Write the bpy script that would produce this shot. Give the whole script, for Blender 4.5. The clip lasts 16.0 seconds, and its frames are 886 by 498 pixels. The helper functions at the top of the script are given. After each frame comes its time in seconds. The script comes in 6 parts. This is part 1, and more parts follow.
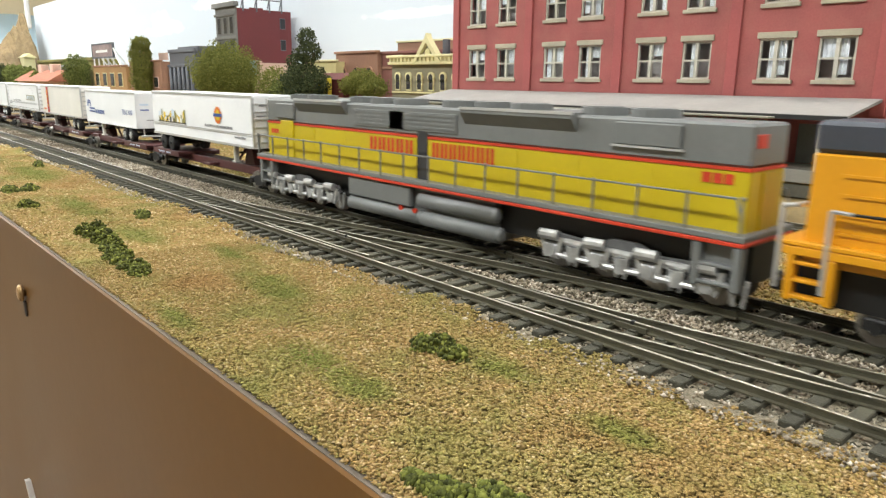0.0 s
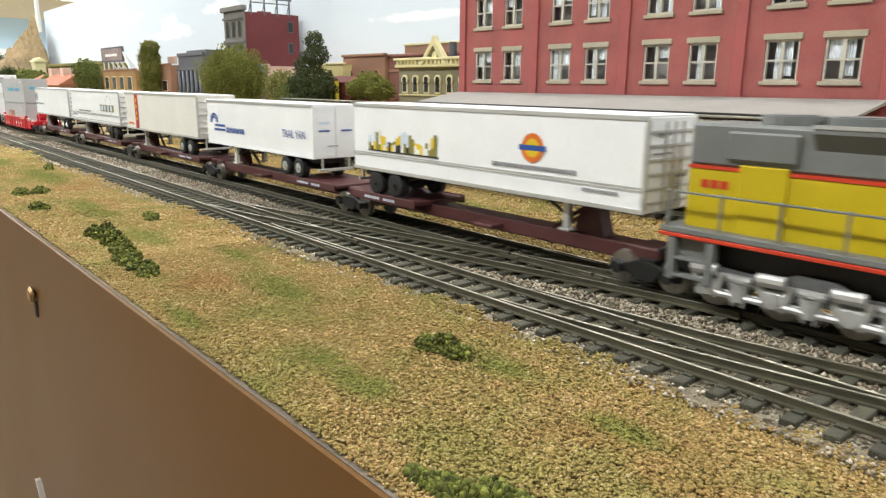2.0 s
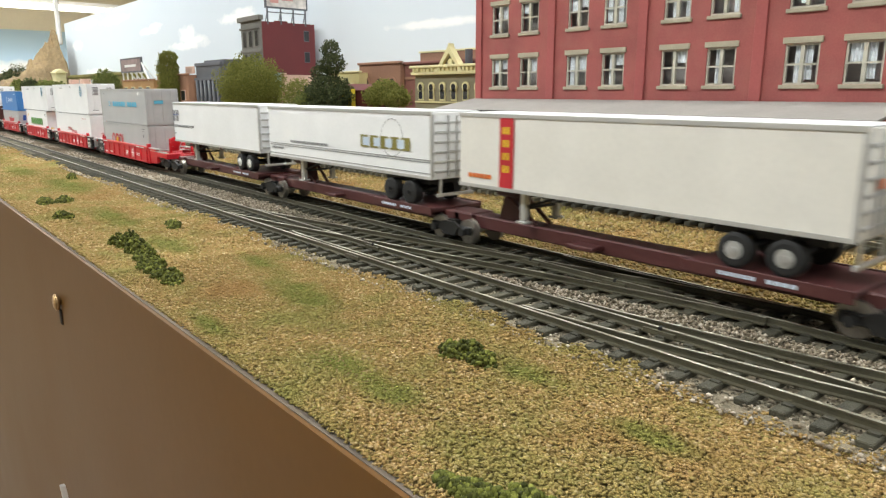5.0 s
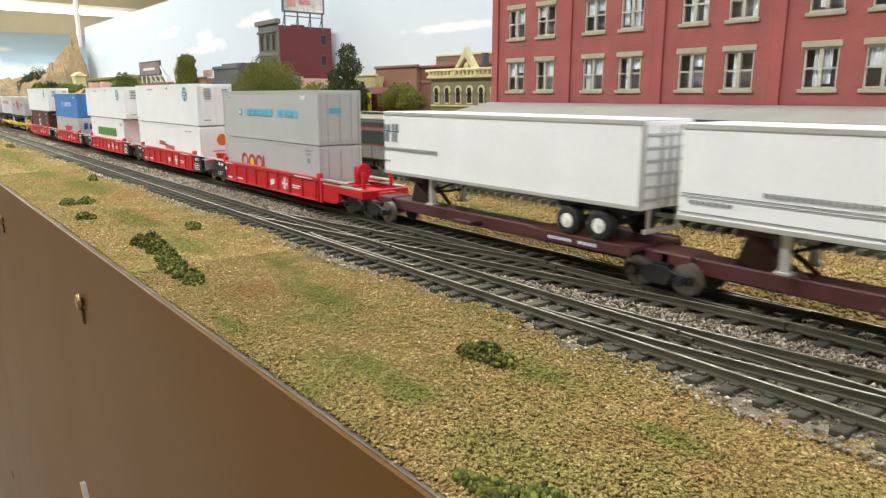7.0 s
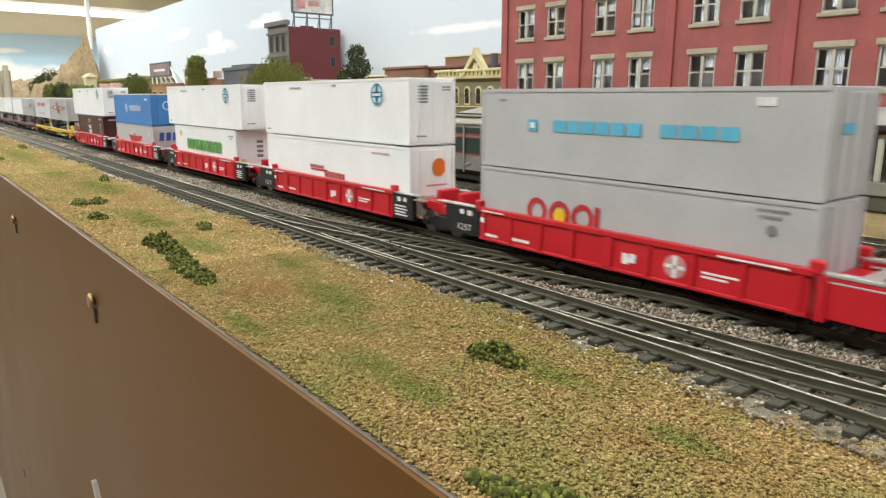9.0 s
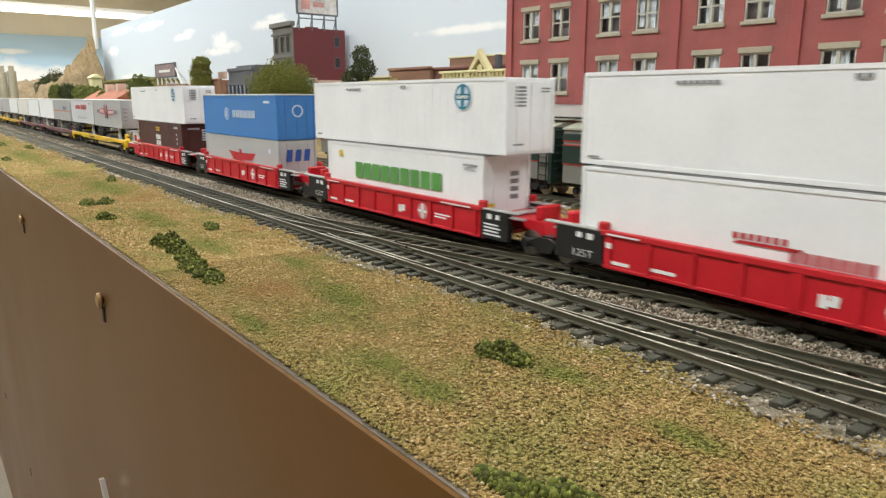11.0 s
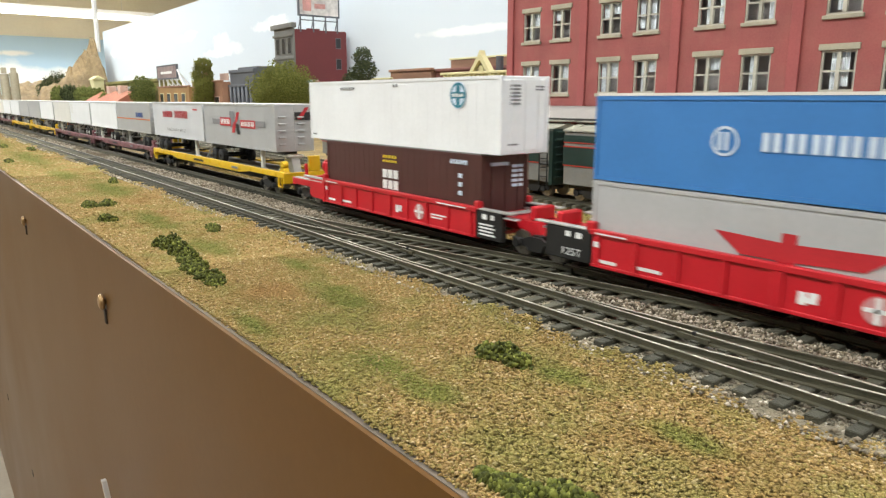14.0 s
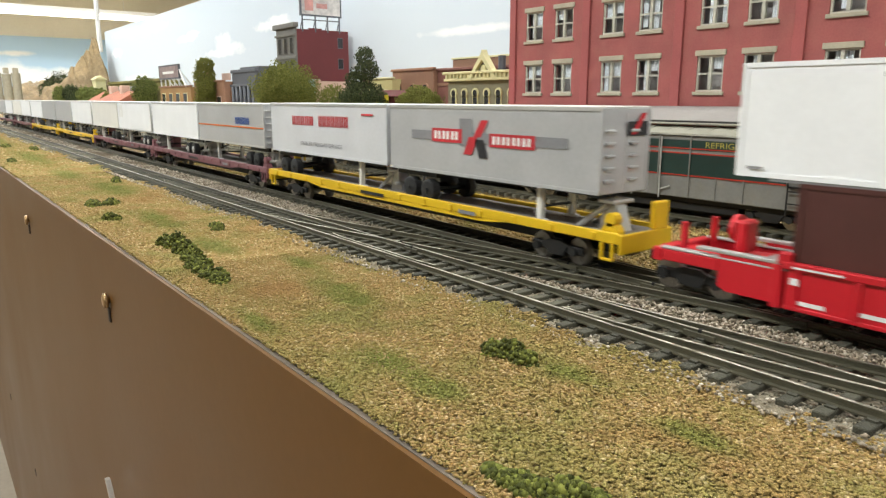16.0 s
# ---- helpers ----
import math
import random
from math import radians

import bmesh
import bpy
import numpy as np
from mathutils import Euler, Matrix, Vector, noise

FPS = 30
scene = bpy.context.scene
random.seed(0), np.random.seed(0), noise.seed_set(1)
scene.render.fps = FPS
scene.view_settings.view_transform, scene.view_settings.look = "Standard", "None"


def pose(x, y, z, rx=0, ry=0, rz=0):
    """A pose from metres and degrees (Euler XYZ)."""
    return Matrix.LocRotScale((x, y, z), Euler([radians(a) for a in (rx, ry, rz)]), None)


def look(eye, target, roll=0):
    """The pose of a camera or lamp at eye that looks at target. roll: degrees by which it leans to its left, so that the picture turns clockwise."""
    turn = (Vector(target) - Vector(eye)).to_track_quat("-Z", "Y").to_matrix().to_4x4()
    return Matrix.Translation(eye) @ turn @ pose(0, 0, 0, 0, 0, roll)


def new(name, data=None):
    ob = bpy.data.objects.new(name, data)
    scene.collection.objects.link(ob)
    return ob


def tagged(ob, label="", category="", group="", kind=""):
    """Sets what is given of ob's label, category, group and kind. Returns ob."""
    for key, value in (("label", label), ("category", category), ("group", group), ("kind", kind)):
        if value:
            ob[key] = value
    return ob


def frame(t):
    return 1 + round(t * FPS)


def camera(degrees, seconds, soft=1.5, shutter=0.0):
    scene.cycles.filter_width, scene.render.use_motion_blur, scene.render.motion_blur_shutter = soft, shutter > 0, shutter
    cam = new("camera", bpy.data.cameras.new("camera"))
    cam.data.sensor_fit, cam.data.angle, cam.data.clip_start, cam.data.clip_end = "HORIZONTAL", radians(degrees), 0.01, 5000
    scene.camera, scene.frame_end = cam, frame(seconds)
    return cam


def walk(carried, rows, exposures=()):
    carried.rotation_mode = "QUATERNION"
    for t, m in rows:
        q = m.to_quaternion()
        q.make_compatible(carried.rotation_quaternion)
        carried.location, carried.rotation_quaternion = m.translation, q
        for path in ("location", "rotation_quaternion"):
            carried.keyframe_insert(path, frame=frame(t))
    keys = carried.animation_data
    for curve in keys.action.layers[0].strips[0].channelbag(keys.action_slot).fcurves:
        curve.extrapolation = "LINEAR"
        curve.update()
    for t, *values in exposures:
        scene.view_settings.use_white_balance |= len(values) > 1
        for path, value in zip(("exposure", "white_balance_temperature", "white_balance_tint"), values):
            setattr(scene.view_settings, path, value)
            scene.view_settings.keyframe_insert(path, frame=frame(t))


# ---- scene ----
SPEED_ROWS = [(0.0, 0.0), (2.0, 0.265), (4.0, 0.542), (6.5, 0.888), (9.0, 1.2345), (11.5, 1.578), (13.0, 1.784), (14.5, 1.9955), (16.0, 2.2045)]
LAMP_W = 22.3
cam = camera(65.129, 16.0, soft=1.3, shutter=0.4)
walk(cam, [
    (0.0, look((-0.00143, -0.20579, 0.06502), (-0.36485, 0.11727, -0.05144), 0.753)),
    (0.5, look((-0.00040, -0.20664, 0.06546), (-0.36446, 0.11588, -0.05047), 0.723)),
    (1.0, look((-0.00049, -0.20631, 0.06533), (-0.36561, 0.11527, -0.04987), 0.693)),
    (1.5, look((-0.00053, -0.20696, 0.06509), (-0.36716, 0.11307, -0.04961), 0.592)),
    (2.0, look((0.00074, -0.20636, 0.06500), (-0.36662, 0.11278, -0.04984), 0.561)),
    (2.5, look((-0.00011, -0.20425, 0.06506), (-0.36834, 0.11474, -0.04744), 0.566)),
    (3.0, look((-0.00157, -0.20440, 0.06296), (-0.37005, 0.11454, -0.04887), 0.578)),
    (3.5, look((-0.00070, -0.20452, 0.06444), (-0.37037, 0.11323, -0.04682), 0.352)),
    (4.0, look((-0.00055, -0.20556, 0.06481), (-0.37207, 0.11013, -0.04614), 0.133)),
    (6.5, look((-0.00004, -0.21083, 0.06541), (-0.38035, 0.09510, -0.04308), 0.099)),
    (7.0, look((0.00012, -0.21080, 0.06515), (-0.38177, 0.09335, -0.04278), 0.088)),
    (7.5, look((0.00020, -0.21092, 0.06529), (-0.38287, 0.09181, -0.04249), 0.068)),
    (8.0, look((0.00044, -0.21197, 0.06557), (-0.38337, 0.08985, -0.04213), 0.095)),
    (8.5, look((0.00007, -0.21173, 0.06522), (-0.38492, 0.08878, -0.04192), 0.080)),
    (9.0, look((-0.00000, -0.21161, 0.06508), (-0.38564, 0.08797, -0.04231), 0.046)),
    (11.5, look((0.00109, -0.21405, 0.06533), (-0.38683, 0.08292, -0.04106), 0.043)),
    (12.0, look((0.00045, -0.21279, 0.06491), (-0.38801, 0.08364, -0.04106), 0.007)),
    (12.5, look((0.00053, -0.21271, 0.06496), (-0.38772, 0.08391, -0.04125), -0.012)),
    (13.0, look((0.00139, -0.21376, 0.06547), (-0.38638, 0.08330, -0.04125), 0.014)),
    (13.5, look((0.00135, -0.21383, 0.06531), (-0.38676, 0.08292, -0.04103), -0.002)),
    (14.0, look((0.00167, -0.21395, 0.06562), (-0.38641, 0.08293, -0.04046), 0.005)),
    (14.5, look((0.00168, -0.21502, 0.06559), (-0.38656, 0.08180, -0.04010), 0.031)),
    (15.0, look((0.00095, -0.21559, 0.06558), (-0.38747, 0.08115, -0.03966), 0.036)),
    (15.5, look((0.00050, -0.21424, 0.06465), (-0.38859, 0.08160, -0.04066), -0.045)),
    (16.0, look((0.00102, -0.21496, 0.06486), (-0.38768, 0.08113, -0.04120), -0.022)),
], exposures=[(0.0, 0.12), (2.0, 0.02), (4.0, -0.12), (7.0, -0.1), (9.0, -0.12), (11.5, -0.3), (12.5, -0.33), (13.0, -0.24), (13.5, -0.14), (14.0, 0.0), (15.0, 0.0), (16.0, -0.06)])
K = 0.001  # the place is drawn in millimetres: a model railway at 1:87, top of rail at z = 0

# ---- light ----
world = bpy.data.worlds.new("world")
scene.world = world
world.use_nodes = True
world.node_tree.nodes["Background"].inputs[0].default_value = (0.9, 0.95, 1.0, 1)
world.node_tree.nodes["Background"].inputs[1].default_value = 0.25


def tube_light(x, y, z, length, watts, turn=0.0):
    data = bpy.data.lights.new("fluorescent", "AREA")
    data.shape, data.size, data.size_y, data.energy, data.color = "RECTANGLE", length, 0.14, watts, (0.94, 0.99, 1.0)
    ob = new("fluorescent_light", data)
    ob.matrix_basis = pose(x, y, z, 0, 0, turn)
    return ob


# ---- materials ----
MATS = {}


def nodes_of(name):
    m = bpy.data.materials.new(name)
    m.use_nodes = True
    return m, m.node_tree, m.node_tree.nodes["Principled BSDF"]


def mat(name, col, rough=0.5, metal=0.0, var=0.12, scale=60.0, grain=900.0, bump=0.0, bump_scale=1500.0, spec=0.5, dirt=None, dirt_amount=0.35, island=0.0, coat=0.0, pieces=0.0):
    """A painted or plain surface with broad stains, fine grain and slight relief."""
    if name in MATS:
        return MATS[name]
    m, t, b = nodes_of(name)
    n, lk = t.nodes, t.links
    co = n.new("ShaderNodeTexCoord")
    big, fine = n.new("ShaderNodeTexNoise"), n.new("ShaderNodeTexNoise")
    big.inputs["Scale"].default_value, big.inputs["Detail"].default_value = scale, 6
    fine.inputs["Scale"].default_value, fine.inputs["Detail"].default_value = grain, 3
    for q in (big, fine):
        lk.new(co.outputs["Object"], q.inputs["Vector"])
    ramp = n.new("ShaderNodeMapRange")
    ramp.inputs[1].default_value, ramp.inputs[2].default_value = 0.3, 0.7
    ramp.inputs[3].default_value, ramp.inputs[4].default_value = 1 - var, 1 + var
    add = n.new("ShaderNodeMath")
    add.operation = "MULTIPLY_ADD"
    lk.new(fine.outputs[0], add.inputs[0])
    add.inputs[1].default_value = 0.45
    lk.new(big.outputs[0], add.inputs[2])
    sub = n.new("ShaderNodeMath")
    sub.operation = "SUBTRACT"
    lk.new(add.outputs[0], sub.inputs[0])
    sub.inputs[1].default_value = 0.225
    lk.new(sub.outputs[0], ramp.inputs[0])
    value = ramp.outputs[0]
    if island or pieces:
        source = n.new("ShaderNodeNewGeometry") if island else n.new("ShaderNodeObjectInfo")
        r2 = n.new("ShaderNodeMapRange")
        amount = island or pieces
        r2.inputs[3].default_value, r2.inputs[4].default_value = 1 - amount, 1 + amount
        lk.new(source.outputs["Random Per Island" if island else "Random"], r2.inputs[0])
        mu = n.new("ShaderNodeMath")
        mu.operation = "MULTIPLY"
        lk.new(value, mu.inputs[0])
        lk.new(r2.outputs[0], mu.inputs[1])
        value = mu.outputs[0]
    mix = n.new("ShaderNodeVectorMath")
    mix.operation = "SCALE"
    mix.inputs[0].default_value = col
    lk.new(value, mix.inputs["Scale"])
    colour = mix.outputs[0]
    if dirt:
        dn = n.new("ShaderNodeTexNoise")
        dn.inputs["Scale"].default_value, dn.inputs["Detail"].default_value = scale * 2.7, 8
        lk.new(co.outputs["Object"], dn.inputs["Vector"])
        dr = n.new("ShaderNodeMapRange")
        dr.inputs[1].default_value, dr.inputs[2].default_value, dr.inputs[4].default_value = 0.45, 0.75, dirt_amount
        lk.new(dn.outputs[0], dr.inputs[0])
        dm = n.new("ShaderNodeMix")
        dm.data_type = "RGBA"
        lk.new(dr.outputs[0], dm.inputs[0])
        lk.new(colour, dm.inputs[6])
        dm.inputs[7].default_value = (*dirt, 1)
        colour = dm.outputs[2]
    lk.new(colour, b.inputs["Base Color"])
    rr = n.new("ShaderNodeMapRange")
    rr.inputs[3].default_value, rr.inputs[4].default_value = max(0.03, rough - 0.12), min(1, rough + 0.12)
    lk.new(big.outputs[0], rr.inputs[0])
    lk.new(rr.outputs[0], b.inputs["Roughness"])
    b.inputs["Metallic"].default_value = metal
    b.inputs["Specular IOR Level"].default_value = spec
    b.inputs["Coat Weight"].default_value = coat
    if bump:
        bn, bp = n.new("ShaderNodeTexNoise"), n.new("ShaderNodeBump")
        bn.inputs["Scale"].default_value, bn.inputs["Detail"].default_value = bump_scale, 4
        lk.new(co.outputs["Object"], bn.inputs["Vector"])
        lk.new(bn.outputs[0], bp.inputs["Height"])
        bp.inputs["Strength"].default_value, bp.inputs["Distance"].default_value = bump, 0.001
        lk.new(bp.outputs[0], b.inputs["Normal"])
    MATS[name] = m
    return m


def glow(name, col, strength):
    if name in MATS:
        return MATS[name]
    m, t, b = nodes_of(name)
    b.inputs["Base Color"].default_value = (*col, 1)
    b.inputs["Emission Color"].default_value = (*col, 1)
    b.inputs["Emission Strength"].default_value = strength
    MATS[name] = m
    return m


def ramp_mat(name, stops, patch=None, rough=0.9, spots=(), spot_colour=(0, 0, 0)):
    """Loose stuff: every grain takes its own colour; patch mixes in a second colour in broad spots."""
    m, t, b = nodes_of(name)
    n, lk = t.nodes, t.links
    g, rp = n.new("ShaderNodeNewGeometry"), n.new("ShaderNodeValToRGB")
    el = rp.color_ramp.elements
    while len(el) < len(stops):
        el.new(0.5)
    for e, (p, c) in zip(el, stops):
        e.position, e.color = p, (*c, 1)
    lk.new(g.outputs["Random Per Island"], rp.inputs[0])
    colour = rp.outputs[0]
    co = n.new("ShaderNodeTexCoord")
    for k, (c, lo, hi, sc, off) in enumerate(patch or []):
        no, mp, mx, ad = n.new("ShaderNodeTexNoise"), n.new("ShaderNodeMapRange"), n.new("ShaderNodeMix"), n.new("ShaderNodeVectorMath")
        ad.inputs[1].default_value = (off, off, 0)
        lk.new(co.outputs["Object"], ad.inputs[0])
        no.inputs["Scale"].default_value, no.inputs["Detail"].default_value = sc, 3
        lk.new(ad.outputs[0], no.inputs["Vector"])
        mp.inputs[1].default_value, mp.inputs[2].default_value, mp.inputs[4].default_value = lo, hi, 0.8
        lk.new(no.outputs[0], mp.inputs[0])
        mx.data_type = "RGBA"
        lk.new(mp.outputs[0], mx.inputs[0])
        lk.new(colour, mx.inputs[6])
        mx.inputs[7].default_value = (*c, 1)
        colour = mx.outputs[2]
    total = None
    for cx, cy, rx, ry in spots:
        sub, mul, ln, mn = n.new("ShaderNodeVectorMath"), n.new("ShaderNodeVectorMath"), n.new("ShaderNodeVectorMath"), n.new("ShaderNodeMath")
        sub.operation, mul.operation, ln.operation, mn.operation = "SUBTRACT", "MULTIPLY", "LENGTH", "MINIMUM"
        sub.inputs[1].default_value, mul.inputs[1].default_value = (cx * 0.001, cy * 0.001, 0), (1000 / rx, 1000 / ry, 0)
        lk.new(co.outputs["Object"], sub.inputs[0])
        lk.new(sub.outputs[0], mul.inputs[0])
        lk.new(mul.outputs[0], ln.inputs[0])
        lk.new(ln.outputs["Value"], mn.inputs[0])
        if total is None:
            mn.inputs[1].default_value = 9.0
        else:
            lk.new(total, mn.inputs[1])
        total = mn.outputs[0]
    if total is not None:
        no, ad, mp, mx = n.new("ShaderNodeTexNoise"), n.new("ShaderNodeMath"), n.new("ShaderNodeMapRange"), n.new("ShaderNodeMix")
        no.inputs["Scale"].default_value, no.inputs["Detail"].default_value = 90.0, 4
        lk.new(co.outputs["Object"], no.inputs["Vector"])
        ad.operation, ad.inputs[1].default_value = "MULTIPLY_ADD", 1.4
        lk.new(no.outputs[0], ad.inputs[0])
        lk.new(total, ad.inputs[2])
        mp.inputs[1].default_value, mp.inputs[2].default_value, mp.inputs[3].default_value, mp.inputs[4].default_value = 1.1, 2.1, 0.72, 0.0
        lk.new(ad.outputs[0], mp.inputs[0])
        mx.data_type = "RGBA"
        lk.new(mp.outputs[0], mx.inputs[0])
        lk.new(colour, mx.inputs[6])
        mx.inputs[7].default_value = (*spot_colour, 1)
        colour = mx.outputs[2]
    lk.new(colour, b.inputs["Base Color"])
    b.inputs["Roughness"].default_value = rough
    b.inputs["Specular IOR Level"].default_value = 0.25
    MATS[name] = m
    return m


# ---- mesh building ----
class Shape:
    """Collects simple solids, in millimetres, for one mesh."""

    def __init__(self):
        self.v, self.f = [], []

    def add(self, verts, faces):
        o = len(self.v)
        self.v += [tuple(p) for p in verts]
        self.f += [tuple(i + o for i in q) for q in faces]
        return self

    def box(self, x0, x1, y0, y1, z0, z1, c=0.0):
        """A box, its edges cut by c."""
        if c <= 0:
            v = [(x, y, z) for x in (x0, x1) for y in (y0, y1) for z in (z0, z1)]
            return self.add(v, [(0, 1, 3, 2), (4, 6, 7, 5), (0, 4, 5, 1), (2, 3, 7, 6), (0, 2, 6, 4), (1, 5, 7, 3)])
        c = min(c, (x1 - x0) * 0.45, (y1 - y0) * 0.45, (z1 - z0) * 0.45)
        bm = bmesh.new()
        bmesh.ops.create_cube(bm, size=1)
        for p in bm.verts:
            p.co = Vector(((x0 + x1) / 2 + p.co.x * (x1 - x0), (y0 + y1) / 2 + p.co.y * (y1 - y0), (z0 + z1) / 2 + p.co.z * (z1 - z0)))
        bmesh.ops.bevel(bm, geom=bm.edges[:], offset=c, segments=1, affect="EDGES")
        bm.verts.index_update()
        self.add([p.co[:] for p in bm.verts], [[p.index for p in q.verts] for q in bm.faces])
        bm.free()
        return self

    def prism(self, poly, axis, a, b):
        """The outline poly pushed from a to b along an axis; poly holds the two other coordinates in order x, y, z."""
        n = len(poly)

        def at(p, s):
            return {"x": (s, p[0], p[1]), "y": (p[0], s, p[1]), "z": (p[0], p[1], s)}[axis]
        v = [at(p, a) for p in poly] + [at(p, b) for p in poly]
        f = [tuple(range(n)), tuple(range(2 * n - 1, n - 1, -1))] + [(i, i + n, (i + 1) % n + n, (i + 1) % n) for i in range(n)]
        return self.add(v, f)

    def ring(self, x0, x1, z0, z1, t, ya, yb):
        """A rectangular frame in one piece, t wide, from ya to yb."""
        v = [(x, y, z) for y in (ya, yb) for x, z in ((x0, z0), (x1, z0), (x1, z1), (x0, z1), (x0 + t, z0 + t), (x1 - t, z0 + t), (x1 - t, z1 - t), (x0 + t, z1 - t))]
        f = []
        for i in range(4):
            j = (i + 1) % 4
            f += [(i, j, j + 4, i + 4), (i + 8, i + 12, j + 12, j + 8), (i, i + 8, j + 8, j), (i + 4, j + 4, j + 12, i + 12)]
        return self.add(v, f)

    def rod(self, p, q, r, n=8, r2=None):
        p, q = Vector(p), Vector(q)
        d = (q - p).normalized()
        u = d.orthogonal().normalized()
        w = d.cross(u)
        r2 = r if r2 is None else r2
        v = []
        for c, rad in ((p, r), (q, r2)):
            for i in range(n):
                a = 2 * math.pi * i / n
                v.append(c + u * rad * math.cos(a) + w * rad * math.sin(a))
        return self.add([x[:] for x in v], [tuple(range(n - 1, -1, -1)), tuple(range(n, 2 * n))] + [(i, (i + 1) % n, (i + 1) % n + n, i + n) for i in range(n)])

    def bent(self, pts, r, n=6):
        for p, q in zip(pts, pts[1:]):
            self.rod(p, q, r, n)
        return self

    def lump(self, x, y, z, rx, ry, rz, seed, rough=0.25, sub=2):
        bm = bmesh.new()
        bmesh.ops.create_icosphere(bm, subdivisions=sub, radius=1)
        for p in bm.verts:
            s = 1 + rough * noise.noise(p.co * 1.7 + Vector((seed * 3.1, seed, 0)))
            p.co = Vector((x + p.co.x * rx * s, y + p.co.y * ry * s, z + p.co.z * rz * s))
        bm.verts.index_update()
        self.add([p.co[:] for p in bm.verts], [[p.index for p in q.verts] for q in bm.faces])
        bm.free()
        return self

    def mesh(self, name, material, smooth=False):
        me = bpy.data.meshes.new(name)
        me.from_pydata([(x * K, y * K, z * K) for x, y, z in self.v], [], self.f)
        bm = bmesh.new()
        bm.from_mesh(me)
        bmesh.ops.recalc_face_normals(bm, faces=bm.faces[:])
        bm.to_mesh(me)
        bm.free()
        me.materials.append(material)
        if smooth:
            me.polygons.foreach_set("use_smooth", [True] * len(me.polygons))
        return me


def thing(name, x, y, z, label, category, group="", kind=""):
    ob = new(name)
    ob.matrix_basis = pose(x * K, y * K, z * K)
    ob.empty_display_size = 0.01
    return tagged(ob, label, category, group, kind)


def part(name, shape, material, parent=None, label="", smooth=False, at=None):
    ob = new(name, shape.mesh(name, material, smooth))
    if parent:
        ob.parent = parent
    if at:
        ob.matrix_basis = at
    if label:
        ob["label"] = label
    return ob


def single(name, shape, material, label, category, kind="", group="", smooth=False):
    return tagged(part(name, shape, material, None, "", smooth), label, category, group, kind)


def writing(text, size, material, parent, m, wide=1.0, name="lettering", label="", depth=0.0, spacing=1.0):
    """Letters in the built-in font, size in millimetres (capital height), standing on the pose m."""
    cu = bpy.data.curves.new(name, "FONT")
    cu.body, cu.size, cu.align_x, cu.space_character = text, size * K / 0.69, "CENTER", spacing
    cu.extrude, cu.offset = depth * K, 0.0
    tmp = new(name, cu)
    dg = bpy.context.evaluated_depsgraph_get()
    me = bpy.data.meshes.new_from_object(tmp.evaluated_get(dg))
    bpy.data.objects.remove(tmp)
    for p in me.vertices:
        p.co.x *= wide
    me.materials.clear()
    me.materials.append(material)
    ob = new(name, me)
    ob.parent, ob.matrix_basis = parent, m
    if label:
        ob["label"] = label
    return ob


MOVING = []  # (thing, x in metres at the start, y, z): all that rolls with the train


def rolls(ob):
    MOVING.append(ob)
    return ob


# ---- room ----
PLASTER = mat("cream_plaster", (0.80, 0.77, 0.67), 0.8, var=0.05, scale=2, grain=60, bump=0.1, bump_scale=90)
CEIL = mat("white_ceiling", (0.85, 0.85, 0.83), 0.85, var=0.05, scale=3, grain=80)
FLOOR = mat("grey_floor_tiles", (0.30, 0.25, 0.19), 0.35, var=0.15, scale=3, grain=60)
FASCIA = mat("brown_hardboard", (0.122, 0.054, 0.0105), 0.42, var=0.06, scale=4, grain=300, bump=0.05, bump_scale=120, spec=0.2)
EDGE = mat("pale_board_edge", (0.15, 0.118, 0.09), 0.8, var=0.25, scale=40, grain=500, bump=0.4, bump_scale=700)
METAL = mat("bright_steel", (0.75, 0.74, 0.72), 0.3, metal=1.0, var=0.08)
X0, X1 = -5200, 2800
single("floor", Shape().box(-12000, 5000, -4000, 4000, -1150, -1100), FLOOR, "dull grey-brown tiled floor of the aisle", "floor", "structure")
single("ceiling", Shape().box(-12000, 5000, -4000, 4000, 1500, 1550), CEIL, "plain white ceiling of the layout room", "ceiling", "structure")
single("wall_west", Shape().box(-12100, -12000, -4000, 4000, -1100, 1500), PLASTER, "cream painted wall across the far end", "wall", "structure")
single("wall_east", Shape().box(5000, 5100, -4000, 4000, -1100, 1500), PLASTER, "cream painted wall behind the camera", "wall", "structure")
single("wall_south", Shape().box(-12000, 5000, -4100, -4000, -1100, 1500), PLASTER, "cream painted wall along the aisle", "wall", "structure")
single("wall_north", Shape().box(-12000, 5000, 4000, 4100, -1100, 1500), PLASTER, "cream painted wall behind the backdrop", "wall", "structure")


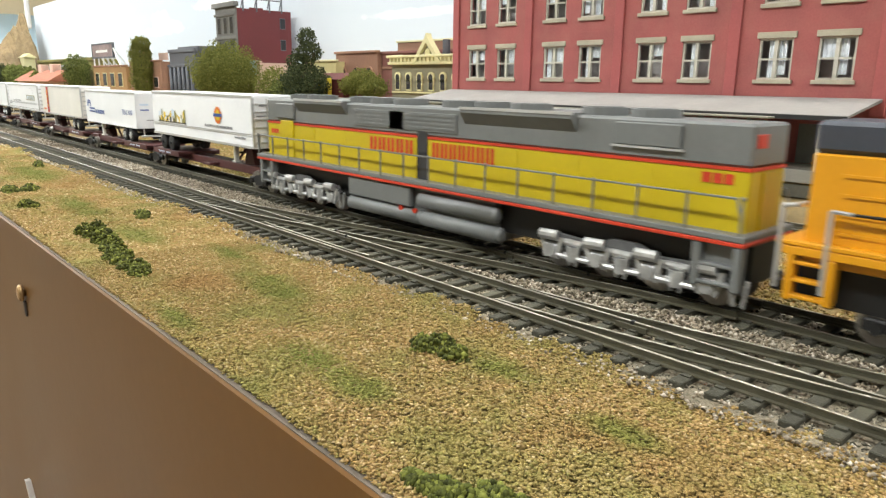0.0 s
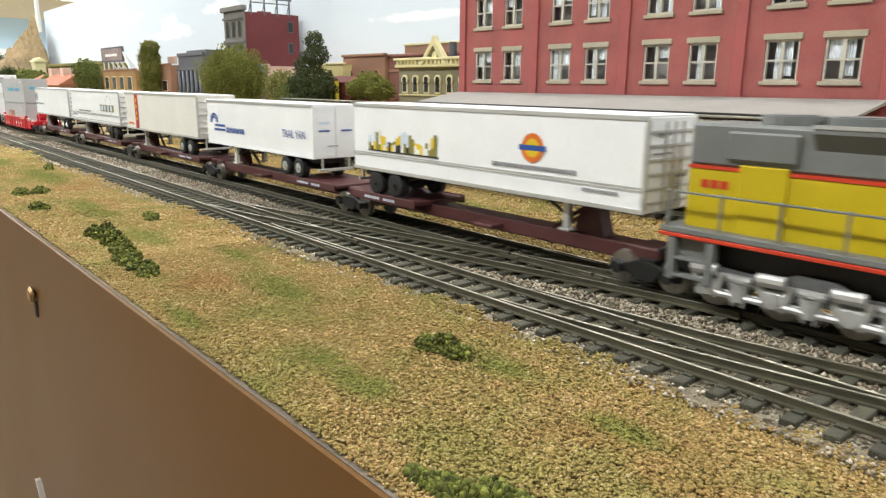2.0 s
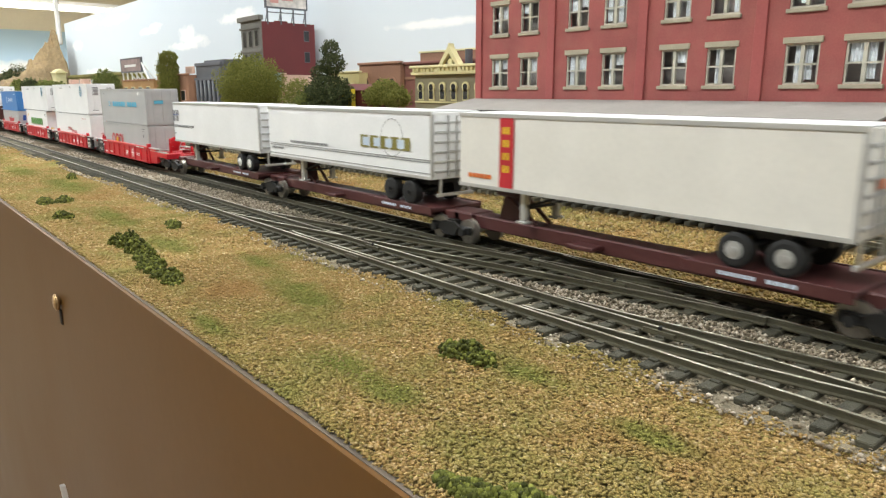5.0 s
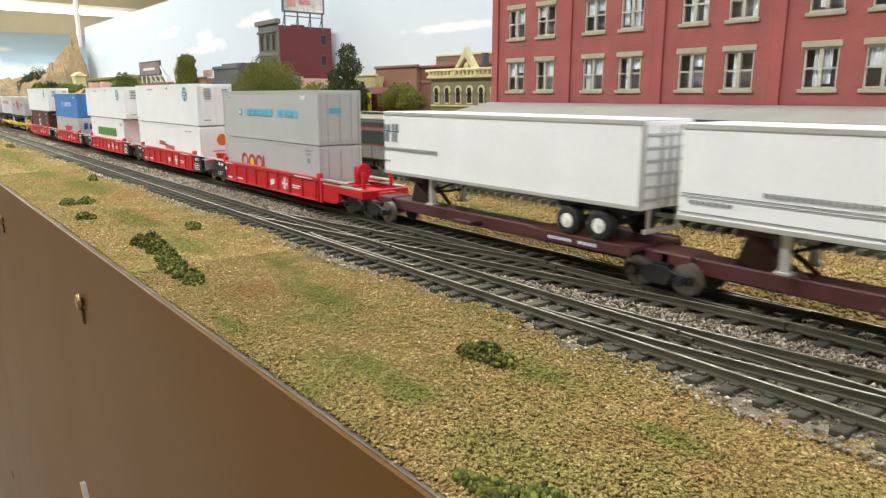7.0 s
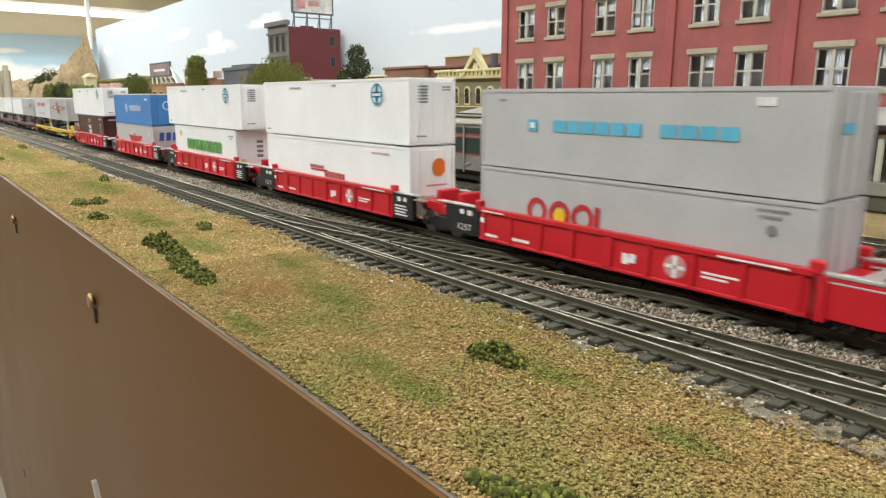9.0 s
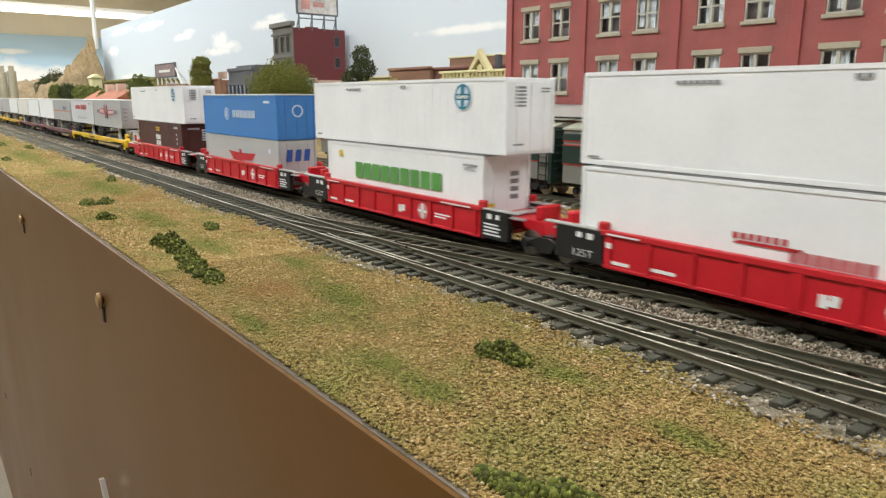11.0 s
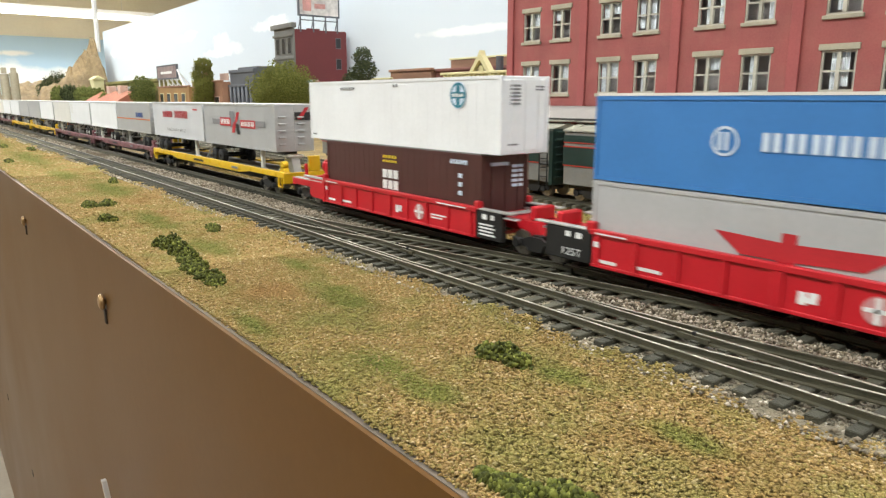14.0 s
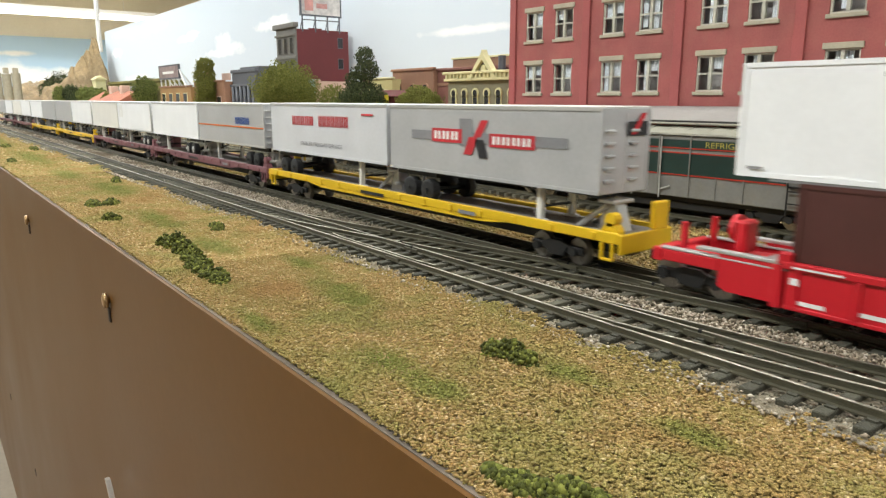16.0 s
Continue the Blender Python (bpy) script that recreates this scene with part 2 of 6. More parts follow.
def sky_mat(name, scale, low, top, clouds, axis="x"):
    """Painted sky: pale at the foot, bluer above, with soft white clouds."""
    m, t, b = nodes_of(name)
    n, lk = t.nodes, t.links
    co, sep, mr = n.new("ShaderNodeTexCoord"), n.new("ShaderNodeSeparateXYZ"), n.new("ShaderNodeMapRange")
    lk.new(co.outputs["Object"], sep.inputs[0])
    lk.new(sep.outputs[2], mr.inputs[0])
    mr.inputs[1].default_value, mr.inputs[2].default_value = 0.05, 0.40
    base = n.new("ShaderNodeMix")
    base.data_type = "RGBA"
    lk.new(mr.outputs[0], base.inputs[0])
    base.inputs[6].default_value, base.inputs[7].default_value = (*low, 1), (*top, 1)
    st = n.new("ShaderNodeVectorMath")
    st.operation = "MULTIPLY"
    st.inputs[1].default_value = scale
    lk.new(co.outputs["Object"], st.inputs[0])
    no = n.new("ShaderNodeTexNoise")
    no.inputs["Scale"].default_value, no.inputs["Detail"].default_value, no.inputs["Roughness"].default_value = 1.0, 4, 0.55
    lk.new(st.outputs[0], no.inputs["Vector"])
    total = None
    for cx, cz, rx, rz in clouds:
        sub, mul, ln, mr2 = n.new("ShaderNodeVectorMath"), n.new("ShaderNodeVectorMath"), n.new("ShaderNodeVectorMath"), n.new("ShaderNodeMath")
        sub.operation, mul.operation, ln.operation = "SUBTRACT", "MULTIPLY", "LENGTH"
        sub.inputs[1].default_value = (cx * K, 0, cz * K) if axis == "x" else (0, cx * K, cz * K)
        mul.inputs[1].default_value = (1000 / rx, 0, 1000 / rz) if axis == "x" else (0, 1000 / rx, 1000 / rz)
        lk.new(co.outputs["Object"], sub.inputs[0])
        lk.new(sub.outputs[0], mul.inputs[0])
        lk.new(mul.outputs[0], ln.inputs[0])
        if total is None:
            total = ln.outputs["Value"]
        else:
            mr2.operation = "MINIMUM"
            lk.new(ln.outputs["Value"], mr2.inputs[0])
            lk.new(total, mr2.inputs[1])
            total = mr2.outputs[0]
    wob, cr = n.new("ShaderNodeMath"), n.new("ShaderNodeMapRange")
    wob.operation = "MULTIPLY_ADD"
    lk.new(no.outputs[0], wob.inputs[0])
    wob.inputs[1].default_value = 1.6
    lk.new(total, wob.inputs[2])
    lk.new(wob.outputs[0], cr.inputs[0])
    cr.inputs[1].default_value, cr.inputs[2].default_value, cr.inputs[3].default_value, cr.inputs[4].default_value = 1.35, 2.05, 0.9, 0.0
    mx = n.new("ShaderNodeMix")
    mx.data_type = "RGBA"
    lk.new(cr.outputs[0], mx.inputs[0])
    lk.new(base.outputs[2], mx.inputs[6])
    mx.inputs[7].default_value = (0.90, 0.90, 0.90, 1)
    lk.new(mx.outputs[2], b.inputs["Base Color"])
    b.inputs["Roughness"].default_value = 0.7
    MATS[name] = m
    return m


SKY = sky_mat("painted_sky", (22, 22, 40), (0.66, 0.71, 0.75), (0.58, 0.66, 0.74), ((-1868, 262, 110, 14), (-1835, 274, 60, 12), (-2243, 208, 150, 13), (-2240, 236, 70, 26), (-2175, 220, 80, 16), (-2595, 275, 110, 12), (-2540, 286, 70, 9), (-3010, 340, 170, 16), (-3480, 352, 170, 14), (-1010, 187, 120, 8), (-3640, 275, 90, 20), (-3330, 152, 180, 14)))
SKY2 = sky_mat("painted_blue_sky", (5, 5, 9), (0.72, 0.80, 0.86), (0.45, 0.64, 0.82), ((700, 330, 200, 110), (900, 280, 260, 90), (1230, 290, 220, 90), (400, 200, 300, 80), (760, 520, 160, 30)), "y")
single("backdrop", Shape().box(-3850, X1, 620, 632, -20, 385), SKY, "painted sky backdrop board with soft white clouds", "backdrop", "structure")
single("backdrop_far", Shape().box(-8520, -8500, -1500, 2600, -200, 690), SKY2, "far blue sky backdrop with painted clouds", "backdrop", "structure")
single("wall_upper", Shape().box(-8560, -8525, -4000, 4000, -1100, 1500), PLASTER, "cream wall above the far sky backdrop", "wall", "structure")


def oval(cx, cz, rx, rz, n=16, seed=0):
    return [(cx + rx * math.cos(6.2832 * i / n) * (1 + 0.18 * noise.noise(Vector((i * 0.9, seed, 0)))), cz + rz * math.sin(6.2832 * i / n) * (1 + 0.3 * noise.noise(Vector((i * 0.9, seed + 5, 0))))) for i in range(n)]


# ceiling lamps: long twin-tube fittings over the aisle and the layout
LAMP = glow("lit_tube", (1.0, 0.97, 0.90), 9.0)
HOUSING = mat("white_enamel", (0.82, 0.82, 0.80), 0.4, var=0.03)


def ceiling_lamp(x, y, z, length, watts, turn=0.0):
    e = thing("ceiling_light", x, y, z, "long white twin-tube fluorescent fitting, lit", "ceiling light", "fluorescent fittings under the ceiling")
    e.matrix_basis = pose(x * K, y * K, z * K, 0, 0, turn)
    h = length / 2
    part("housing", Shape().prism([(-75, 30), (-45, 60), (45, 60), (75, 30), (75, 20), (-75, 20)], "x", -h, h), HOUSING, e)
    for s in (-40, 40):
        part("tube", Shape().rod((-h + 20, s, 0), (h - 20, s, 0), 14, 10), LAMP, e, smooth=True)
    for s in (-h * 0.6, h * 0.6):
        part("hanger", Shape().rod((s, 0, 60), (s, 0, 1500 - z), 3, 6), HOUSING, e)
    tube_light(x * K, y * K, (z - 25) * K, length * K, watts, turn)


for x in (-5.6, -3.2, -0.8, 1.6):
    ceiling_lamp(x * 1000, -860, 1180, 1900, LAMP_W * (2.0 if x < -3 else 1.25 if x < 0 else 0.7))
for x in (-5.6, -3.2, -0.8, 1.6):
    ceiling_lamp(x * 1000, 350, 1180, 1900, LAMP_W * 0.66)
ceiling_lamp(-7000, 1080, 775, 1350, LAMP_W * 2, 90)
ceiling_lamp(-6300, 1000, 905, 1500, LAMP_W * 2, 90)

# ---- layout base ----
GROUND = mat("earth_scatter", (0.22, 0.152, 0.058), 0.95, var=0.4, scale=18, grain=500, bump=0.8, bump_scale=500)
ground = Shape()
ground.box(X0, X1, -139.2, 640, -30, -5.7)
single("ground", ground, GROUND, "tan and green scatter-covered layout ground", "ground", "structure")
single("ground_far", Shape().box(-8500, X0, -400, 2000, -30, -6), GROUND, "scatter-covered ground towards the far end", "ground", "structure")
fascia = single("layout_fascia", Shape().box(X0, X1, -142.6, -141.4, -640, -6.0), FASCIA, "glossy dark brown hardboard fascia along the layout", "fascia panel", "structure")
single("fascia_edge", Shape().box(X0, X1, -141.4, -139.2, -640, -5.7), EDGE, "rough pale upper edge of the layout fascia", "board edge", "structure")
single("layout_frame", Shape().box(-2380, X1, -138, 600, -120, -31), EDGE, "wooden frame under the layout", "bench frame", "structure")


def fascia_knob(x, z):
    e = new("knob")
    e.parent, e.matrix_basis = fascia, pose(x * K, -0.1426, z * K)
    e["label"] = "small worn brass knob"
    br = mat("old_brass", (0.42, 0.27, 0.13), 0.35, metal=0.8, var=0.2)
    part("stem", Shape().rod((0, 0, 0), (0, -1.4, 0), 1.8, 10), br, e, smooth=True)
    part("head", Shape().rod((0, -1.0, 0), (0, -2.4, 0), 4.2, 14).rod((0, -2.4, 0), (0, -3.2, 0), 4.2, 14, 2.6), br, e, smooth=True)
    # dark plate in place of the shadow beneath the knob
    part("keyhole", Shape().box(-1.6, 1.6, -1.0, 0.4, -12, -4, 0.5), SCREW_AND_SHADOW, e)


# for the screw heads and the painted knob shadows
SCREW_AND_SHADOW = mat("dark_screw_and_shadow", (0.03, 0.02, 0.015), 0.6)
for x, z in ((-382, -38), (-675, -36), (-1050, -38)):
    fascia_knob(x, z)
for x, z in ((-1169, -374), (-931, -390), (-690, -384)):
    ob = part("screw", Shape().rod((x, -141, z), (x, -143, z), 5, 10), SCREW_AND_SHADOW, fascia)
br = thing("steel_lever", -404, -142.6, -150, "bright steel lever bar fixed to the fascia", "lever")
part("bar", Shape().prism([(-1, 1.5), (3, 2), (40, -40), (36, -43)], "y", -8, -5.5), METAL, br)
part("pivot", Shape().rod((18, -6, -22), (18, 0, -22), 2.0, 10), METAL, br)

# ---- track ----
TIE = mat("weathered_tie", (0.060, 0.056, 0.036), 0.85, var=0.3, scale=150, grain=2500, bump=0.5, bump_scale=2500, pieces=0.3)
# same weathered ties; brighter light down the line is put into the colour
TIE_FAR_LIT = mat("weathered_tie_far_lit", (0.14, 0.127, 0.088), 0.85, var=0.3, scale=150, grain=2500, island=0.3)
RAIL = mat("weathered_rail", (0.062, 0.056, 0.034), 0.55, metal=0.0, var=0.25, scale=80, grain=1500)
RAILTOP = mat("polished_railhead", (0.37, 0.35, 0.285), 0.36, metal=1.0, var=0.35, scale=40, dirt=(0.10, 0.09, 0.06), dirt_amount=0.7)
TRACKS = (("near", -49.25), ("train", 0.0), ("siding", 140.0))
GAUGE = 8.25
BLACKGAP = mat("black_gap", (0.008, 0.008, 0.008), 0.7)


def cross_y(x):
    """Centre line of the crossover that leaves the near track and joins the train's track."""
    s = 16.0
    a = s * math.log1p(math.exp(min(40, (x + 362) / s)))
    b = s * math.log1p(math.exp(min(40, (x + 103) / s)))
    return -49.25 + 0.19 * (a - b)


def branch_y(x):
    """Centre line of the turnout that leaves the near track further on."""
    d = max(0.0, x + 195)
    return -49.25 + (6.3e-4 * d * d if d < 130 else 10.65 + 0.1638 * (d - 130))


def rail_along(path, z=0.0):
    """Foot, web and head of a rail along a list of (x, y)."""
    prof = [(-1.1, -2.5), (1.1, -2.5), (1.1, -2.1), (0.35, -1.8), (0.35, -0.9), (0.52, -0.75), (0.52, -0.15), (-0.52, -0.15), (-0.52, -0.75), (-0.35, -0.9), (-0.35, -1.8), (-1.1, -2.1)]
    s, top = Shape(), Shape()
    n = len(prof)
    v = [(x, y + p, z + q) for x, y in path for p, q in prof]
    f = [(i * n + k, i * n + (k + 1) % n, (i + 1) * n + (k + 1) % n, (i + 1) * n + k) for i in range(len(path) - 1) for k in range(n)]
    f += [tuple(range(n)), tuple(range((len(path) - 1) * n, len(path) * n))]
    s.add(v, f)
    crown = ((-0.40, -0.16), (-0.30, -0.04), (-0.12, 0.0), (0.12, 0.0), (0.30, -0.04), (0.40, -0.16))
    v = [(x, y + p, z + q) for x, y in path for p, q in crown]
    top.add(v, [(i * 6 + k, i * 6 + k + 1, (i + 1) * 6 + k + 1, (i + 1) * 6 + k) for i in range(len(path) - 1) for k in range(5)])
    return s, top


def rail(path, parent):
    s, top = rail_along(path)
    r = part("rail", s, RAIL, parent)
    part("railhead", top, RAILTOP, r, "rail top worn bright by wheels", smooth=True)
    return r


def tie_run(parent, places, near_stretch):
    """Ties at (x, y0, y1): those on the near stretch as pieces, the rest joined and in the brighter colour."""
    shared, rest = {}, Shape()
    rnd = random.Random(5)
    for x, y0, y1 in places:
        if near_stretch[0] < x < near_stretch[1]:
            key = round(y1 - y0)
            if key not in shared:
                h = key / 2
                shared[key] = Shape().box(-1.75, 1.75, -h, h, -4.6, -2.5, 0.25).mesh("tie", TIE)
            ob = new("tie", shared[key])
            ob.parent = parent
            ob.matrix_basis = pose((x + rnd.uniform(-0.3, 0.3)) * K, ((y0 + y1) / 2 + rnd.uniform(-0.5, 0.5)) * K, 0, 0, 0, rnd.uniform(-1.2, 1.2))
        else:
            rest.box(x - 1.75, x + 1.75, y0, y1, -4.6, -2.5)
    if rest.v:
        part("distant_ties", rest, TIE_FAR_LIT, parent)["kind"] = "stuff"


PITCH = 8.6
track_obs = {}
for nm, yc in TRACKS:
    e = thing("railway_track", 0, 0, 0, {"near": "weathered model railway track with a crossover turnout", "train": "weathered model railway track under the moving train", "siding": "weathered siding track in front of the warehouse"}[nm], "railway track", "model railway tracks", "structure")
    track_obs[nm] = e
    for s in (-GAUGE, GAUGE):
        rail([(X0, yc + s), (X1, yc + s)], e)
    places = []
    k = 0
    x = X0 + 5
    while x < X1:
        y0, y1 = yc - 15.0, yc + 15.0
        if nm == "near" and -390 < x < -262:
            y1 = max(y1, cross_y(x) + 15)
        if nm == "near" and -195 < x < 60:
            y1 = max(y1, min(branch_y(x) + 15, -17))
        if nm == "train" and -262 <= x < -60:
            y0 = min(y0, cross_y(x) - 15)
        if nm == "train" and x >= 60:
            y0 = min(y0, max(branch_y(x) - 15, -33))
        if not (nm == "siding" and x < -1600):
            places.append((x, y0, y1))
        x += PITCH
    tie_run(e, places, {"near": (-900, 20), "train": (-900, 20), "siding": (-300, -60)}[nm])
e = track_obs["near"]
xs = [-430 + 5 * i for i in range(76)]
rail([(x, cross_y(x) + GAUGE) for x in xs if cross_y(x) > -47.9 and cross_y(x) < -1.1], e)
rail([(x, cross_y(x) - GAUGE) for x in xs if cross_y(x) > -47.9 and cross_y(x) < -1.1], e)
xs = [-195 + 5 * i for i in range(72)]
rail([(x, branch_y(x) + GAUGE) for x in xs if -47.9 < branch_y(x) < -1.1], e)
rail([(x, branch_y(x) - GAUGE) for x in xs if -47.9 < branch_y(x) < -1.1], e)
# guard rails beside the frogs
for x0, x1, y in ((-300, -215, -57.5 + 2.4), (-182, -100, 8.25 - 2.4)):
    rail([(x0, y + 1.0), (x0 + 10, y), (x1 - 10, y), (x1, y + 1.0)], e)
joiners = Shape()
for x, y in ((-105, -41), (-292, cross_y(-292) + GAUGE), (-186, -8.25), (-145, -8.25), (-250, -41), (-240, -57.5)):
    joiners.box(x - 5, x + 5, y - 1.4, y + 1.4, -2.4, -0.9)
part("rail_joiners", joiners, RAIL, e)
gaps = Shape()
for x, y in ((-105, -41), (-186, -8.25), (-145, -8.25), (-262, cross_y(-262) - GAUGE), (-250, -41)):
    gaps.box(x - 0.5, x + 0.5, y - 0.75, y + 0.75, -2.2, 0.12)
part("insulated_gaps", gaps, BLACKGAP, e, "black insulated rail gaps")
# spike plates where the rails sit on the near ties
plates = Shape()
rnd = random.Random(15)
x = X0 + 5
while x < 20:
    if x > -520:
        for y in (-57.5, -41.0, -8.25):
            for q in (-1, 1):
                plates.box(x - 1.2, x + 1.2, y + q * 1.8 - 0.75, y + q * 1.8 + 0.75, -2.52, -2.0 + rnd.uniform(-0.15, 0.1))
    x += PITCH
part("spike_plates", plates, TIE, e)["kind"] = "stuff"

# ---- loose scatter ----
GREEN_SPOTS = ((-212, -96, 22, 9), (-147, -118, 18, 7), (-128, -120, 12, 6), (-112, -86, 12, 5), (-268, -86, 22, 6), (-330, -104, 30, 8), (-420, -104, 40, 9), (-600, -90, 60, 12), (-728, -102, 60, 12), (-960, -100, 140, 14), (-74, -91, 10, 5), (-205, -134, 16, 4), (-1400, -100, 200, 16), (-330, 70, 60, 16), (-120, 60, 30, 10))
FOAM = ramp_mat("dry_grass_scatter", [(0.0, (0.24, 0.168, 0.052)), (0.2, (0.295, 0.19, 0.066)), (0.45, (0.322, 0.205, 0.076)), (0.62, (0.265, 0.218, 0.068)), (0.72, (0.342, 0.22, 0.088)), (0.90, (0.38, 0.255, 0.108)), (1.0, (0.54, 0.41, 0.22))], [((0.205, 0.192, 0.052), 0.46, 0.72, 48.0, 1.37), ((0.19, 0.19, 0.046), 0.56, 0.74, 14.0, 5.1), ((0.29, 0.165, 0.058), 0.58, 0.70, 16.0, 2.0)], 0.9, GREEN_SPOTS, (0.125, 0.150, 0.024))
BALLAST = ramp_mat("grey_ballast", [(0.0, (0.09, 0.073, 0.05)), (0.35, (0.25, 0.207, 0.147)), (0.75, (0.41, 0.345, 0.262)), (1.0, (0.62, 0.555, 0.46))], [((0.17, 0.135, 0.09), 0.5, 0.62, 12.0, 0.0)])
GRIME = ramp_mat("oil_stained_ballast", [(0.0, (0.05, 0.045, 0.031)), (0.5, (0.14, 0.123, 0.088)), (0.9, (0.31, 0.272, 0.205)), (1.0, (0.40, 0.37, 0.32))])
ICO = bmesh.new()
bmesh.ops.create_icosphere(ICO, subdivisions=1, radius=1)
ICO.verts.index_update()
ICO_V = np.array([p.co[:] for p in ICO.verts])
ICO_F = np.array([[p.index for p in q.verts] for q in ICO.faces])
ICO.free()
OCT_V = np.array([(1, 0, 0), (-1, 0, 0), (0, 1, 0), (0, -1, 0), (0, 0, 1), (0, 0, -1)], float)
OCT_F = np.array([(0, 2, 4), (2, 1, 4), (1, 3, 4), (3, 0, 4), (2, 0, 5), (1, 2, 5), (3, 1, 5), (0, 3, 5)])


def grains(name, pos, size, material, label, category, seed, fine=True, parent=None, squash=0.75):
    """Thousands of small uneven lumps as one mesh."""
    r = np.random.RandomState(seed)
    bv, bf = (ICO_V, ICO_F) if fine else (OCT_V, OCT_F)
    n, k = len(pos), len(bv)
    v = bv[None] * r.uniform(0.65, 1.35, (n, k, 1)) * (size * r.uniform(0.6, 1.35, n))[:, None, None] * np.array((1, 1, squash)) * r.uniform(0.75, 1.25, (n, 1, 3))
    a = r.uniform(0, 6.283, n)
    c, s = np.cos(a)[:, None], np.sin(a)[:, None]
    v = np.stack((v[..., 0] * c - v[..., 1] * s, v[..., 0] * s + v[..., 1] * c, v[..., 2]), -1) + pos[:, None]
    f = (bf[None] + (np.arange(n) * k)[:, None, None]).reshape(-1, 3)
    me = bpy.data.meshes.new(name)
    me.vertices.add(n * k)
    me.vertices.foreach_set("co", (v * K).ravel())
    me.loops.add(len(f) * 3)
    me.loops.foreach_set("vertex_index", f.ravel())
    me.polygons.add(len(f))
    me.polygons.foreach_set("loop_start", np.arange(len(f)) * 3)
    me.update(calc_edges=True)
    me.materials.append(material)
    ob = new(name, me)
    if parent:
        ob.parent = parent
    return tagged(ob, label, category, "", "stuff")


def strewn(n, x0, x1, y0, y1, seed, bias=1.0):
    """Places spread over a strip, denser towards x1."""
    r = np.random.RandomState(seed)
    x = x1 - (x1 - x0) * r.uniform(0, 1, n) ** bias
    return np.stack((x, r.uniform(y0, y1, n), np.zeros(n)), -1), r


def turf(n, x0, x1, size, seed, fine, bias):
    p, r = strewn(n, x0, x1, -140.4, -59, seed, bias)
    p[:, 2] = -5.3 + np.clip((p[:, 1] + 68) * 0.35, 0, 1.5) + r.uniform(-0.3, 0.7, n) + 0.7 * np.sin(p[:, 0] * 0.03) * np.sin(p[:, 1] * 0.07)
    edge = -64.8 + 2.0 * np.sin(p[:, 0] * 0.11) + 1.5 * np.sin(p[:, 0] * 0.37)
    p = p[p[:, 1] < edge + r.uniform(-1, 2, n)]
    grains("grass_scatter", p, size, FOAM, "coarse tan, ochre and green ground foam", "grass", seed + 10, fine, None, 0.5)


turf(150000, -300, 10, 0.52, 1, False, 1.25)
turf(70000, -760, -290, 0.8, 2, False, 1.3)
turf(26000, -2400, -740, 1.6, 3, False, 2.0)
p, r = strewn(30000, -900, -20, 20, 124, 3, 1.2)
p[:, 2] = -5.4 + r.uniform(-0.3, 0.6, len(p))
grains("grass_scatter", p, 0.95, FOAM, "coarse tan and green ground foam between the tracks", "grass", 13, False)
ROADBED = mat("packed_ballast", (0.205, 0.172, 0.118), 0.95, var=0.35, scale=60, grain=1600, bump=0.8, bump_scale=1400)
single("roadbed", Shape().prism([(-67, -5.4), (-64.5, -4.0), (17, -4.0), (24, -5.4)], "x", X0, X1), ROADBED, "packed grey ballast roadbed under the tracks", "roadbed", "structure")
p, r = strewn(84000, -620, 20, -70, 22, 4, 1.5)
cy, by = np.array([cross_y(x) for x in p[:, 0]]), np.array([branch_y(x) for x in p[:, 0]])
mid = (p[:, 1] > by + 15.5) & (p[:, 1] < cy - 15.5)
p[:, 2] = -3.75 + r.uniform(-0.5, 0.5, len(p)) + np.where(mid, 0.9, 0) + np.where((p[:, 1] < -66) | (p[:, 1] > 16), -0.9, 0)
keep = (p[:, 1] > -62.5) | (r.uniform(0, 1, len(p)) < 0.22)
for yc in (-49.25, 0.0):
    for s in (-GAUGE, GAUGE):
        keep &= np.abs(p[:, 1] - yc - s) > 1.2
for line, x0, x1 in ((cross_y, -385, -100), (branch_y, -195, 20)):
    c = np.array([line(x) for x in p[:, 0]])
    on = (p[:, 0] > x0) & (p[:, 0] < x1)
    for s in (-GAUGE, GAUGE):
        keep &= ~(on & (np.abs(p[:, 1] - c - s) < 1.2))
p, cy = p[keep], cy[keep]
dark = ((p[:, 1] > cy - 12) & (p[:, 0] > -380) & (p[:, 1] < 14)) | (np.abs(p[:, 1] + 49.25) < 13.5) | (np.abs(p[:, 1]) < 13.5)
p[dark, 2] -= 0.35
grains("ballast", p[~dark], 0.58, BALLAST, "fine grey-pink stone ballast beside the ties", "ballast", 14, False)
grains("ballast", p[dark], 0.5, GRIME, "dark oil-stained ballast between the rails", "ballast", 17, False)
p, r = strewn(26000, -2600, -560, -68, 22, 5, 2.2)
p[:, 2] = -4.2 + r.uniform(-0.5, 0.2, len(p)) + np.where(np.abs(p[:, 1] + 25) < 8, 1.2, 0)
grains("ballast", p, 1.1, BALLAST, "fine grey stone ballast between the ties", "ballast", 15, False)
BUSHLEAF = ramp_mat("bush_foam", [(0.0, (0.030, 0.034, 0.006)), (0.5, (0.078, 0.086, 0.014)), (0.85, (0.14, 0.15, 0.026)), (1.0, (0.23, 0.24, 0.05))])
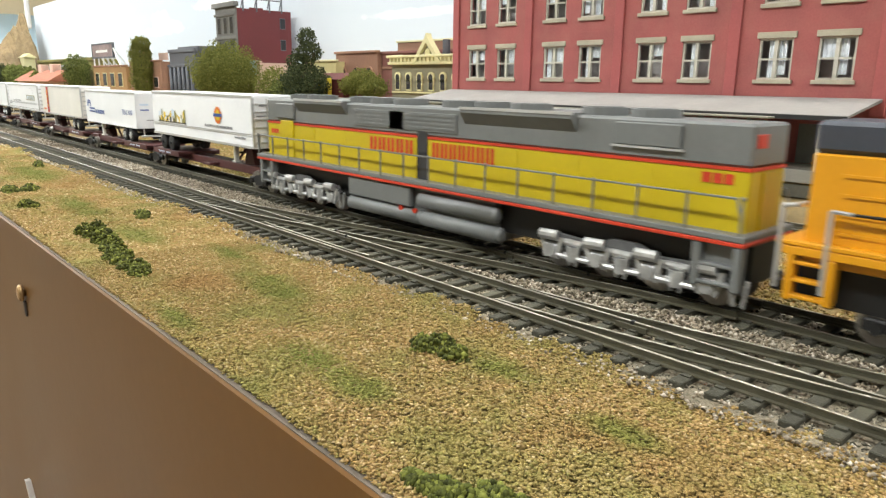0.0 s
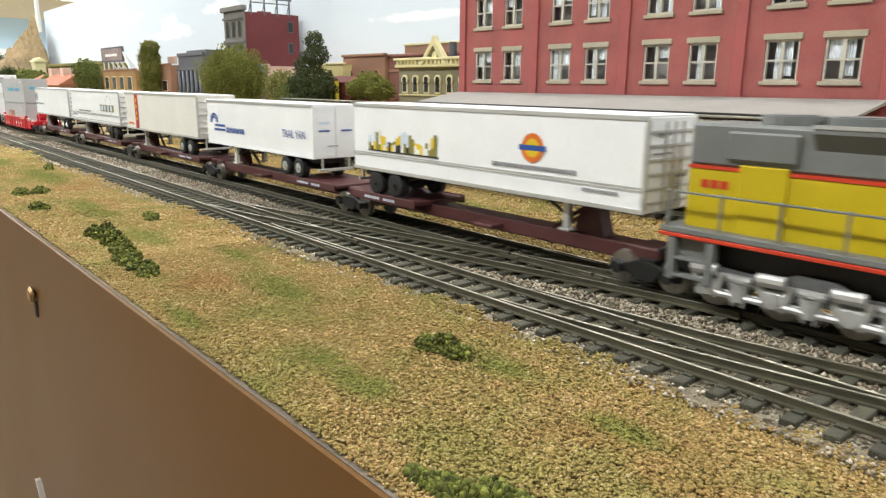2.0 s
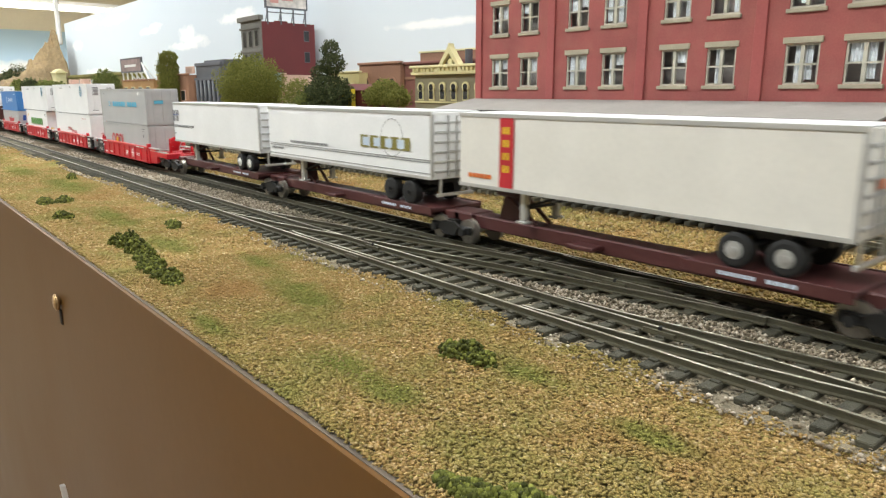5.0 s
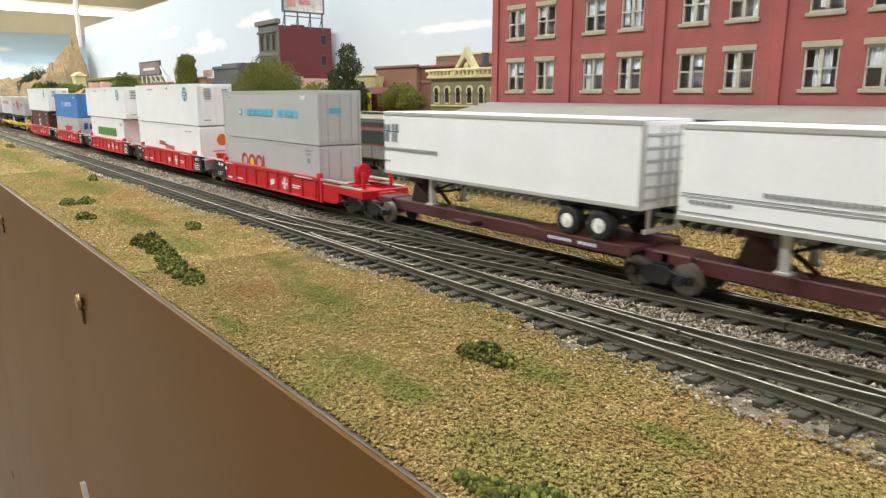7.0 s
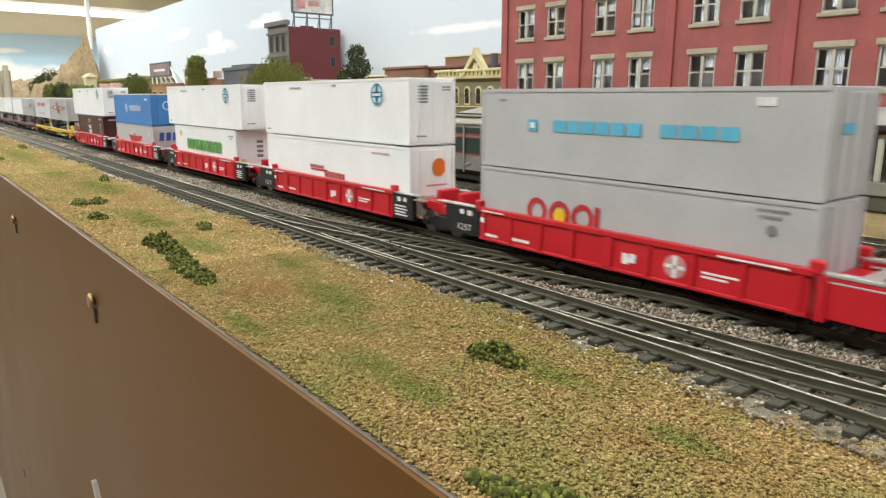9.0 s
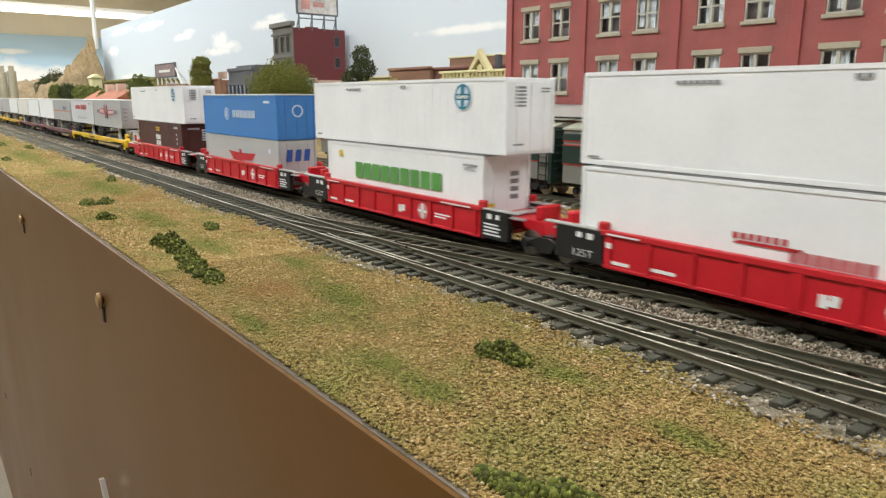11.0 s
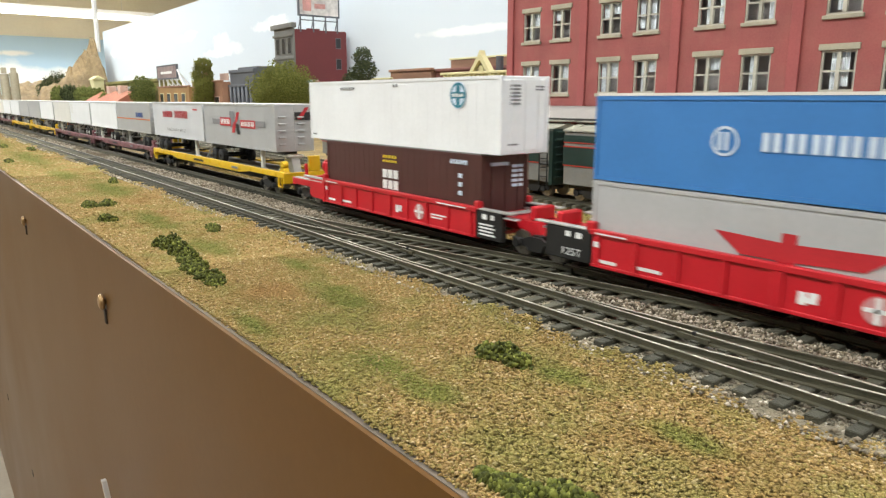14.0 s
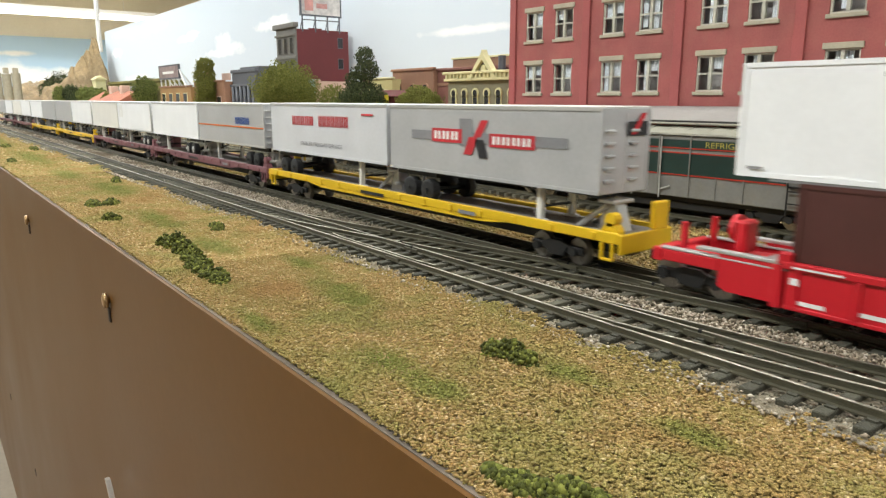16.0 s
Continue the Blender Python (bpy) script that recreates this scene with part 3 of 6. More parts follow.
BUSHES = ((-132, -90.5, 9, 5, 4.5), (-341, -119, 8, 7, 6.5), (-322, -120, 8, 7, 6), (-300, -122, 8, 6, 5.5), (-284, -125, 8, 5, 5), (-264, -125.5, 10, 5, 4.5), (-372, -87, 9, 4, 3.4), (-502, -124, 8, 6, 4), (-500, -113, 7, 6, 4.5), (-438, -126, 7, 5, 4.5), (-641, -78, 9, 4, 4), (-79, -131.5, 7, 3, 2.2), (-85, -134.5, 6, 2.4, 2.0), (-73, -127.5, 6, 3, 2.4), (-919, -126, 16, 6, 4), (-1220, -102, 24, 6, 4), (-1127, -77, 24, 5, 4))
for i, (x, y, rx, ry, rz) in enumerate(BUSHES):
    e = thing("foam_bush", x, y, -5, "low clump of dark green foam foliage on the scatter", "bush", "foam bushes along the track")
    r = np.random.RandomState(40 + i)
    for k in range(3):
        n = 240
        d = r.normal(0, 1, (n, 3))
        d /= np.linalg.norm(d, axis=1)[:, None]
        d *= r.uniform(0.5, 1.08, (n, 1))
        q = d * np.array((rx * 0.5, ry * 0.75, rz * (0.75 + 0.25 * (k == 1))))
        q[:, 0] += (k - 1) * rx * 0.55
        q[:, 1] += r.uniform(-0.3, 0.3) * ry
        q[:, 2] = np.abs(q[:, 2])
        grains("clump", q, 0.62 if x > -500 else 0.9, BUSHLEAF, "", "", 60 + 3 * i + k, True, e, 1.0)
# ---- brick warehouse ----
BRICK = mat("red_painted_brick", (0.355, 0.098, 0.09), 0.75, var=0.16, scale=25, grain=700, bump=0.15, bump_scale=1800, dirt=(0.40, 0.16, 0.13), dirt_amount=0.35)
BRICK2 = mat("red_brick_pier", (0.39, 0.10, 0.096), 0.75, var=0.10, scale=25, grain=700, bump=0.15, bump_scale=1800)
STONE = mat("beige_stone_trim", (0.44, 0.40, 0.30), 0.75, var=0.12, scale=90, grain=1200)
SASH = mat("beige_window_frame", (0.52, 0.50, 0.42), 0.6, var=0.08, scale=90)
INSIDE = mat("dark_room", (0.42, 0.39, 0.37), 0.9)
CURTAIN = mat("white_curtain", (0.75, 0.77, 0.80), 0.9, var=0.15, scale=200)
AWNING = mat("grey_canopy_roof", (0.255, 0.237, 0.22), 0.8, var=0.1, scale=30, grain=300)
TARBLACK = mat("black_fascia_board", (0.02, 0.02, 0.02), 0.6)
GLASS_M, _t, _b = nodes_of("clear_pane")
_b.inputs["Transmission Weight"].default_value, _b.inputs["Roughness"].default_value, _b.inputs["IOR"].default_value = 1.0, 0.03, 1.1
_b.inputs["Base Color"].default_value = (0.9, 0.92, 0.92, 1)

BY = 321.0
wh = thing("brick_warehouse", -355, BY, -5, "tall red brick warehouse with paired beige-framed windows", "warehouse")
WX0, WX1, WTOP = -225, 218, 232
rows = [(70.4 + 53.3 * k, 99.3 + 53.3 * k) for k in range(3)]
WCOLS = []
for bay in range(4):
    for k in range(2):
        x = -558.5 + 103.6 * bay + 41.6 * k + 355
        WCOLS.append((x + 1.7, x + 26.3))
zoff = 5
wall = Shape()
cuts_x = sorted({WX0, WX1, *[c for w in WCOLS for c in w]})
cuts_z = sorted({0, WTOP, *[z + zoff for r_ in rows for z in r_]})
for xa, xb in zip(cuts_x, cuts_x[1:]):
    hole_col = any(abs(xa - w[0]) < 0.01 and abs(xb - w[1]) < 0.01 for w in WCOLS)
    for za, zb in zip(cuts_z, cuts_z[1:]):
        if hole_col and any(abs(za - r_[0] - zoff) < 0.01 for r_ in rows):
            continue
        wall.box(xa, xb, 0, 6, za, zb)
wall.box(WX0, WX0 + 6, 6.02, 190, 0, WTOP).box(WX1 - 6, WX1, 6.02, 190, 0, WTOP).box(WX0, WX1, 190, 196, 0, WTOP)
part("wall", wall, BRICK, wh)
part("roof", Shape().box(WX0 + 6.1, WX1 - 6.1, 6.1, 189.9, WTOP - 12, WTOP - 8), AWNING, wh)
part("cornice", Shape().box(WX0 - 4, WX1 + 4, -5, 2, WTOP - 9, WTOP + 3, 1), STONE, wh)
part("interior", Shape().box(WX0 + 8, WX1 - 8, 14, 17, 50, WTOP - 14), INSIDE, wh)
for x in (-225.2, -122, -18.4, 85.2, 188.8):
    part("pier", Shape().box(x, x + 9, -2.2, 0, 52, WTOP - 9.2, 0.3), BRICK2, wh)
rnd = random.Random(3)
for j, (za, zb) in enumerate(rows):
    for xa, xb in WCOLS:
        za_, zb_ = za + zoff, zb + zoff
        w = part("window", Shape().ring(xa, xb, za_, zb_, 1.5, 0.8, 3), SASH, wh)
        m_ = (xa + xb) / 2
        part("mullion", Shape().box(m_ - 1.3, m_ + 1.3, 0.4, 3.2, za_ + 1.4, zb_ - 1.4), SASH, w)
        for c0, c1 in ((xa + 1.4, m_ - 1.3), (m_ + 1.3, xb - 1.4)):
            part("meeting_rail", Shape().box(c0, c1, 0.9, 2.6, (za_ + zb_) / 2 - 0.7, (za_ + zb_) / 2 + 0.7), SASH, w)
        part("lintel", Shape().box(xa - 1.8, xb + 1.8, -1.4, 1.2, zb_ + 0.1, zb_ + 4.6, 0.3), STONE, w)
        part("sill", Shape().box(xa - 1.8, xb + 1.8, -2.0, 1.2, za_ - 3.0, za_ - 0.1, 0.3), STONE, w)
        pane = part("pane", Shape().box(xa + 1.5, xb - 1.5, 1.6, 1.9, za_ + 1.5, zb_ - 1.5), GLASS_M, w)
        pane.visible_shadow = False
        for s in (0, 1):
            q = rnd.random()
            if q < 0.88:
                m_ = (xa + xb) / 2
                cx0, cx1 = (xa + 1.6, m_ - 1) if s == 0 else (m_ + 1, xb - 1.6)
                drop = rnd.choice((0.35, 0.5, 0.9, 1.0))
                cu = Shape()
                n_ = 6
                pts = [(cx0 + (cx1 - cx0) * i / n_, 4.2 + 0.7 * (i % 2)) for i in range(n_ + 1)]
                lo = za_ + 1 + (zb_ - za_ - 2) * (1 - drop)
                side = rnd.random() < 0.5
                if drop > 0.8:
                    pts = [(cx0 + (px - cx0) * 0.55 + (0 if side else (cx1 - cx0) * 0.45), py) for px, py in pts]
                cu.add([(a, b_, lo) for a, b_ in pts] + [(a, b_, zb_) for a, b_ in pts], [(i, i + 1, i + n_ + 2, i + n_ + 1) for i in range(n_)])
                part("curtain", cu, CURTAIN, w)
# sign board high on the wall
part("sign_board", Shape().box(-199, -60, -2.6, -0.4, 180, 206, 0.4), mat("black_sign_paint", (0.03, 0.03, 0.035), 0.6), wh, "black painted sign board with a white border")
part("sign_border", Shape().box(-200, -59, -3.0, -0.2, 178.6, 180, 0).box(-200, -59, -3.0, -0.2, 206, 207.4).box(-200, -199, -3.0, -0.2, 180, 206).box(-60, -59, -3.0, -0.2, 180, 206), HOUSING, wh)
sb = Shape()
for i in range(9):
    sb.box(-192 + 14.5 * i, -183 + 14.5 * i, -3.0, -2.7, 185, 199)
part("sign_bars", sb, HOUSING, wh, "white illegible sign writing")
# canopy and loading dock
can = thing("loading_canopy", -360, BY, 57, "sloping grey canopy roof over the warehouse dock", "canopy")
part("roof_sheet", Shape().prism([(-2.5, 1.4), (-60, -8.6), (-60, -10.2), (-2.5, -0.6)], "x", -222, 201), AWNING, can)
part("front_board", Shape().box(-222, 201, -61.5, -60.1, -11.8, -8.9), TARBLACK, can, "black front board")
dock = thing("loading_dock", -360, BY, -5, "grey concrete loading dock along the warehouse", "loading dock")
DOCK = mat("olive_concrete", (0.085, 0.08, 0.06), 0.85, var=0.2, scale=50, grain=700)
part("platform", Shape().box(-222, 205, -58, -0.5, 0, 17, 0.6), DOCK, dock)
part("edge_board", Shape().box(-222, 205, -59.8, -58.2, 10, 18.5, 0.4), mat("pale_dock_edge", (0.24, 0.23, 0.20), 0.8, var=0.15), dock)
for i in range(7):
    x = -205 + 65 * i
    part("post", Shape().box(x - 1.5, x + 1.5, -56, -53, 18.6, 47), SASH, dock)
DOORG = mat("grey_dock_door", (0.13, 0.135, 0.125), 0.6, var=0.15, scale=60)
for i in range(6):
    x = -190 + 68 * i
    part("dock_door", Shape().box(x, x + 30, -1.8, -0.6, 17.2, 45, 0.2), DOORG, dock)

# ---- refrigerator cars on the siding ----
GREEN = mat("dark_green_paint", (0.012, 0.034, 0.027), 0.45, var=0.15, scale=80)
CARGREY = mat("grey_car_side", (0.19, 0.187, 0.17), 0.6, var=0.12, scale=60, grain=600, dirt=(0.2, 0.17, 0.12), dirt_amount=0.3)
RED_LINE = mat("red_stripe_paint", (0.42, 0.03, 0.015), 0.5)
CREAMROOF = mat("cream_roof_paint", (0.24, 0.228, 0.175), 0.7, var=0.15, scale=80)
BLACK = mat("black_plastic", (0.010, 0.0095, 0.009), 0.55, var=0.3, scale=100)
TRIMPALE = mat("pale_door_bar", (0.45, 0.45, 0.42), 0.5)
GILT = mat("gilt_lettering", (0.42, 0.36, 0.07), 0.6)


def simple_truck(parent, x, y=0.0, wheels=2, base=20.0, colour=None, r=5.3, animated=None):
    """A bogie: side frames, bolster and wheel sets that can turn."""
    tr = part("truck", Shape().box(x - base / 2 - 4, x + base / 2 + 4, y - 11.4, y - 9.6, 4.2, 7.6, 0.5).box(x - base / 2 - 4, x + base / 2 + 4, y + 9.6, y + 11.4, 4.2, 7.6, 0.5)
              .prism([(x - 7, 7.5), (x - 4, 3), (x + 4, 3), (x + 7, 7.5), (x + 3, 9), (x - 3, 9)], "y", y - 12, y - 10.2).prism([(x - 7, 7.5), (x - 4, 3), (x + 4, 3), (x + 7, 7.5), (x + 3, 9), (x - 3, 9)], "y", y + 10.2, y + 12)
              .box(x - 3, x + 3, y - 10, y + 10, 6, 9.5), colour or BLACK, parent)
    for k in range(wheels):
        wx = x - base / 2 + base * k / (wheels - 1)
        w = new("wheel_set", WHEELS[r])
        w.parent = tr
        w.matrix_basis = pose(wx * K, y * K, r * K)
        if animated is not None:
            animated.append((w, wx, y, r))
        for q in (-1, 1):
            part("bearing", Shape().rod((wx, y + q * 13, 5.4), (wx, y + q * 11, 5.4), 1.8, 8), colour or BLACK, tr)
    return tr


WHEELSTEEL = mat("wheel_steel", (0.38, 0.36, 0.33), 0.35, metal=0.9, var=0.2, scale=120)
WHEELS = {}
for rad in (5.3, 6.0):
    ws = Shape()
    for s in (-1, 1):
        ws.rod((0, s * 6.9, 0), (0, s * 9.0, 0), rad, 18)
        ws.rod((0, s * 6.6, 0), (0, s * 6.95, 0), rad + 0.6, 18)
        ws.rod((0, s * 9.0, 0), (0, s * 9.3, 0), rad * 0.45, 10)
        for q in range(4):
            a = q * math.pi / 2
            ws.box(math.cos(a) * rad * 0.62 - 0.6, math.cos(a) * rad * 0.62 + 0.6, min(s * 9.0, s * 9.25), max(s * 9.0, s * 9.25), math.sin(a) * rad * 0.62 - 0.6, math.sin(a) * rad * 0.62 + 0.6)
    ws.rod((0, -8, 0), (0, 8, 0), 1.2, 8)
    WHEELS[rad] = ws.mesh("wheel_set", WHEELSTEEL)


def reefer(x, worded):
    L = 78.5
    e = thing("refrigerator_car", x, 140, 0, "grey and dark green refrigerator car on the siding", "railway car", "refrigerator cars on the siding")
    part("body", Shape().box(-L, L, -15, 15, 10.5, 45, 0.5), CARGREY, e)
    part("green_band", Shape().box(-L - 0.1, L - 12, -15.3, -14.9, 23.5, 35), GREEN, e)
    part("name_band", Shape().box(-L - 0.1, L - 12, -15.3, -14.9, 38.2, 42.5), GREEN, e)
    part("end_panel", Shape().box(L - 0.2, L + 0.9, -15.4, 15.4, 9, 46).box(L - 11, L + 0.9, -15.5, -14.8, 36, 38).box(L - 2.2, L + 0.9, -15.8, -14.8, 9, 46), GREEN, e, "dark green ribbed end")
    for z in range(13, 46, 5):
        part("end_rib", Shape().box(L + 0.9, L + 1.9, -13, 13, z, z + 1.6, 0.4), GREEN, e)
    part("red_line", Shape().box(-L, L - 12, -15.5, -15.2, 35, 35.7).box(-L, L - 12, -15.5, -15.2, 22.8, 23.5).box(-L, L - 12, -15.5, -15.2, 37.6, 38.2), RED_LINE, e)
    part("ladder", Shape().box(L - 10.6, L - 10, -17, -16.3, 8, 45).box(L - 3.4, L - 2.8, -17, -16.3, 8, 45).box(L - 10, L - 3.4, -16.9, -16.4, 14, 14.6).box(L - 10, L - 3.4, -16.9, -16.4, 20, 20.6).box(L - 10, L - 3.4, -16.9, -16.4, 26, 26.6).box(L - 10, L - 3.4, -16.9, -16.4, 32, 32.6).box(L - 10, L - 3.4, -16.9, -16.4, 38, 38.6).box(L - 10.5, L - 3, -16.4, -15, 22, 22.8).box(L - 10.5, L - 3, -16.4, -15, 40, 40.8), BLACK, e)
    part("roof", Shape().prism([(-16, 45), (-15.5, 46), (0, 49.5), (15.5, 46), (16, 45)], "x", -L - 0.5, L + 0.5), CREAMROOF, e)
    part("running_board", Shape().box(-L, L + 3, -4, 4, 50.2, 51.2, 0.2), CREAMROOF, e)
    for i in range(12):
        xx = -L + 6 + i * 13
        part("roof_rib", Shape().prism([(-16.2, 45.6), (0, 50.1), (16.2, 45.6), (0, 49.2)], "x", xx - 0.6, xx + 0.6), CREAMROOF, e)
    part("side_ribs", Shape().box(-30, -29.2, -15.8, -15, 11, 23).box(-8, -7.2, -15.8, -15, 11, 45).box(12, 12.8, -15.8, -15, 11, 45).box(28, 28.8, -15.6, -15, 11, 23).box(44, 44.8, -15.6, -15, 11, 23).box(-52, -51.2, -15.6, -15, 11, 23), CARGREY, e)
    # underframe; the lower black box is added to darken the gap beneath the car
    part("underframe", Shape().box(-L + 3, L - 3, -12.5, 12.5, 8.2, 10.4).box(-L + 38, L - 38, -11, 11, 3.0, 8.1, 0.8), BLACK, e)
    for q in (-25, -6):
        part("door_bar", Shape().rod((q, -16.0, 9.5), (q, -16.0, 44), 0.45, 6).rod((q, -16.0, 14), (q + 7, -16.0, 16.5), 0.35, 6), TRIMPALE, e)
    simple_truck(e, -L + 20)
    simple_truck(e, L - 20)
    if worded:
        writing("REFRIGERATOR", 3.0, GILT, e, Matrix.Translation((0.040, -0.01565, 0.0388)) @ pose(0, 0, 0, 90), 1.25)


for i, x in enumerate((-233.5, -400.5, -567.5)):
    reefer(x, i < 2)
# ---- town along the backdrop ----
DARKRED = mat("dark_red_brick_wall", (0.135, 0.028, 0.030), 0.8, var=0.12, scale=12, grain=400, bump=0.1)
GREYSTONE = mat("grey_stone_front", (0.16, 0.155, 0.14), 0.8, var=0.15, scale=20, grain=400)
SLATE = mat("slate_grey_stone", (0.105, 0.11, 0.125), 0.75, var=0.15, scale=20, grain=400)
TANBRICK = mat("tan_brick_wall", (0.30, 0.16, 0.10), 0.85, var=0.15, scale=15, grain=400, bump=0.1)
REDBROWN = mat("red_brown_brick_wall", (0.23, 0.095, 0.075), 0.85, var=0.15, scale=15, grain=400, bump=0.1)
PINKWALL = mat("pale_pink_stucco", (0.58, 0.40, 0.32), 0.85, var=0.1, scale=20)
CREAMTRIM = mat("cream_yellow_trim", (0.66, 0.61, 0.34), 0.75, var=0.08, scale=30)
OLIVEWALL = mat("olive_grey_brick", (0.215, 0.195, 0.125), 0.85, var=0.12, scale=20, grain=400)
YELLOWWALL = mat("pale_yellow_wall", (0.58, 0.52, 0.24), 0.8, var=0.1, scale=20)
MAROON = mat("maroon_paint", (0.12, 0.022, 0.022), 0.7, var=0.12, scale=20)
WINDARK = mat("dark_window", (0.03, 0.03, 0.032), 0.15, var=0.1)
BARK = mat("tree_bark", (0.09, 0.065, 0.04), 0.9, var=0.3, scale=60, bump=0.4)
ROOFTILE = mat("red_roof_tiles", (0.36, 0.13, 0.075), 0.85, var=0.2, scale=30)


def block(name, x0, x1, y0, y1, h, wall, label, category="building", parapet=3.0, trim=None, base=-5):
    """A flat-roofed building: walls with thickness, roof, parapet cap. Its base stands at base."""
    e = thing(name, (x0 + x1) / 2, y0, base, label, category)
    w, d = (x1 - x0) / 2, y1 - y0
    H = h - base
    part("wall", Shape().box(-w, w, 0, 4, 0, H).box(-w, -w + 4, 4, d, 0, H).box(w - 4, w, 4, d, 0, H).box(-w + 4, w - 4, d - 4, d, 0, H), wall, e)
    part("roof", Shape().box(-w + 4, w - 4, 4, d - 4, H - 10, H - 7), SLATE, e)
    if trim:
        part("cornice", Shape().box(-w - 2, w + 2, -3, 4.5, H, H + parapet, 0.6), trim, e)
    return e, w, d, H


def facade_window(e, x, z, w, h, frame_m, arch=False, y=0.0, side=None):
    """A window with frame and dark pane; side: on the east wall at that x instead."""
    if side is None:
        fr = part("window", Shape().box(x - w / 2 - 1.5, x + w / 2 + 1.5, y - 1.6, y + 0.4, z - 2, z + h + 2, 0.3), frame_m, e)
        part("pane", Shape().box(x - w / 2, x + w / 2, y - 2.0, y - 1.5, z, z + h), WINDARK, fr)
        if arch:
            part("arch", Shape().rod((x, y - 2.0, z + h), (x, y + 0.3, z + h), w / 2 + 2.6, 18), frame_m, fr)
            part("arch_pane", Shape().rod((x, y - 2.4, z + h), (x, y - 1.6, z + h), w / 2, 16), WINDARK, fr)
    else:
        fr = part("window", Shape().box(side - 0.4, side + 0.8, x - w / 2 - 1, x + w / 2 + 1, z - 1.5, z + h + 1.5), frame_m, e)
        part("pane", Shape().box(side + 0.7, side + 1.2, x - w / 2, x + w / 2, z, z + h), WINDARK, fr)


# dark red tower block with a stone front and a roof billboard
e, w, d, H = block("red_brick_tower", -1531, -1431, 480, 606, 212, DARKRED, "tall dark red brick building with a grey stone front", "building")
part("stone_front", Shape().box(-w, w, -3, -0.2, 0, H + 3, 0.4), GREYSTONE, e)
part("cornice", Shape().box(-w - 6, w + 3, -9, 3, H + 3, H + 13, 1).box(-w - 3, w + 1, -6, -3, H - 14, H - 9, 0.5).box(-w - 2, w + 1, -6, -3, H - 62, H - 56, 0.5), GREYSTONE, e)
for j in range(4):
    for i in range(3):
        facade_window(e, -w + 20 + i * 30, H - 50 - j * 48, 13, 32, GREYSTONE, y=-3.2)
for j in range(2):
    facade_window(e, 105, H - 36 - 45 * j, 11, 20, SLATE, side=w)
part("roof_step", Shape().box(w - 5, w, 30, 60, H, H + 3), DARKRED, e)
bb = thing("roof_billboard", -1431, 520, 207, "pale roof billboard on dark posts above the brick tower", "billboard")
BBOARD = mat("billboard_print", (0.62, 0.58, 0.55), 0.6, var=0.35, scale=22, grain=120)
part("panel", Shape().box(-2, 2, -28, 66, 36, 84, 0.5), BBOARD, bb)
part("panel_frame", Shape().box(-3, 3, -31, -28, 33, 87).box(-3, 3, 66, 69, 33, 87).box(-3, 3, -28, 66, 33, 36).box(-3, 3, -28, 66, 84, 87), SLATE, bb)
part("picture_bar", Shape().box(2, 2.6, -20, 0, 44, 70).box(2, 2.6, 8, 34, 50, 60), mat("billboard_pink", (0.55, 0.27, 0.24), 0.6, var=0.3, scale=40), bb)
for y in (-26, 5, 35, 64):
    part("post", Shape().rod((0, y, 0), (0, y, 34), 1.8, 6), SLATE, bb)
    part("brace", Shape().rod((-14, y, 0), (0, y, 28), 1.0, 6), SLATE, bb)
part("rail", Shape().box(-1, 1, -28, 66, 24, 26), SLATE, bb)
single("rooftop_hut", Shape().box(-1560, -1531.2, 520, 600, -5, 140), DARKRED, "low dark red brick annex beside the tower", "annex")

# slate-grey bank
e, w, d, H = block("grey_bank", -1797, -1640, 470, 600, 128, SLATE, "slate-grey stone bank with columns", "bank", 8, SLATE)
part("cornice", Shape().box(-w - 3, w + 3, -6, d, H - 34, H - 28, 0.8), SLATE, e)
part("attic", Shape().box(-w + 30, w - 6, 10, d - 10, H, H + 14, 0.8), SLATE, e)
for i in range(6):
    part("column", Shape().rod((-w + 12 + i * 26, -3.5, 0), (-w + 12 + i * 26, -3.5, H - 34), 4.5, 12), SLATE, e, smooth=True)
    if i < 5:
        facade_window(e, -w + 25 + i * 26, 55, 10, 36, SLATE)
for i in range(4):
    part("column", Shape().rod((w + 3, 18 + 30 * i, 0), (w + 3, 18 + 30 * i, H - 34), 4.5, 12), SLATE, e, smooth=True)

# small painted houses
e, w, d, H = block("pink_shop", -1365, -1262, 440, 520, 98, PINKWALL, "pale pink stucco shop with a stepped gable", "shop", 3, PINKWALL)
part("stepped_gable", Shape().box(-w, -w + 36, -1, 3.8, H + 3.1, H + 12).box(-w + 8, -w + 26, -1, 3.8, H + 12, H + 18), PINKWALL, e)
part("green_turret", Shape().box(w - 40, w - 12, -4, 10, H - 24, H + 4, 1), mat("verdigris_paint", (0.32, 0.42, 0.38), 0.7, var=0.2), e)
for i in range(4):
    facade_window(e, -w + 14 + i * 24, H - 44, 10, 22, PINKWALL)
e, w, d, H = block("pale_yellow_house", -1075, -975, 425, 500, 96, YELLOWWALL, "pale yellow rendered house", "house", 3, CREAMTRIM)
for i in range(3):
    facade_window(e, -w + 18 + i * 30, H - 40, 9, 22, CREAMTRIM)
e, w, d, H = block("tan_brick_hall", -1000, -886, 442, 560, 108, TANBRICK, "low tan brick hall with arched doorways", "hall", 4, TANBRICK)
for i in range(3):
    facade_window(e, -w + 22 + i * 36, H - 50, 12, 22, TANBRICK, True)
e, w, d, H = block("red_brown_hall", -885, -700, 450, 580, 106, REDBROWN, "low red-brown brick hall with a long parapet", "hall", 4, REDBROWN)
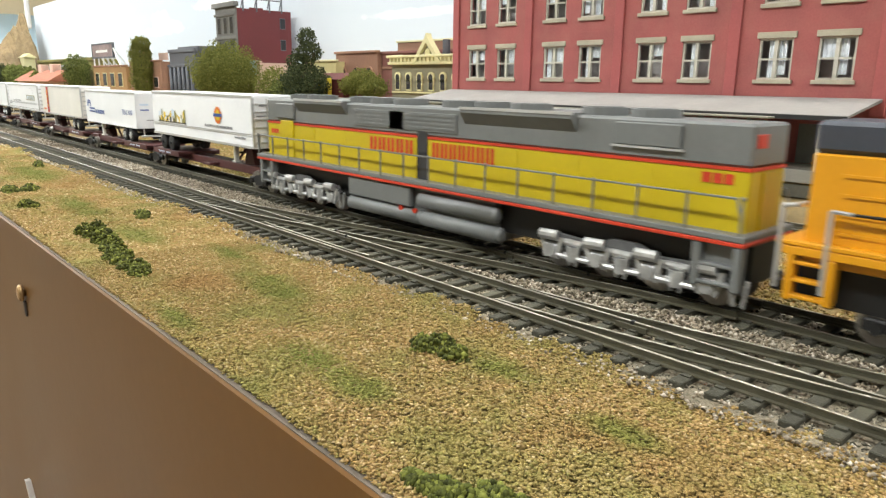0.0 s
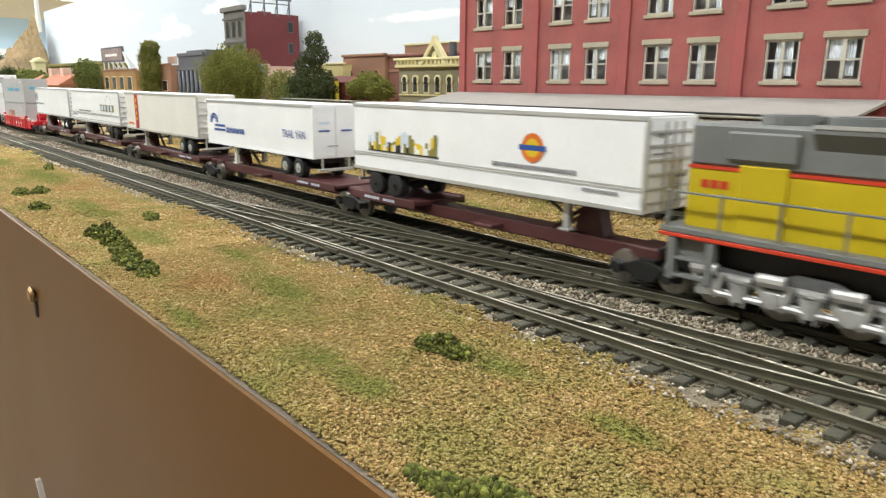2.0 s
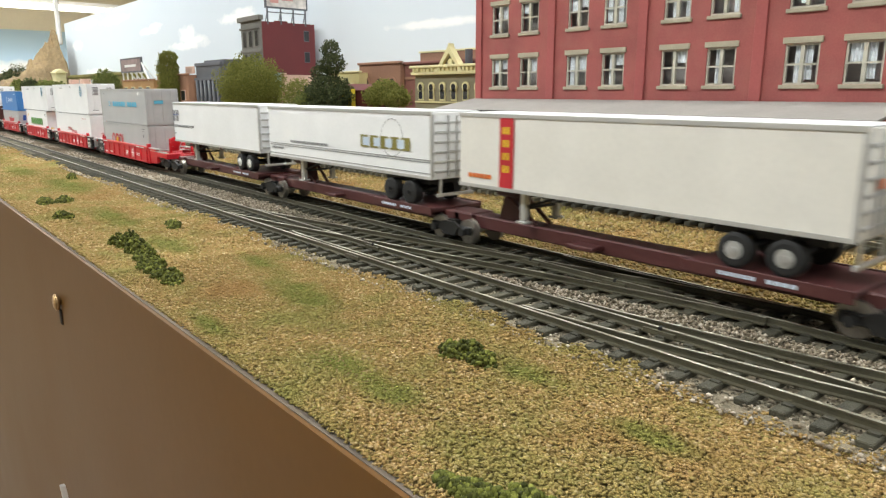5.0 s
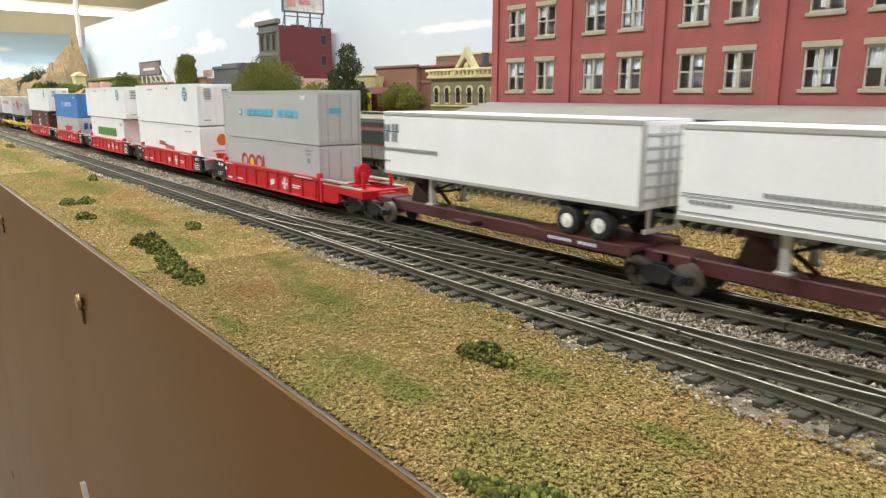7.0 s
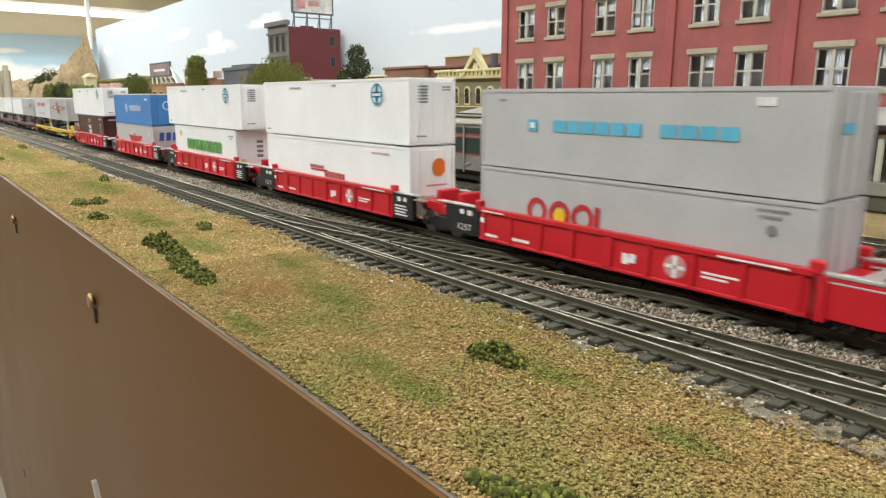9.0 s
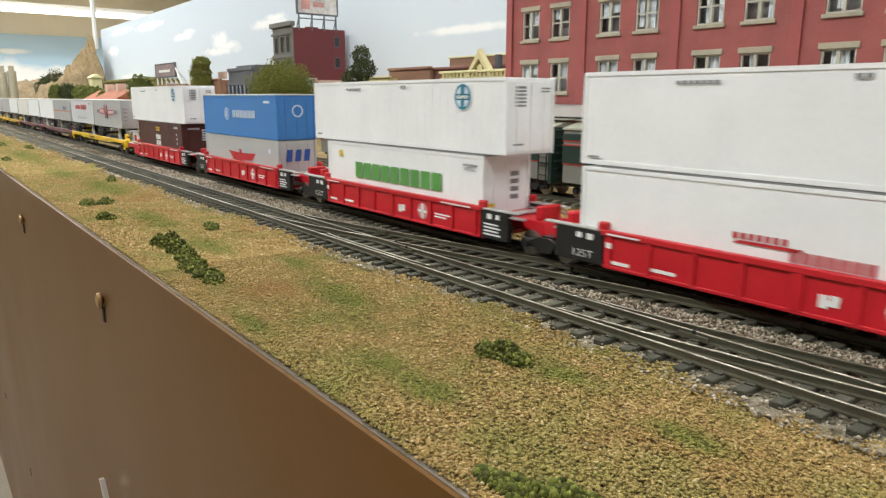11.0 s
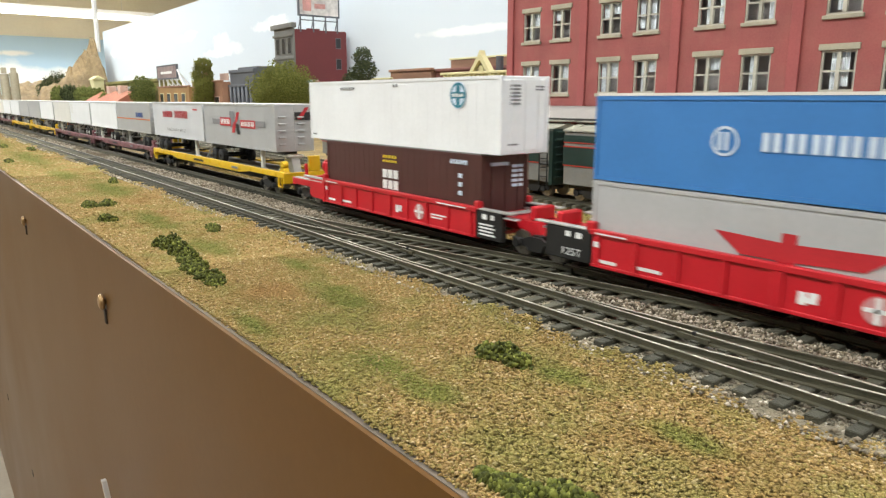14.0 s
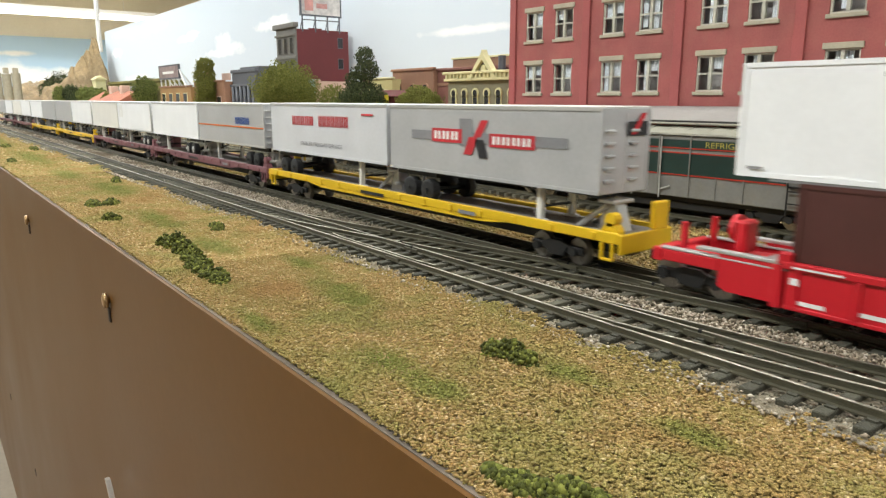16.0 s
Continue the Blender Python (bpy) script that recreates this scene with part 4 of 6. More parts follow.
part("rear_parapet", Shape().box(-w - 90, w - 60, 100, 106, H, H + 24, 0.5), TANBRICK, e)
part("rear_coping", Shape().box(-w - 92, w - 58, 98, 108, H + 24.1, H + 27, 0.5), CREAMTRIM, e)
part("band", Shape().box(-w, w, -2, 0, H - 22, H - 18).box(-w, w, -2, 0, H - 70, H - 66), TANBRICK, e)
single("maroon_shed", Shape().box(-1000, -905, 392, 430, -5, 68).prism([(388, 68), (411, 78), (434, 68)], "x", -1002, -903), MAROON, "low maroon shed with a pitched roof", "shed")
single("yellow_crate", Shape().box(-962, -930, 380, 388, -5, 70, 0.5), mat("yellow_board", (0.65, 0.5, 0.03), 0.6), "small yellow advertising board beside the shed", "board")

# ornate front
e, w, d, H = block("ornate_shop_row", -794, -650, 400, 520, 88, OLIVEWALL, "olive brick shop row with ornate cream gable trim", "shop row")
part("cornice", Shape().box(-w - 3, w + 3, -6, 4, H, H + 4, 0.6).box(-w - 2, w + 2, -4, 4, H + 4, H + 9, 0.6).box(-w - 4, w + 4, -8, 4, H + 9, H + 12.5, 0.6), CREAMTRIM, e)
for i in range(18):
    part("bracket", Shape().box(-w + 3 + i * 8, -w + 6 + i * 8, -6.5, -4, H + 4, H + 9), CREAMTRIM, e)
for gx in (8,):
    part("gable", Shape().prism([(gx - 24, H + 2), (gx, H + 30), (gx + 24, H + 2)], "y", -2, 3), OLIVEWALL, e)
    part("gable_trim", Shape().prism([(gx - 29, H + 2), (gx - 23, H + 2), (gx, H + 27), (gx + 23, H + 2), (gx + 29, H + 2), (gx + 3, H + 33), (gx, H + 39), (gx - 3, H + 33)], "y", -7, 2), CREAMTRIM, e)
    part("gable_disc", Shape().rod((gx, -4, H + 15), (gx, -1, H + 15), 5, 14), CREAMTRIM, e)
    part("finial", Shape().rod((gx + 10, 20, H), (gx + 10, 20, H + 32), 5, 10), SLATE, e)
for i in range(6):
    facade_window(e, -w + 14 + i * 23.4, H - 32, 8, 16, CREAMTRIM, True)
    part("string_course", Shape().box(-w + 2 + i * 23.4, -w + 25 + i * 23.4, -2.5, 0, H - 37, H - 35), CREAMTRIM, e)
for i in range(6):
    facade_window(e, -w + 14 + i * 23.4, H - 78, 9, 26, CREAMTRIM)

# billboard shop, small far buildings
e, w, d, H = block("ochre_shop", -2340, -2040, 440, 540, 98, mat("ochre_wall", (0.34, 0.20, 0.08), 0.85, var=0.15, scale=15), "ochre shop under a large billboard", "shop", 4, TANBRICK)
for i in range(4):
    facade_window(e, -w + 40 + i * 70, 50, 30, 34, CREAMTRIM)
bb = thing("shop_billboard", -2230, 440, 98, "red and white billboard on white struts over the shop", "billboard")
part("panel", Shape().box(-95, 95, -2, 2, 28, 62, 0.5), mat("faded_billboard", (0.27, 0.20, 0.195), 0.6, var=0.45, scale=18, grain=90), bb)
part("panel_frame", Shape().box(-99, 99, -3, 3, 62, 66).box(-99, 99, -3, 3, 24, 28).box(-99, -95, -3, 3, 28, 62).box(95, 99, -3, 3, 28, 62), SLATE, bb)
part("picture_bar", Shape().box(-60, 50, -2.8, -2.1, 40, 47), HOUSING, bb)
for x in (-90, -45, 0, 45, 90):
    part("strut", Shape().rod((x, 0, 0), (x, 0, 26), 2.4, 6).rod((x, 40, 0), (x, 2, 50), 2.0, 6), HOUSING, bb)
part("strut", Shape().rod((150, 0, 0), (98, 0, 50), 2.2, 6), HOUSING, bb)
e, w, d, H = block("tan_store", -2040, -1960, 450, 540, 110, TANBRICK, "small tan brick store with a red cupola", "store", 4, CREAMTRIM)
part("cupola", Shape().rod((0, 30, H), (0, 30, H + 14), 16, 10).rod((0, 30, H + 14), (0, 30, H + 26), 17, 10, 4), mat("cupola_red", (0.45, 0.16, 0.12), 0.8, var=0.15), e)
e, w, d, H = block("brown_store", -1880, -1805, 450, 540, 108, TANBRICK, "small brown brick store", "store", 4, TANBRICK)
facade_window(e, 0, 50, 26, 24, PINKWALL)
part("roof_sign", Shape().box(-w + 8, w - 8, 20, 23, H + 4, H + 22, 0.5), PINKWALL, e)
hs = thing("red_roof_house", -2870, 380, -5, "small house with a red tiled roof and two chimneys", "house")
part("wall", Shape().box(-240, 240, 0, 110, 0, 60), PINKWALL, hs)
part("roof", Shape().prism([(-10, 58), (55, 96), (120, 58)], "x", -260, 260), ROOFTILE, hs)
for x in (-60, 110):
    part("chimney", Shape().box(x - 22, x + 22, 40, 66, 80, 116, 1), PINKWALL, hs)
single("low_green_terrace", Shape().box(-3560, -2640, 555, 610, -5, 132, 4).box(-3560, -2640, 548, 554.9, 126, 138, 2), mat("olive_turf", (0.17, 0.15, 0.035), 0.95, var=0.35, scale=20, bump=0.6, bump_scale=200), "grassy olive terrace at the foot of the backdrop", "terrace")
single("white_hut", Shape().box(-3680, -3570, 500, 545, -5, 150, 2).prism([(495, 150), (522, 168), (550, 150)], "x", -3690, -3560), CREAMTRIM, "small cream hut below the rock", "hut")
single("grey_sheds", Shape().box(-3150, -2760, 470, 540, -5, 98, 2).prism([(465, 98), (505, 112), (545, 98)], "x", -3160, -2750), GREYSTONE, "low grey sheds below the terrace", "shed")

# rocky bluff and far hill
ROCK = mat("tan_rock", (0.25, 0.18, 0.095), 0.95, var=0.35, scale=9, grain=80, bump=0.9, bump_scale=60, dirt=(0.12, 0.075, 0.035), dirt_amount=0.6)


def crag(name, pts, x0, depth, label, seed, material):
    """A craggy hill that shows its outline (y, height) along the layout, depth long in x."""
    s = Shape()
    ya, yb = pts[0][0], pts[-1][0]
    n, m = 70, 24
    v = []
    for i in range(n + 1):
        y = ya + (yb - ya) * i / n
        top = np.interp(y, [p[0] for p in pts], [p[1] for p in pts])
        for j in range(m + 1):
            a = 2 * j / m - 1
            x = x0 + depth * a
            fall = max(0.0, 1 - abs(a) ** 1.6)
            q = noise.fractal(Vector((x * 0.011, y * 0.02, seed)), 1.0, 2.0, 5)
            step = noise.noise(Vector((y * 0.05, x * 0.02, seed + 9)))
            v.append((x, y + 7 * noise.noise(Vector((x * 0.02, top * 0.03, seed + 3))), max(-6, top * fall * (1 + 0.10 * q + 0.09 * step + 0.05 * noise.noise(Vector((y * 0.13, x * 0.05, seed)))))))
    s.add(v, [(i * (m + 1) + j, (i + 1) * (m + 1) + j, (i + 1) * (m + 1) + j + 1, i * (m + 1) + j + 1) for i in range(n) for j in range(m)])
    return single(name, s, material, label, "rock")


crag("rock_bluff", [(300, 40), (330, 118), (400, 140), (434, 180), (442, 200), (470, 222), (486, 244), (508, 258), (530, 292), (550, 322), (562, 326), (574, 270), (588, 190), (600, 120), (612, 40)], -3800, 260, "craggy tan rock bluff rising beside the backdrop", 1.0, ROCK)
crag("far_hill", [(250, 20), (340, 130), (372, 155), (466, 165), (597, 195), (700, 190), (800, 100)], -5200, 500, "low tan hill far along the layout", 7.0, ROCK)
sl = thing("grain_silos", -4600, 262, -5, "row of pale concrete grain silos", "silo")
for i in range(4):
    y = 42 - 46 * i
    part("silo", Shape().rod((0, y, 0), (0, y, 208 - 6 * (i % 2)), 22, 20), STONE, sl, smooth=False)
    part("silo_head", Shape().box(-20, 20, y - 12, y + 12, 205, 236, 2), STONE, sl)

# trees
TREES = {
    "olive": ramp_mat("olive_foliage", [(0.0, (0.11, 0.115, 0.022)), (0.5, (0.165, 0.172, 0.034)), (1.0, (0.215, 0.22, 0.05))]),
    "dark": ramp_mat("dark_foliage", [(0.0, (0.016, 0.025, 0.010)), (0.5, (0.05, 0.065, 0.022)), (1.0, (0.105, 0.12, 0.045))]),
    "green": ramp_mat("green_foliage", [(0.0, (0.06, 0.074, 0.016)), (0.5, (0.125, 0.145, 0.032)), (1.0, (0.2, 0.225, 0.06))]),
}


def tree(x, y, w, h, lobes, kind, label, seed, leaf=4.5, n=1500, low=0.1):
    """A tapered trunk with limbs and a crown of clumps; lobes: (across, up, radius across, radius up) as shares of w and h."""
    e = thing("tree", x, y, -5, label, "tree", "trees in the town")
    H = h + 5
    part("trunk", Shape().rod((0, 0, 0), (0, 0, H * 0.55), w * 0.055, 8, w * 0.03), BARK, e)
    r = np.random.RandomState(seed)
    for lx, lz, _, _ in lobes:
        part("limb", Shape().rod((0, 0, H * 0.25), (lx * w, r.uniform(-0.1, 0.1) * w, lz * H), w * 0.028, 6, w * 0.012), BARK, e)
    pos = []
    area = [a * b for _, _, a, b in lobes]
    for (lx, lz, rx, rz), a in zip(lobes, area):
        k = int(4.0 * n * a / sum(area))
        d = r.normal(0, 1, (k, 3))
        d /= np.linalg.norm(d, axis=1)[:, None]
        d *= r.uniform(0.62, 0.98, (k, 1))
        lump = 1 + 0.16 * np.sin(d[:, 0] * 7 + seed) * np.sin(d[:, 2] * 6 + seed * 2) + 0.1 * np.sin(d[:, 1] * 13)
        d *= lump[:, None]
        pos.append(np.stack((lx * w + d[:, 0] * rx * w, d[:, 1] * rx * w, lz * H + d[:, 2] * rz * H), -1))
    grains("crown", np.concatenate(pos), leaf * 0.55, TREES[kind], "", "", seed, False, e, 0.9)


tree(-1885, 432, 62, 176, [(0.05, 0.87, 0.38, 0.10), (-0.12, 0.72, 0.46, 0.16), (0.06, 0.55, 0.50, 0.16), (-0.05, 0.36, 0.48, 0.22)], "olive", "tall olive-green tree beside the shops", 21, 2.6, 3000)
tree(-1285, 380, 142, 136, [(0, 0.60, 0.44, 0.38), (-0.17, 0.50, 0.34, 0.34), (0.18, 0.48, 0.32, 0.32)], "olive", "broad round olive-green tree in the town", 22, 2.4, 6500)
tree(-962, 360, 96, 147, [(0.1, 0.88, 0.15, 0.10), (0.14, 0.74, 0.22, 0.11), (-0.22, 0.64, 0.18, 0.11), (0.05, 0.5, 0.36, 0.14), (-0.34, 0.44, 0.24, 0.14), (0.27, 0.42, 0.26, 0.13), (0.0, 0.27, 0.5, 0.15)], "dark", "dark ragged conifer-like tree", 23, 2.2, 3000)
tree(-1075, 370, 80, 92, [(0, 0.62, 0.42, 0.34), (0.3, 0.45, 0.3, 0.3)], "olive", "small olive tree at the house corner", 24, 2.2, 1300)
tree(-1010, 345, 40, 70, [(0, 0.6, 0.5, 0.36)], "green", "small round green tree", 25, 2.0, 700)
tree(-858, 395, 76, 92, [(0, 0.72, 0.34, 0.2), (-0.35, 0.66, 0.28, 0.16), (0.35, 0.64, 0.3, 0.16)], "olive", "spreading olive bush before the brick hall", 26, 2.0, 1400)
tree(-2460, 425, 115, 140, [(0, 0.7, 0.36, 0.28), (-0.25, 0.5, 0.28, 0.26), (0.2, 0.5, 0.28, 0.3)], "green", "dark green leafy tree beside the billboard", 27, 3.6)
for i, (x, y, w, h) in enumerate(((-4450, 450, 170, 165), (-4120, 450, 210, 200), (-3800, 440, 150, 140), (-3330, 430, 140, 112), (-3150, 430, 90, 104), (-2960, 420, 70, 90))):
    tree(x, y, w, h, [(0, 0.68, 0.36, 0.32), (-0.28, 0.45, 0.3, 0.3), (0.28, 0.45, 0.3, 0.3)], "dark" if i < 2 else "green", "dense green tree near the rock bluff", 30 + i, 5.0)
for i, (x, y, w, h) in enumerate(((-3560, 395, 100, 128), (-3500, 440, 110, 118), (-3620, 360, 90, 120))):
    tree(x, y, w, h, [(0, 0.68, 0.36, 0.32), (-0.28, 0.45, 0.3, 0.3), (0.28, 0.45, 0.3, 0.3)], "dark" if i == 0 else "green", "dense green tree at the foot of the rock bluff", 50 + i, 4.5)
pole = thing("white_pole", -3960, 618, -5, "white square pole at the end of the backdrop", "pole")
part("shaft", Shape().box(-12, 12, -10, 10, 300, 1500, 4), HOUSING, pole)
# ---- the train ----
WHITE = mat("white_trailer_paint", (0.86, 0.87, 0.88), 0.42, var=0.04, scale=40, grain=500)
WARMWHITE = mat("cream_trailer_paint", (0.76, 0.74, 0.685), 0.45, var=0.05, scale=40, grain=500)
SILVER = mat("silver_trailer_paint", (0.45, 0.455, 0.46), 0.42, metal=0.2, var=0.07, scale=50, grain=500)
PALEGREY = mat("pale_grey_trailer_paint", (0.60, 0.61, 0.63), 0.45, var=0.06, scale=40, grain=500)
GREYBOX = mat("grey_container_paint", (0.45, 0.452, 0.455), 0.5, var=0.06, scale=50, grain=500)
BLUEBOX = mat("blue_container_paint", (0.045, 0.20, 0.52), 0.5, var=0.06, scale=50, grain=500)
BROWNBOX = mat("oxide_brown_container_paint", (0.075, 0.022, 0.018), 0.5, var=0.1, scale=50, grain=500)
REDCAR = mat("bright_red_car_paint", (0.55, 0.012, 0.022), 0.38, var=0.06, scale=60, grain=600)
OXIDE = mat("oxide_red_car_paint", (0.08, 0.023, 0.022), 0.5, var=0.15, scale=60, grain=600)
PINKFLAT = mat("faded_oxide_car_paint", (0.19, 0.075, 0.085), 0.55, var=0.15, scale=60, grain=600)
YELLOWCAR = mat("yellow_car_paint", (0.72, 0.46, 0.012), 0.4, var=0.06, scale=60, grain=600)
DECK = mat("worn_deck", (0.16, 0.14, 0.12), 0.8, var=0.2, scale=60)
TYRE = mat("black_tyre", (0.012, 0.012, 0.012), 0.7, var=0.2, scale=100)
HUB = mat("grey_hub", (0.50, 0.50, 0.49), 0.4, metal=0.4)
TRIM = mat("aluminium_trim", (0.55, 0.55, 0.54), 0.35, metal=0.5, var=0.08)
GREYTEXT = mat("grey_print", (0.22, 0.22, 0.23), 0.6)
PAINTS = {k: mat(k + "_print", c, 0.5) for k, c in dict(blue=(0.02, 0.08, 0.33), teal=(0.02, 0.19, 0.27), orange=(0.72, 0.16, 0.015), red=(0.50, 0.02, 0.03), green=(0.10, 0.32, 0.07), sky=(0.10, 0.42, 0.60), yellow=(0.75, 0.52, 0.02), black=(0.015, 0.015, 0.018), pale=(0.62, 0.72, 0.84), white=(0.8, 0.8, 0.78), olive=(0.25, 0.22, 0.05), pink=(0.55, 0.25, 0.25)).items()}


def bars(parent, x0, x1, z0, z1, y, paint, n=1, name="marking", gap=0.28, label="", slant=0.0):
    """Plain bars in place of a name or fine print on a side at y."""
    s = Shape()
    w = (x1 - x0) / n
    for i in range(n):
        a, b = x0 + i * w, x0 + i * w + w * (1 - gap if n > 1 else 1)
        s.add([(a, y, z0), (b, y, z0), (b + slant, y, z1), (a + slant, y, z1)], [(0, 1, 2, 3)])
    return part(name, s, PAINTS[paint] if paint in PAINTS else paint, parent, label)


def name_blocks(parent, x0, x1, z0, z1, y, paint, n, name="name_bars", label="", solid=False):
    """A row of plain upright blocks in place of a name: solid, or two bars to each place."""
    w = (x1 - x0) / n
    h = z1 - z0
    for i in range(n):
        a = x0 + i * w
        pieces = [(0, 0.84, 0, 1)] if solid else [(0, 0.30, 0, 1), (0.46, 0.76, 0, 1)]
        s = Shape()
        for p, q, u, v in pieces:
            s.add([(a + p * w, y, z0 + u * h), (a + q * w, y, z0 + u * h), (a + q * w, y, z0 + v * h), (a + p * w, y, z0 + v * h)], [(0, 1, 2, 3)])
        part("name_block", s, PAINTS[paint] if paint in PAINTS else paint, parent, label)


def disc(parent, cx, cz, r, y, paint, name="emblem", n=24, ring=None, label=""):
    s = Shape()
    if ring:
        o = [(cx + r * math.cos(6.28318 * i / n), y, cz + r * math.sin(6.28318 * i / n)) for i in range(n)]
        q = [(cx + ring * math.cos(6.28318 * i / n), y, cz + ring * math.sin(6.28318 * i / n)) for i in range(n)]
        s.add(o + q, [(i, (i + 1) % n, (i + 1) % n + n, i + n) for i in range(n)])
    else:
        s.add([(cx + r * math.cos(6.28318 * i / n), y, cz + r * math.sin(6.28318 * i / n)) for i in range(n)], [tuple(range(n))])
    return part(name, s, PAINTS[paint] if paint in PAINTS else paint, parent, label)


SPIN = []  # wheel sets that turn: (object, x, y, radius)
SIDE = -14.25  # near side of loads


def trailer(x0, x1, z0, z1, paint, label, tail, ribbed=True, hub=None, dark_tyres=False, deck=14.0, hw=14.0):
    """A road trailer: box, rails, doors, two axles and landing legs. tail: +1 when its wheels are at the leading end."""
    xc, h = (x0 + x1) / 2, (x1 - x0) / 2
    e = rolls(thing("semi_trailer", xc, 0, 0, label, "trailer", "trailers riding on the train"))
    part("body", Shape().box(-h, h, -hw, hw, z0, z1 - 0.6, 0.35), paint, e)
    part("roof", Shape().box(-h + 0.3, h - 0.3, -hw + 0.3, hw - 0.3, z1 - 0.55, z1, 0.2), WHITE if paint is not SILVER else WARMWHITE, e)
    part("top_rail", Shape().box(-h - 0.1, h + 0.1, -hw - 0.35, -hw + 0.1, z1 - 1.7, z1 - 0.3).box(-h - 0.1, h + 0.1, hw - 0.1, hw + 0.35, z1 - 1.7, z1 - 0.3), TRIM, e, "grey top rail")
    part("bottom_rail", Shape().box(-h - 0.1, h + 0.1, -hw - 0.35, -hw + 0.1, z0, z0 + 1.4).box(-h - 0.1, h + 0.1, hw - 0.1, hw + 0.35, z0, z0 + 1.4), TRIM if ribbed else paint, e)
    for q in (-1, 1):
        part("corner_post", Shape().box(h - 1.2, h + 0.25, *sorted((q * (hw + 0.3), q * (hw - 1.0))), z0 + 1.4, z1 - 1.7), TRIM if ribbed else paint, e)
    if ribbed:
        for i in range(6):
            z = z0 + 3 + i * (z1 - z0 - 6) / 5.6
            part("door_rib", Shape().box(h + 0.05, h + 0.8, -hw + 1.5, hw - 1.5, z, z + 1.1, 0.2), TRIM, e)
        for q in (-5, 0, 5):
            part("door_bar", Shape().rod((h + 0.9, q, z0 + 1), (h + 0.9, q, z1 - 2), 0.4, 6), TRIM, e)
    else:
        part("door_seam", Shape().box(h + 0.02, h + 0.14, -0.15, 0.15, z0 + 1, z1 - 2), TRIM, e)
    part("underframe", Shape().box(-h + 6, h - 6, -4, 4, z0 - 2.2, z0 - 0.05).box(tail * h * 0.72 - 20, tail * h * 0.72 + 14, -9, 9, z0 - 3.2, z0 - 0.1), BLACK, e)
    r = 5.4
    for k in (0, 1):
        wx = tail * (h - 17.5) - tail * 15.0 * k
        for s in (-1, 1):
            t = part("wheel", Shape().rod((wx, s * 9.4, deck + r), (wx, s * 13.6, deck + r), r, 18).rod((wx, s * 13.6, deck + r), (wx, s * 14.0, deck + r), r, 18, r * 0.82), TYRE, e)
            part("hub", Shape().rod((wx, s * 13.5, deck + r), (wx, s * 14.15, deck + r), r * 0.58, 14, r * 0.5).rod((wx, s * 14.1, deck + r), (wx, s * 15.0, deck + r), r * 0.2, 8), (TYRE if dark_tyres else (hub or HUB)), t)
        part("axle", Shape().rod((wx, -12, deck + r), (wx, 12, deck + r), 1.2, 8), BLACK, e)
    part("bumper", Shape().box(tail * h - 1.2, tail * h + 0.2, -11, 11, deck + 4.5, deck + 6, 0.2).box(tail * h - 1.0, tail * h, -9, -8, deck + 6, z0).box(tail * h - 1.0, tail * h, 8, 9, deck + 6, z0), TRIM, e)
    lx = -tail * (h - 34)
    for s in (-9.5, 9.5):
        part("landing_leg", Shape().box(lx - 1.3, lx + 1.3, s - 1.3, s + 1.3, deck + 0.9, z0, 0.2).box(lx - 2.4, lx + 2.4, s - 2.2, s + 2.2, deck, deck + 0.9, 0.2), WARMWHITE if not ribbed else TRIM, e)
    part("leg_brace", Shape().rod((lx, -9, z0 - 6), (lx + tail * 14, -5, z0 - 1), 0.6, 6).rod((lx, 9, z0 - 6), (lx + tail * 14, 5, z0 - 1), 0.6, 6).rod((lx, -9, deck + 6), (lx, 9, deck + 6), 0.6, 6), BLACK, e)
    return e


def container(x0, x1, z0, z1, paint, label, ribs=0, smooth_end=True):
    xc, h = (x0 + x1) / 2, (x1 - x0) / 2
    e = rolls(thing("shipping_container", xc, 0, 0, label, "container", "containers stacked on the train"))
    part("box", Shape().box(-h, h, -14, 14, z0, z1, 0.3), paint, e)
    for q in (-1, 1):
        for za, zb in ((z1 - 1.3, z1 + 0.1), (z0, z0 + 1.5)):
            part("frame_rail", Shape().box(-h - 0.15, h + 0.15, *sorted((q * 14.3, q * 13.6)), za, zb), paint, e)
    for s in (-1, 1):
        for q in (-1, 1):
            part("corner_post", Shape().box(s * h - 0.9, s * h + 0.9, *sorted((q * 14.35, q * 12.8)), z0, z1, 0.2), paint, e)
    for i in range(ribs):
        x = -h + 3.5 + i * (2 * h - 7) / max(1, ribs - 1)
        part("side_rib", Shape().box(x - 0.45, x + 0.45, -14.06, -13.9, z0 + 1.5, z1 - 1.3), paint, e)
    part("end_door", Shape().box(h, h + 0.4, -12.5, -0.3, z0 + 1.5, z1 - 1.5, 0.15).box(h, h + 0.4, 0.3, 12.5, z0 + 1.5, z1 - 1.5, 0.15), paint, e)
    for q in (-8, 8):
        part("lock_bar", Shape().rod((h + 0.6, q, z0 + 1), (h + 0.6, q, z1 - 1), 0.3, 6), paint, e)
    return e


def end_print(e, h, y0, y1, z0, z1, paint="grey", n=1):
    s = Shape()
    for i in range(n):
        zz = z0 + (z1 - z0) * i / n
        s.add([(h + 0.75, y0, zz), (h + 0.75, y1, zz), (h + 0.75, y1, zz + (z1 - z0) / n * 0.6), (h + 0.75, y0, zz + (z1 - z0) / n * 0.6)], [(0, 1, 2, 3)])
    part("end_marking", s, GREYTEXT if paint == "grey" else PAINTS[paint], e)


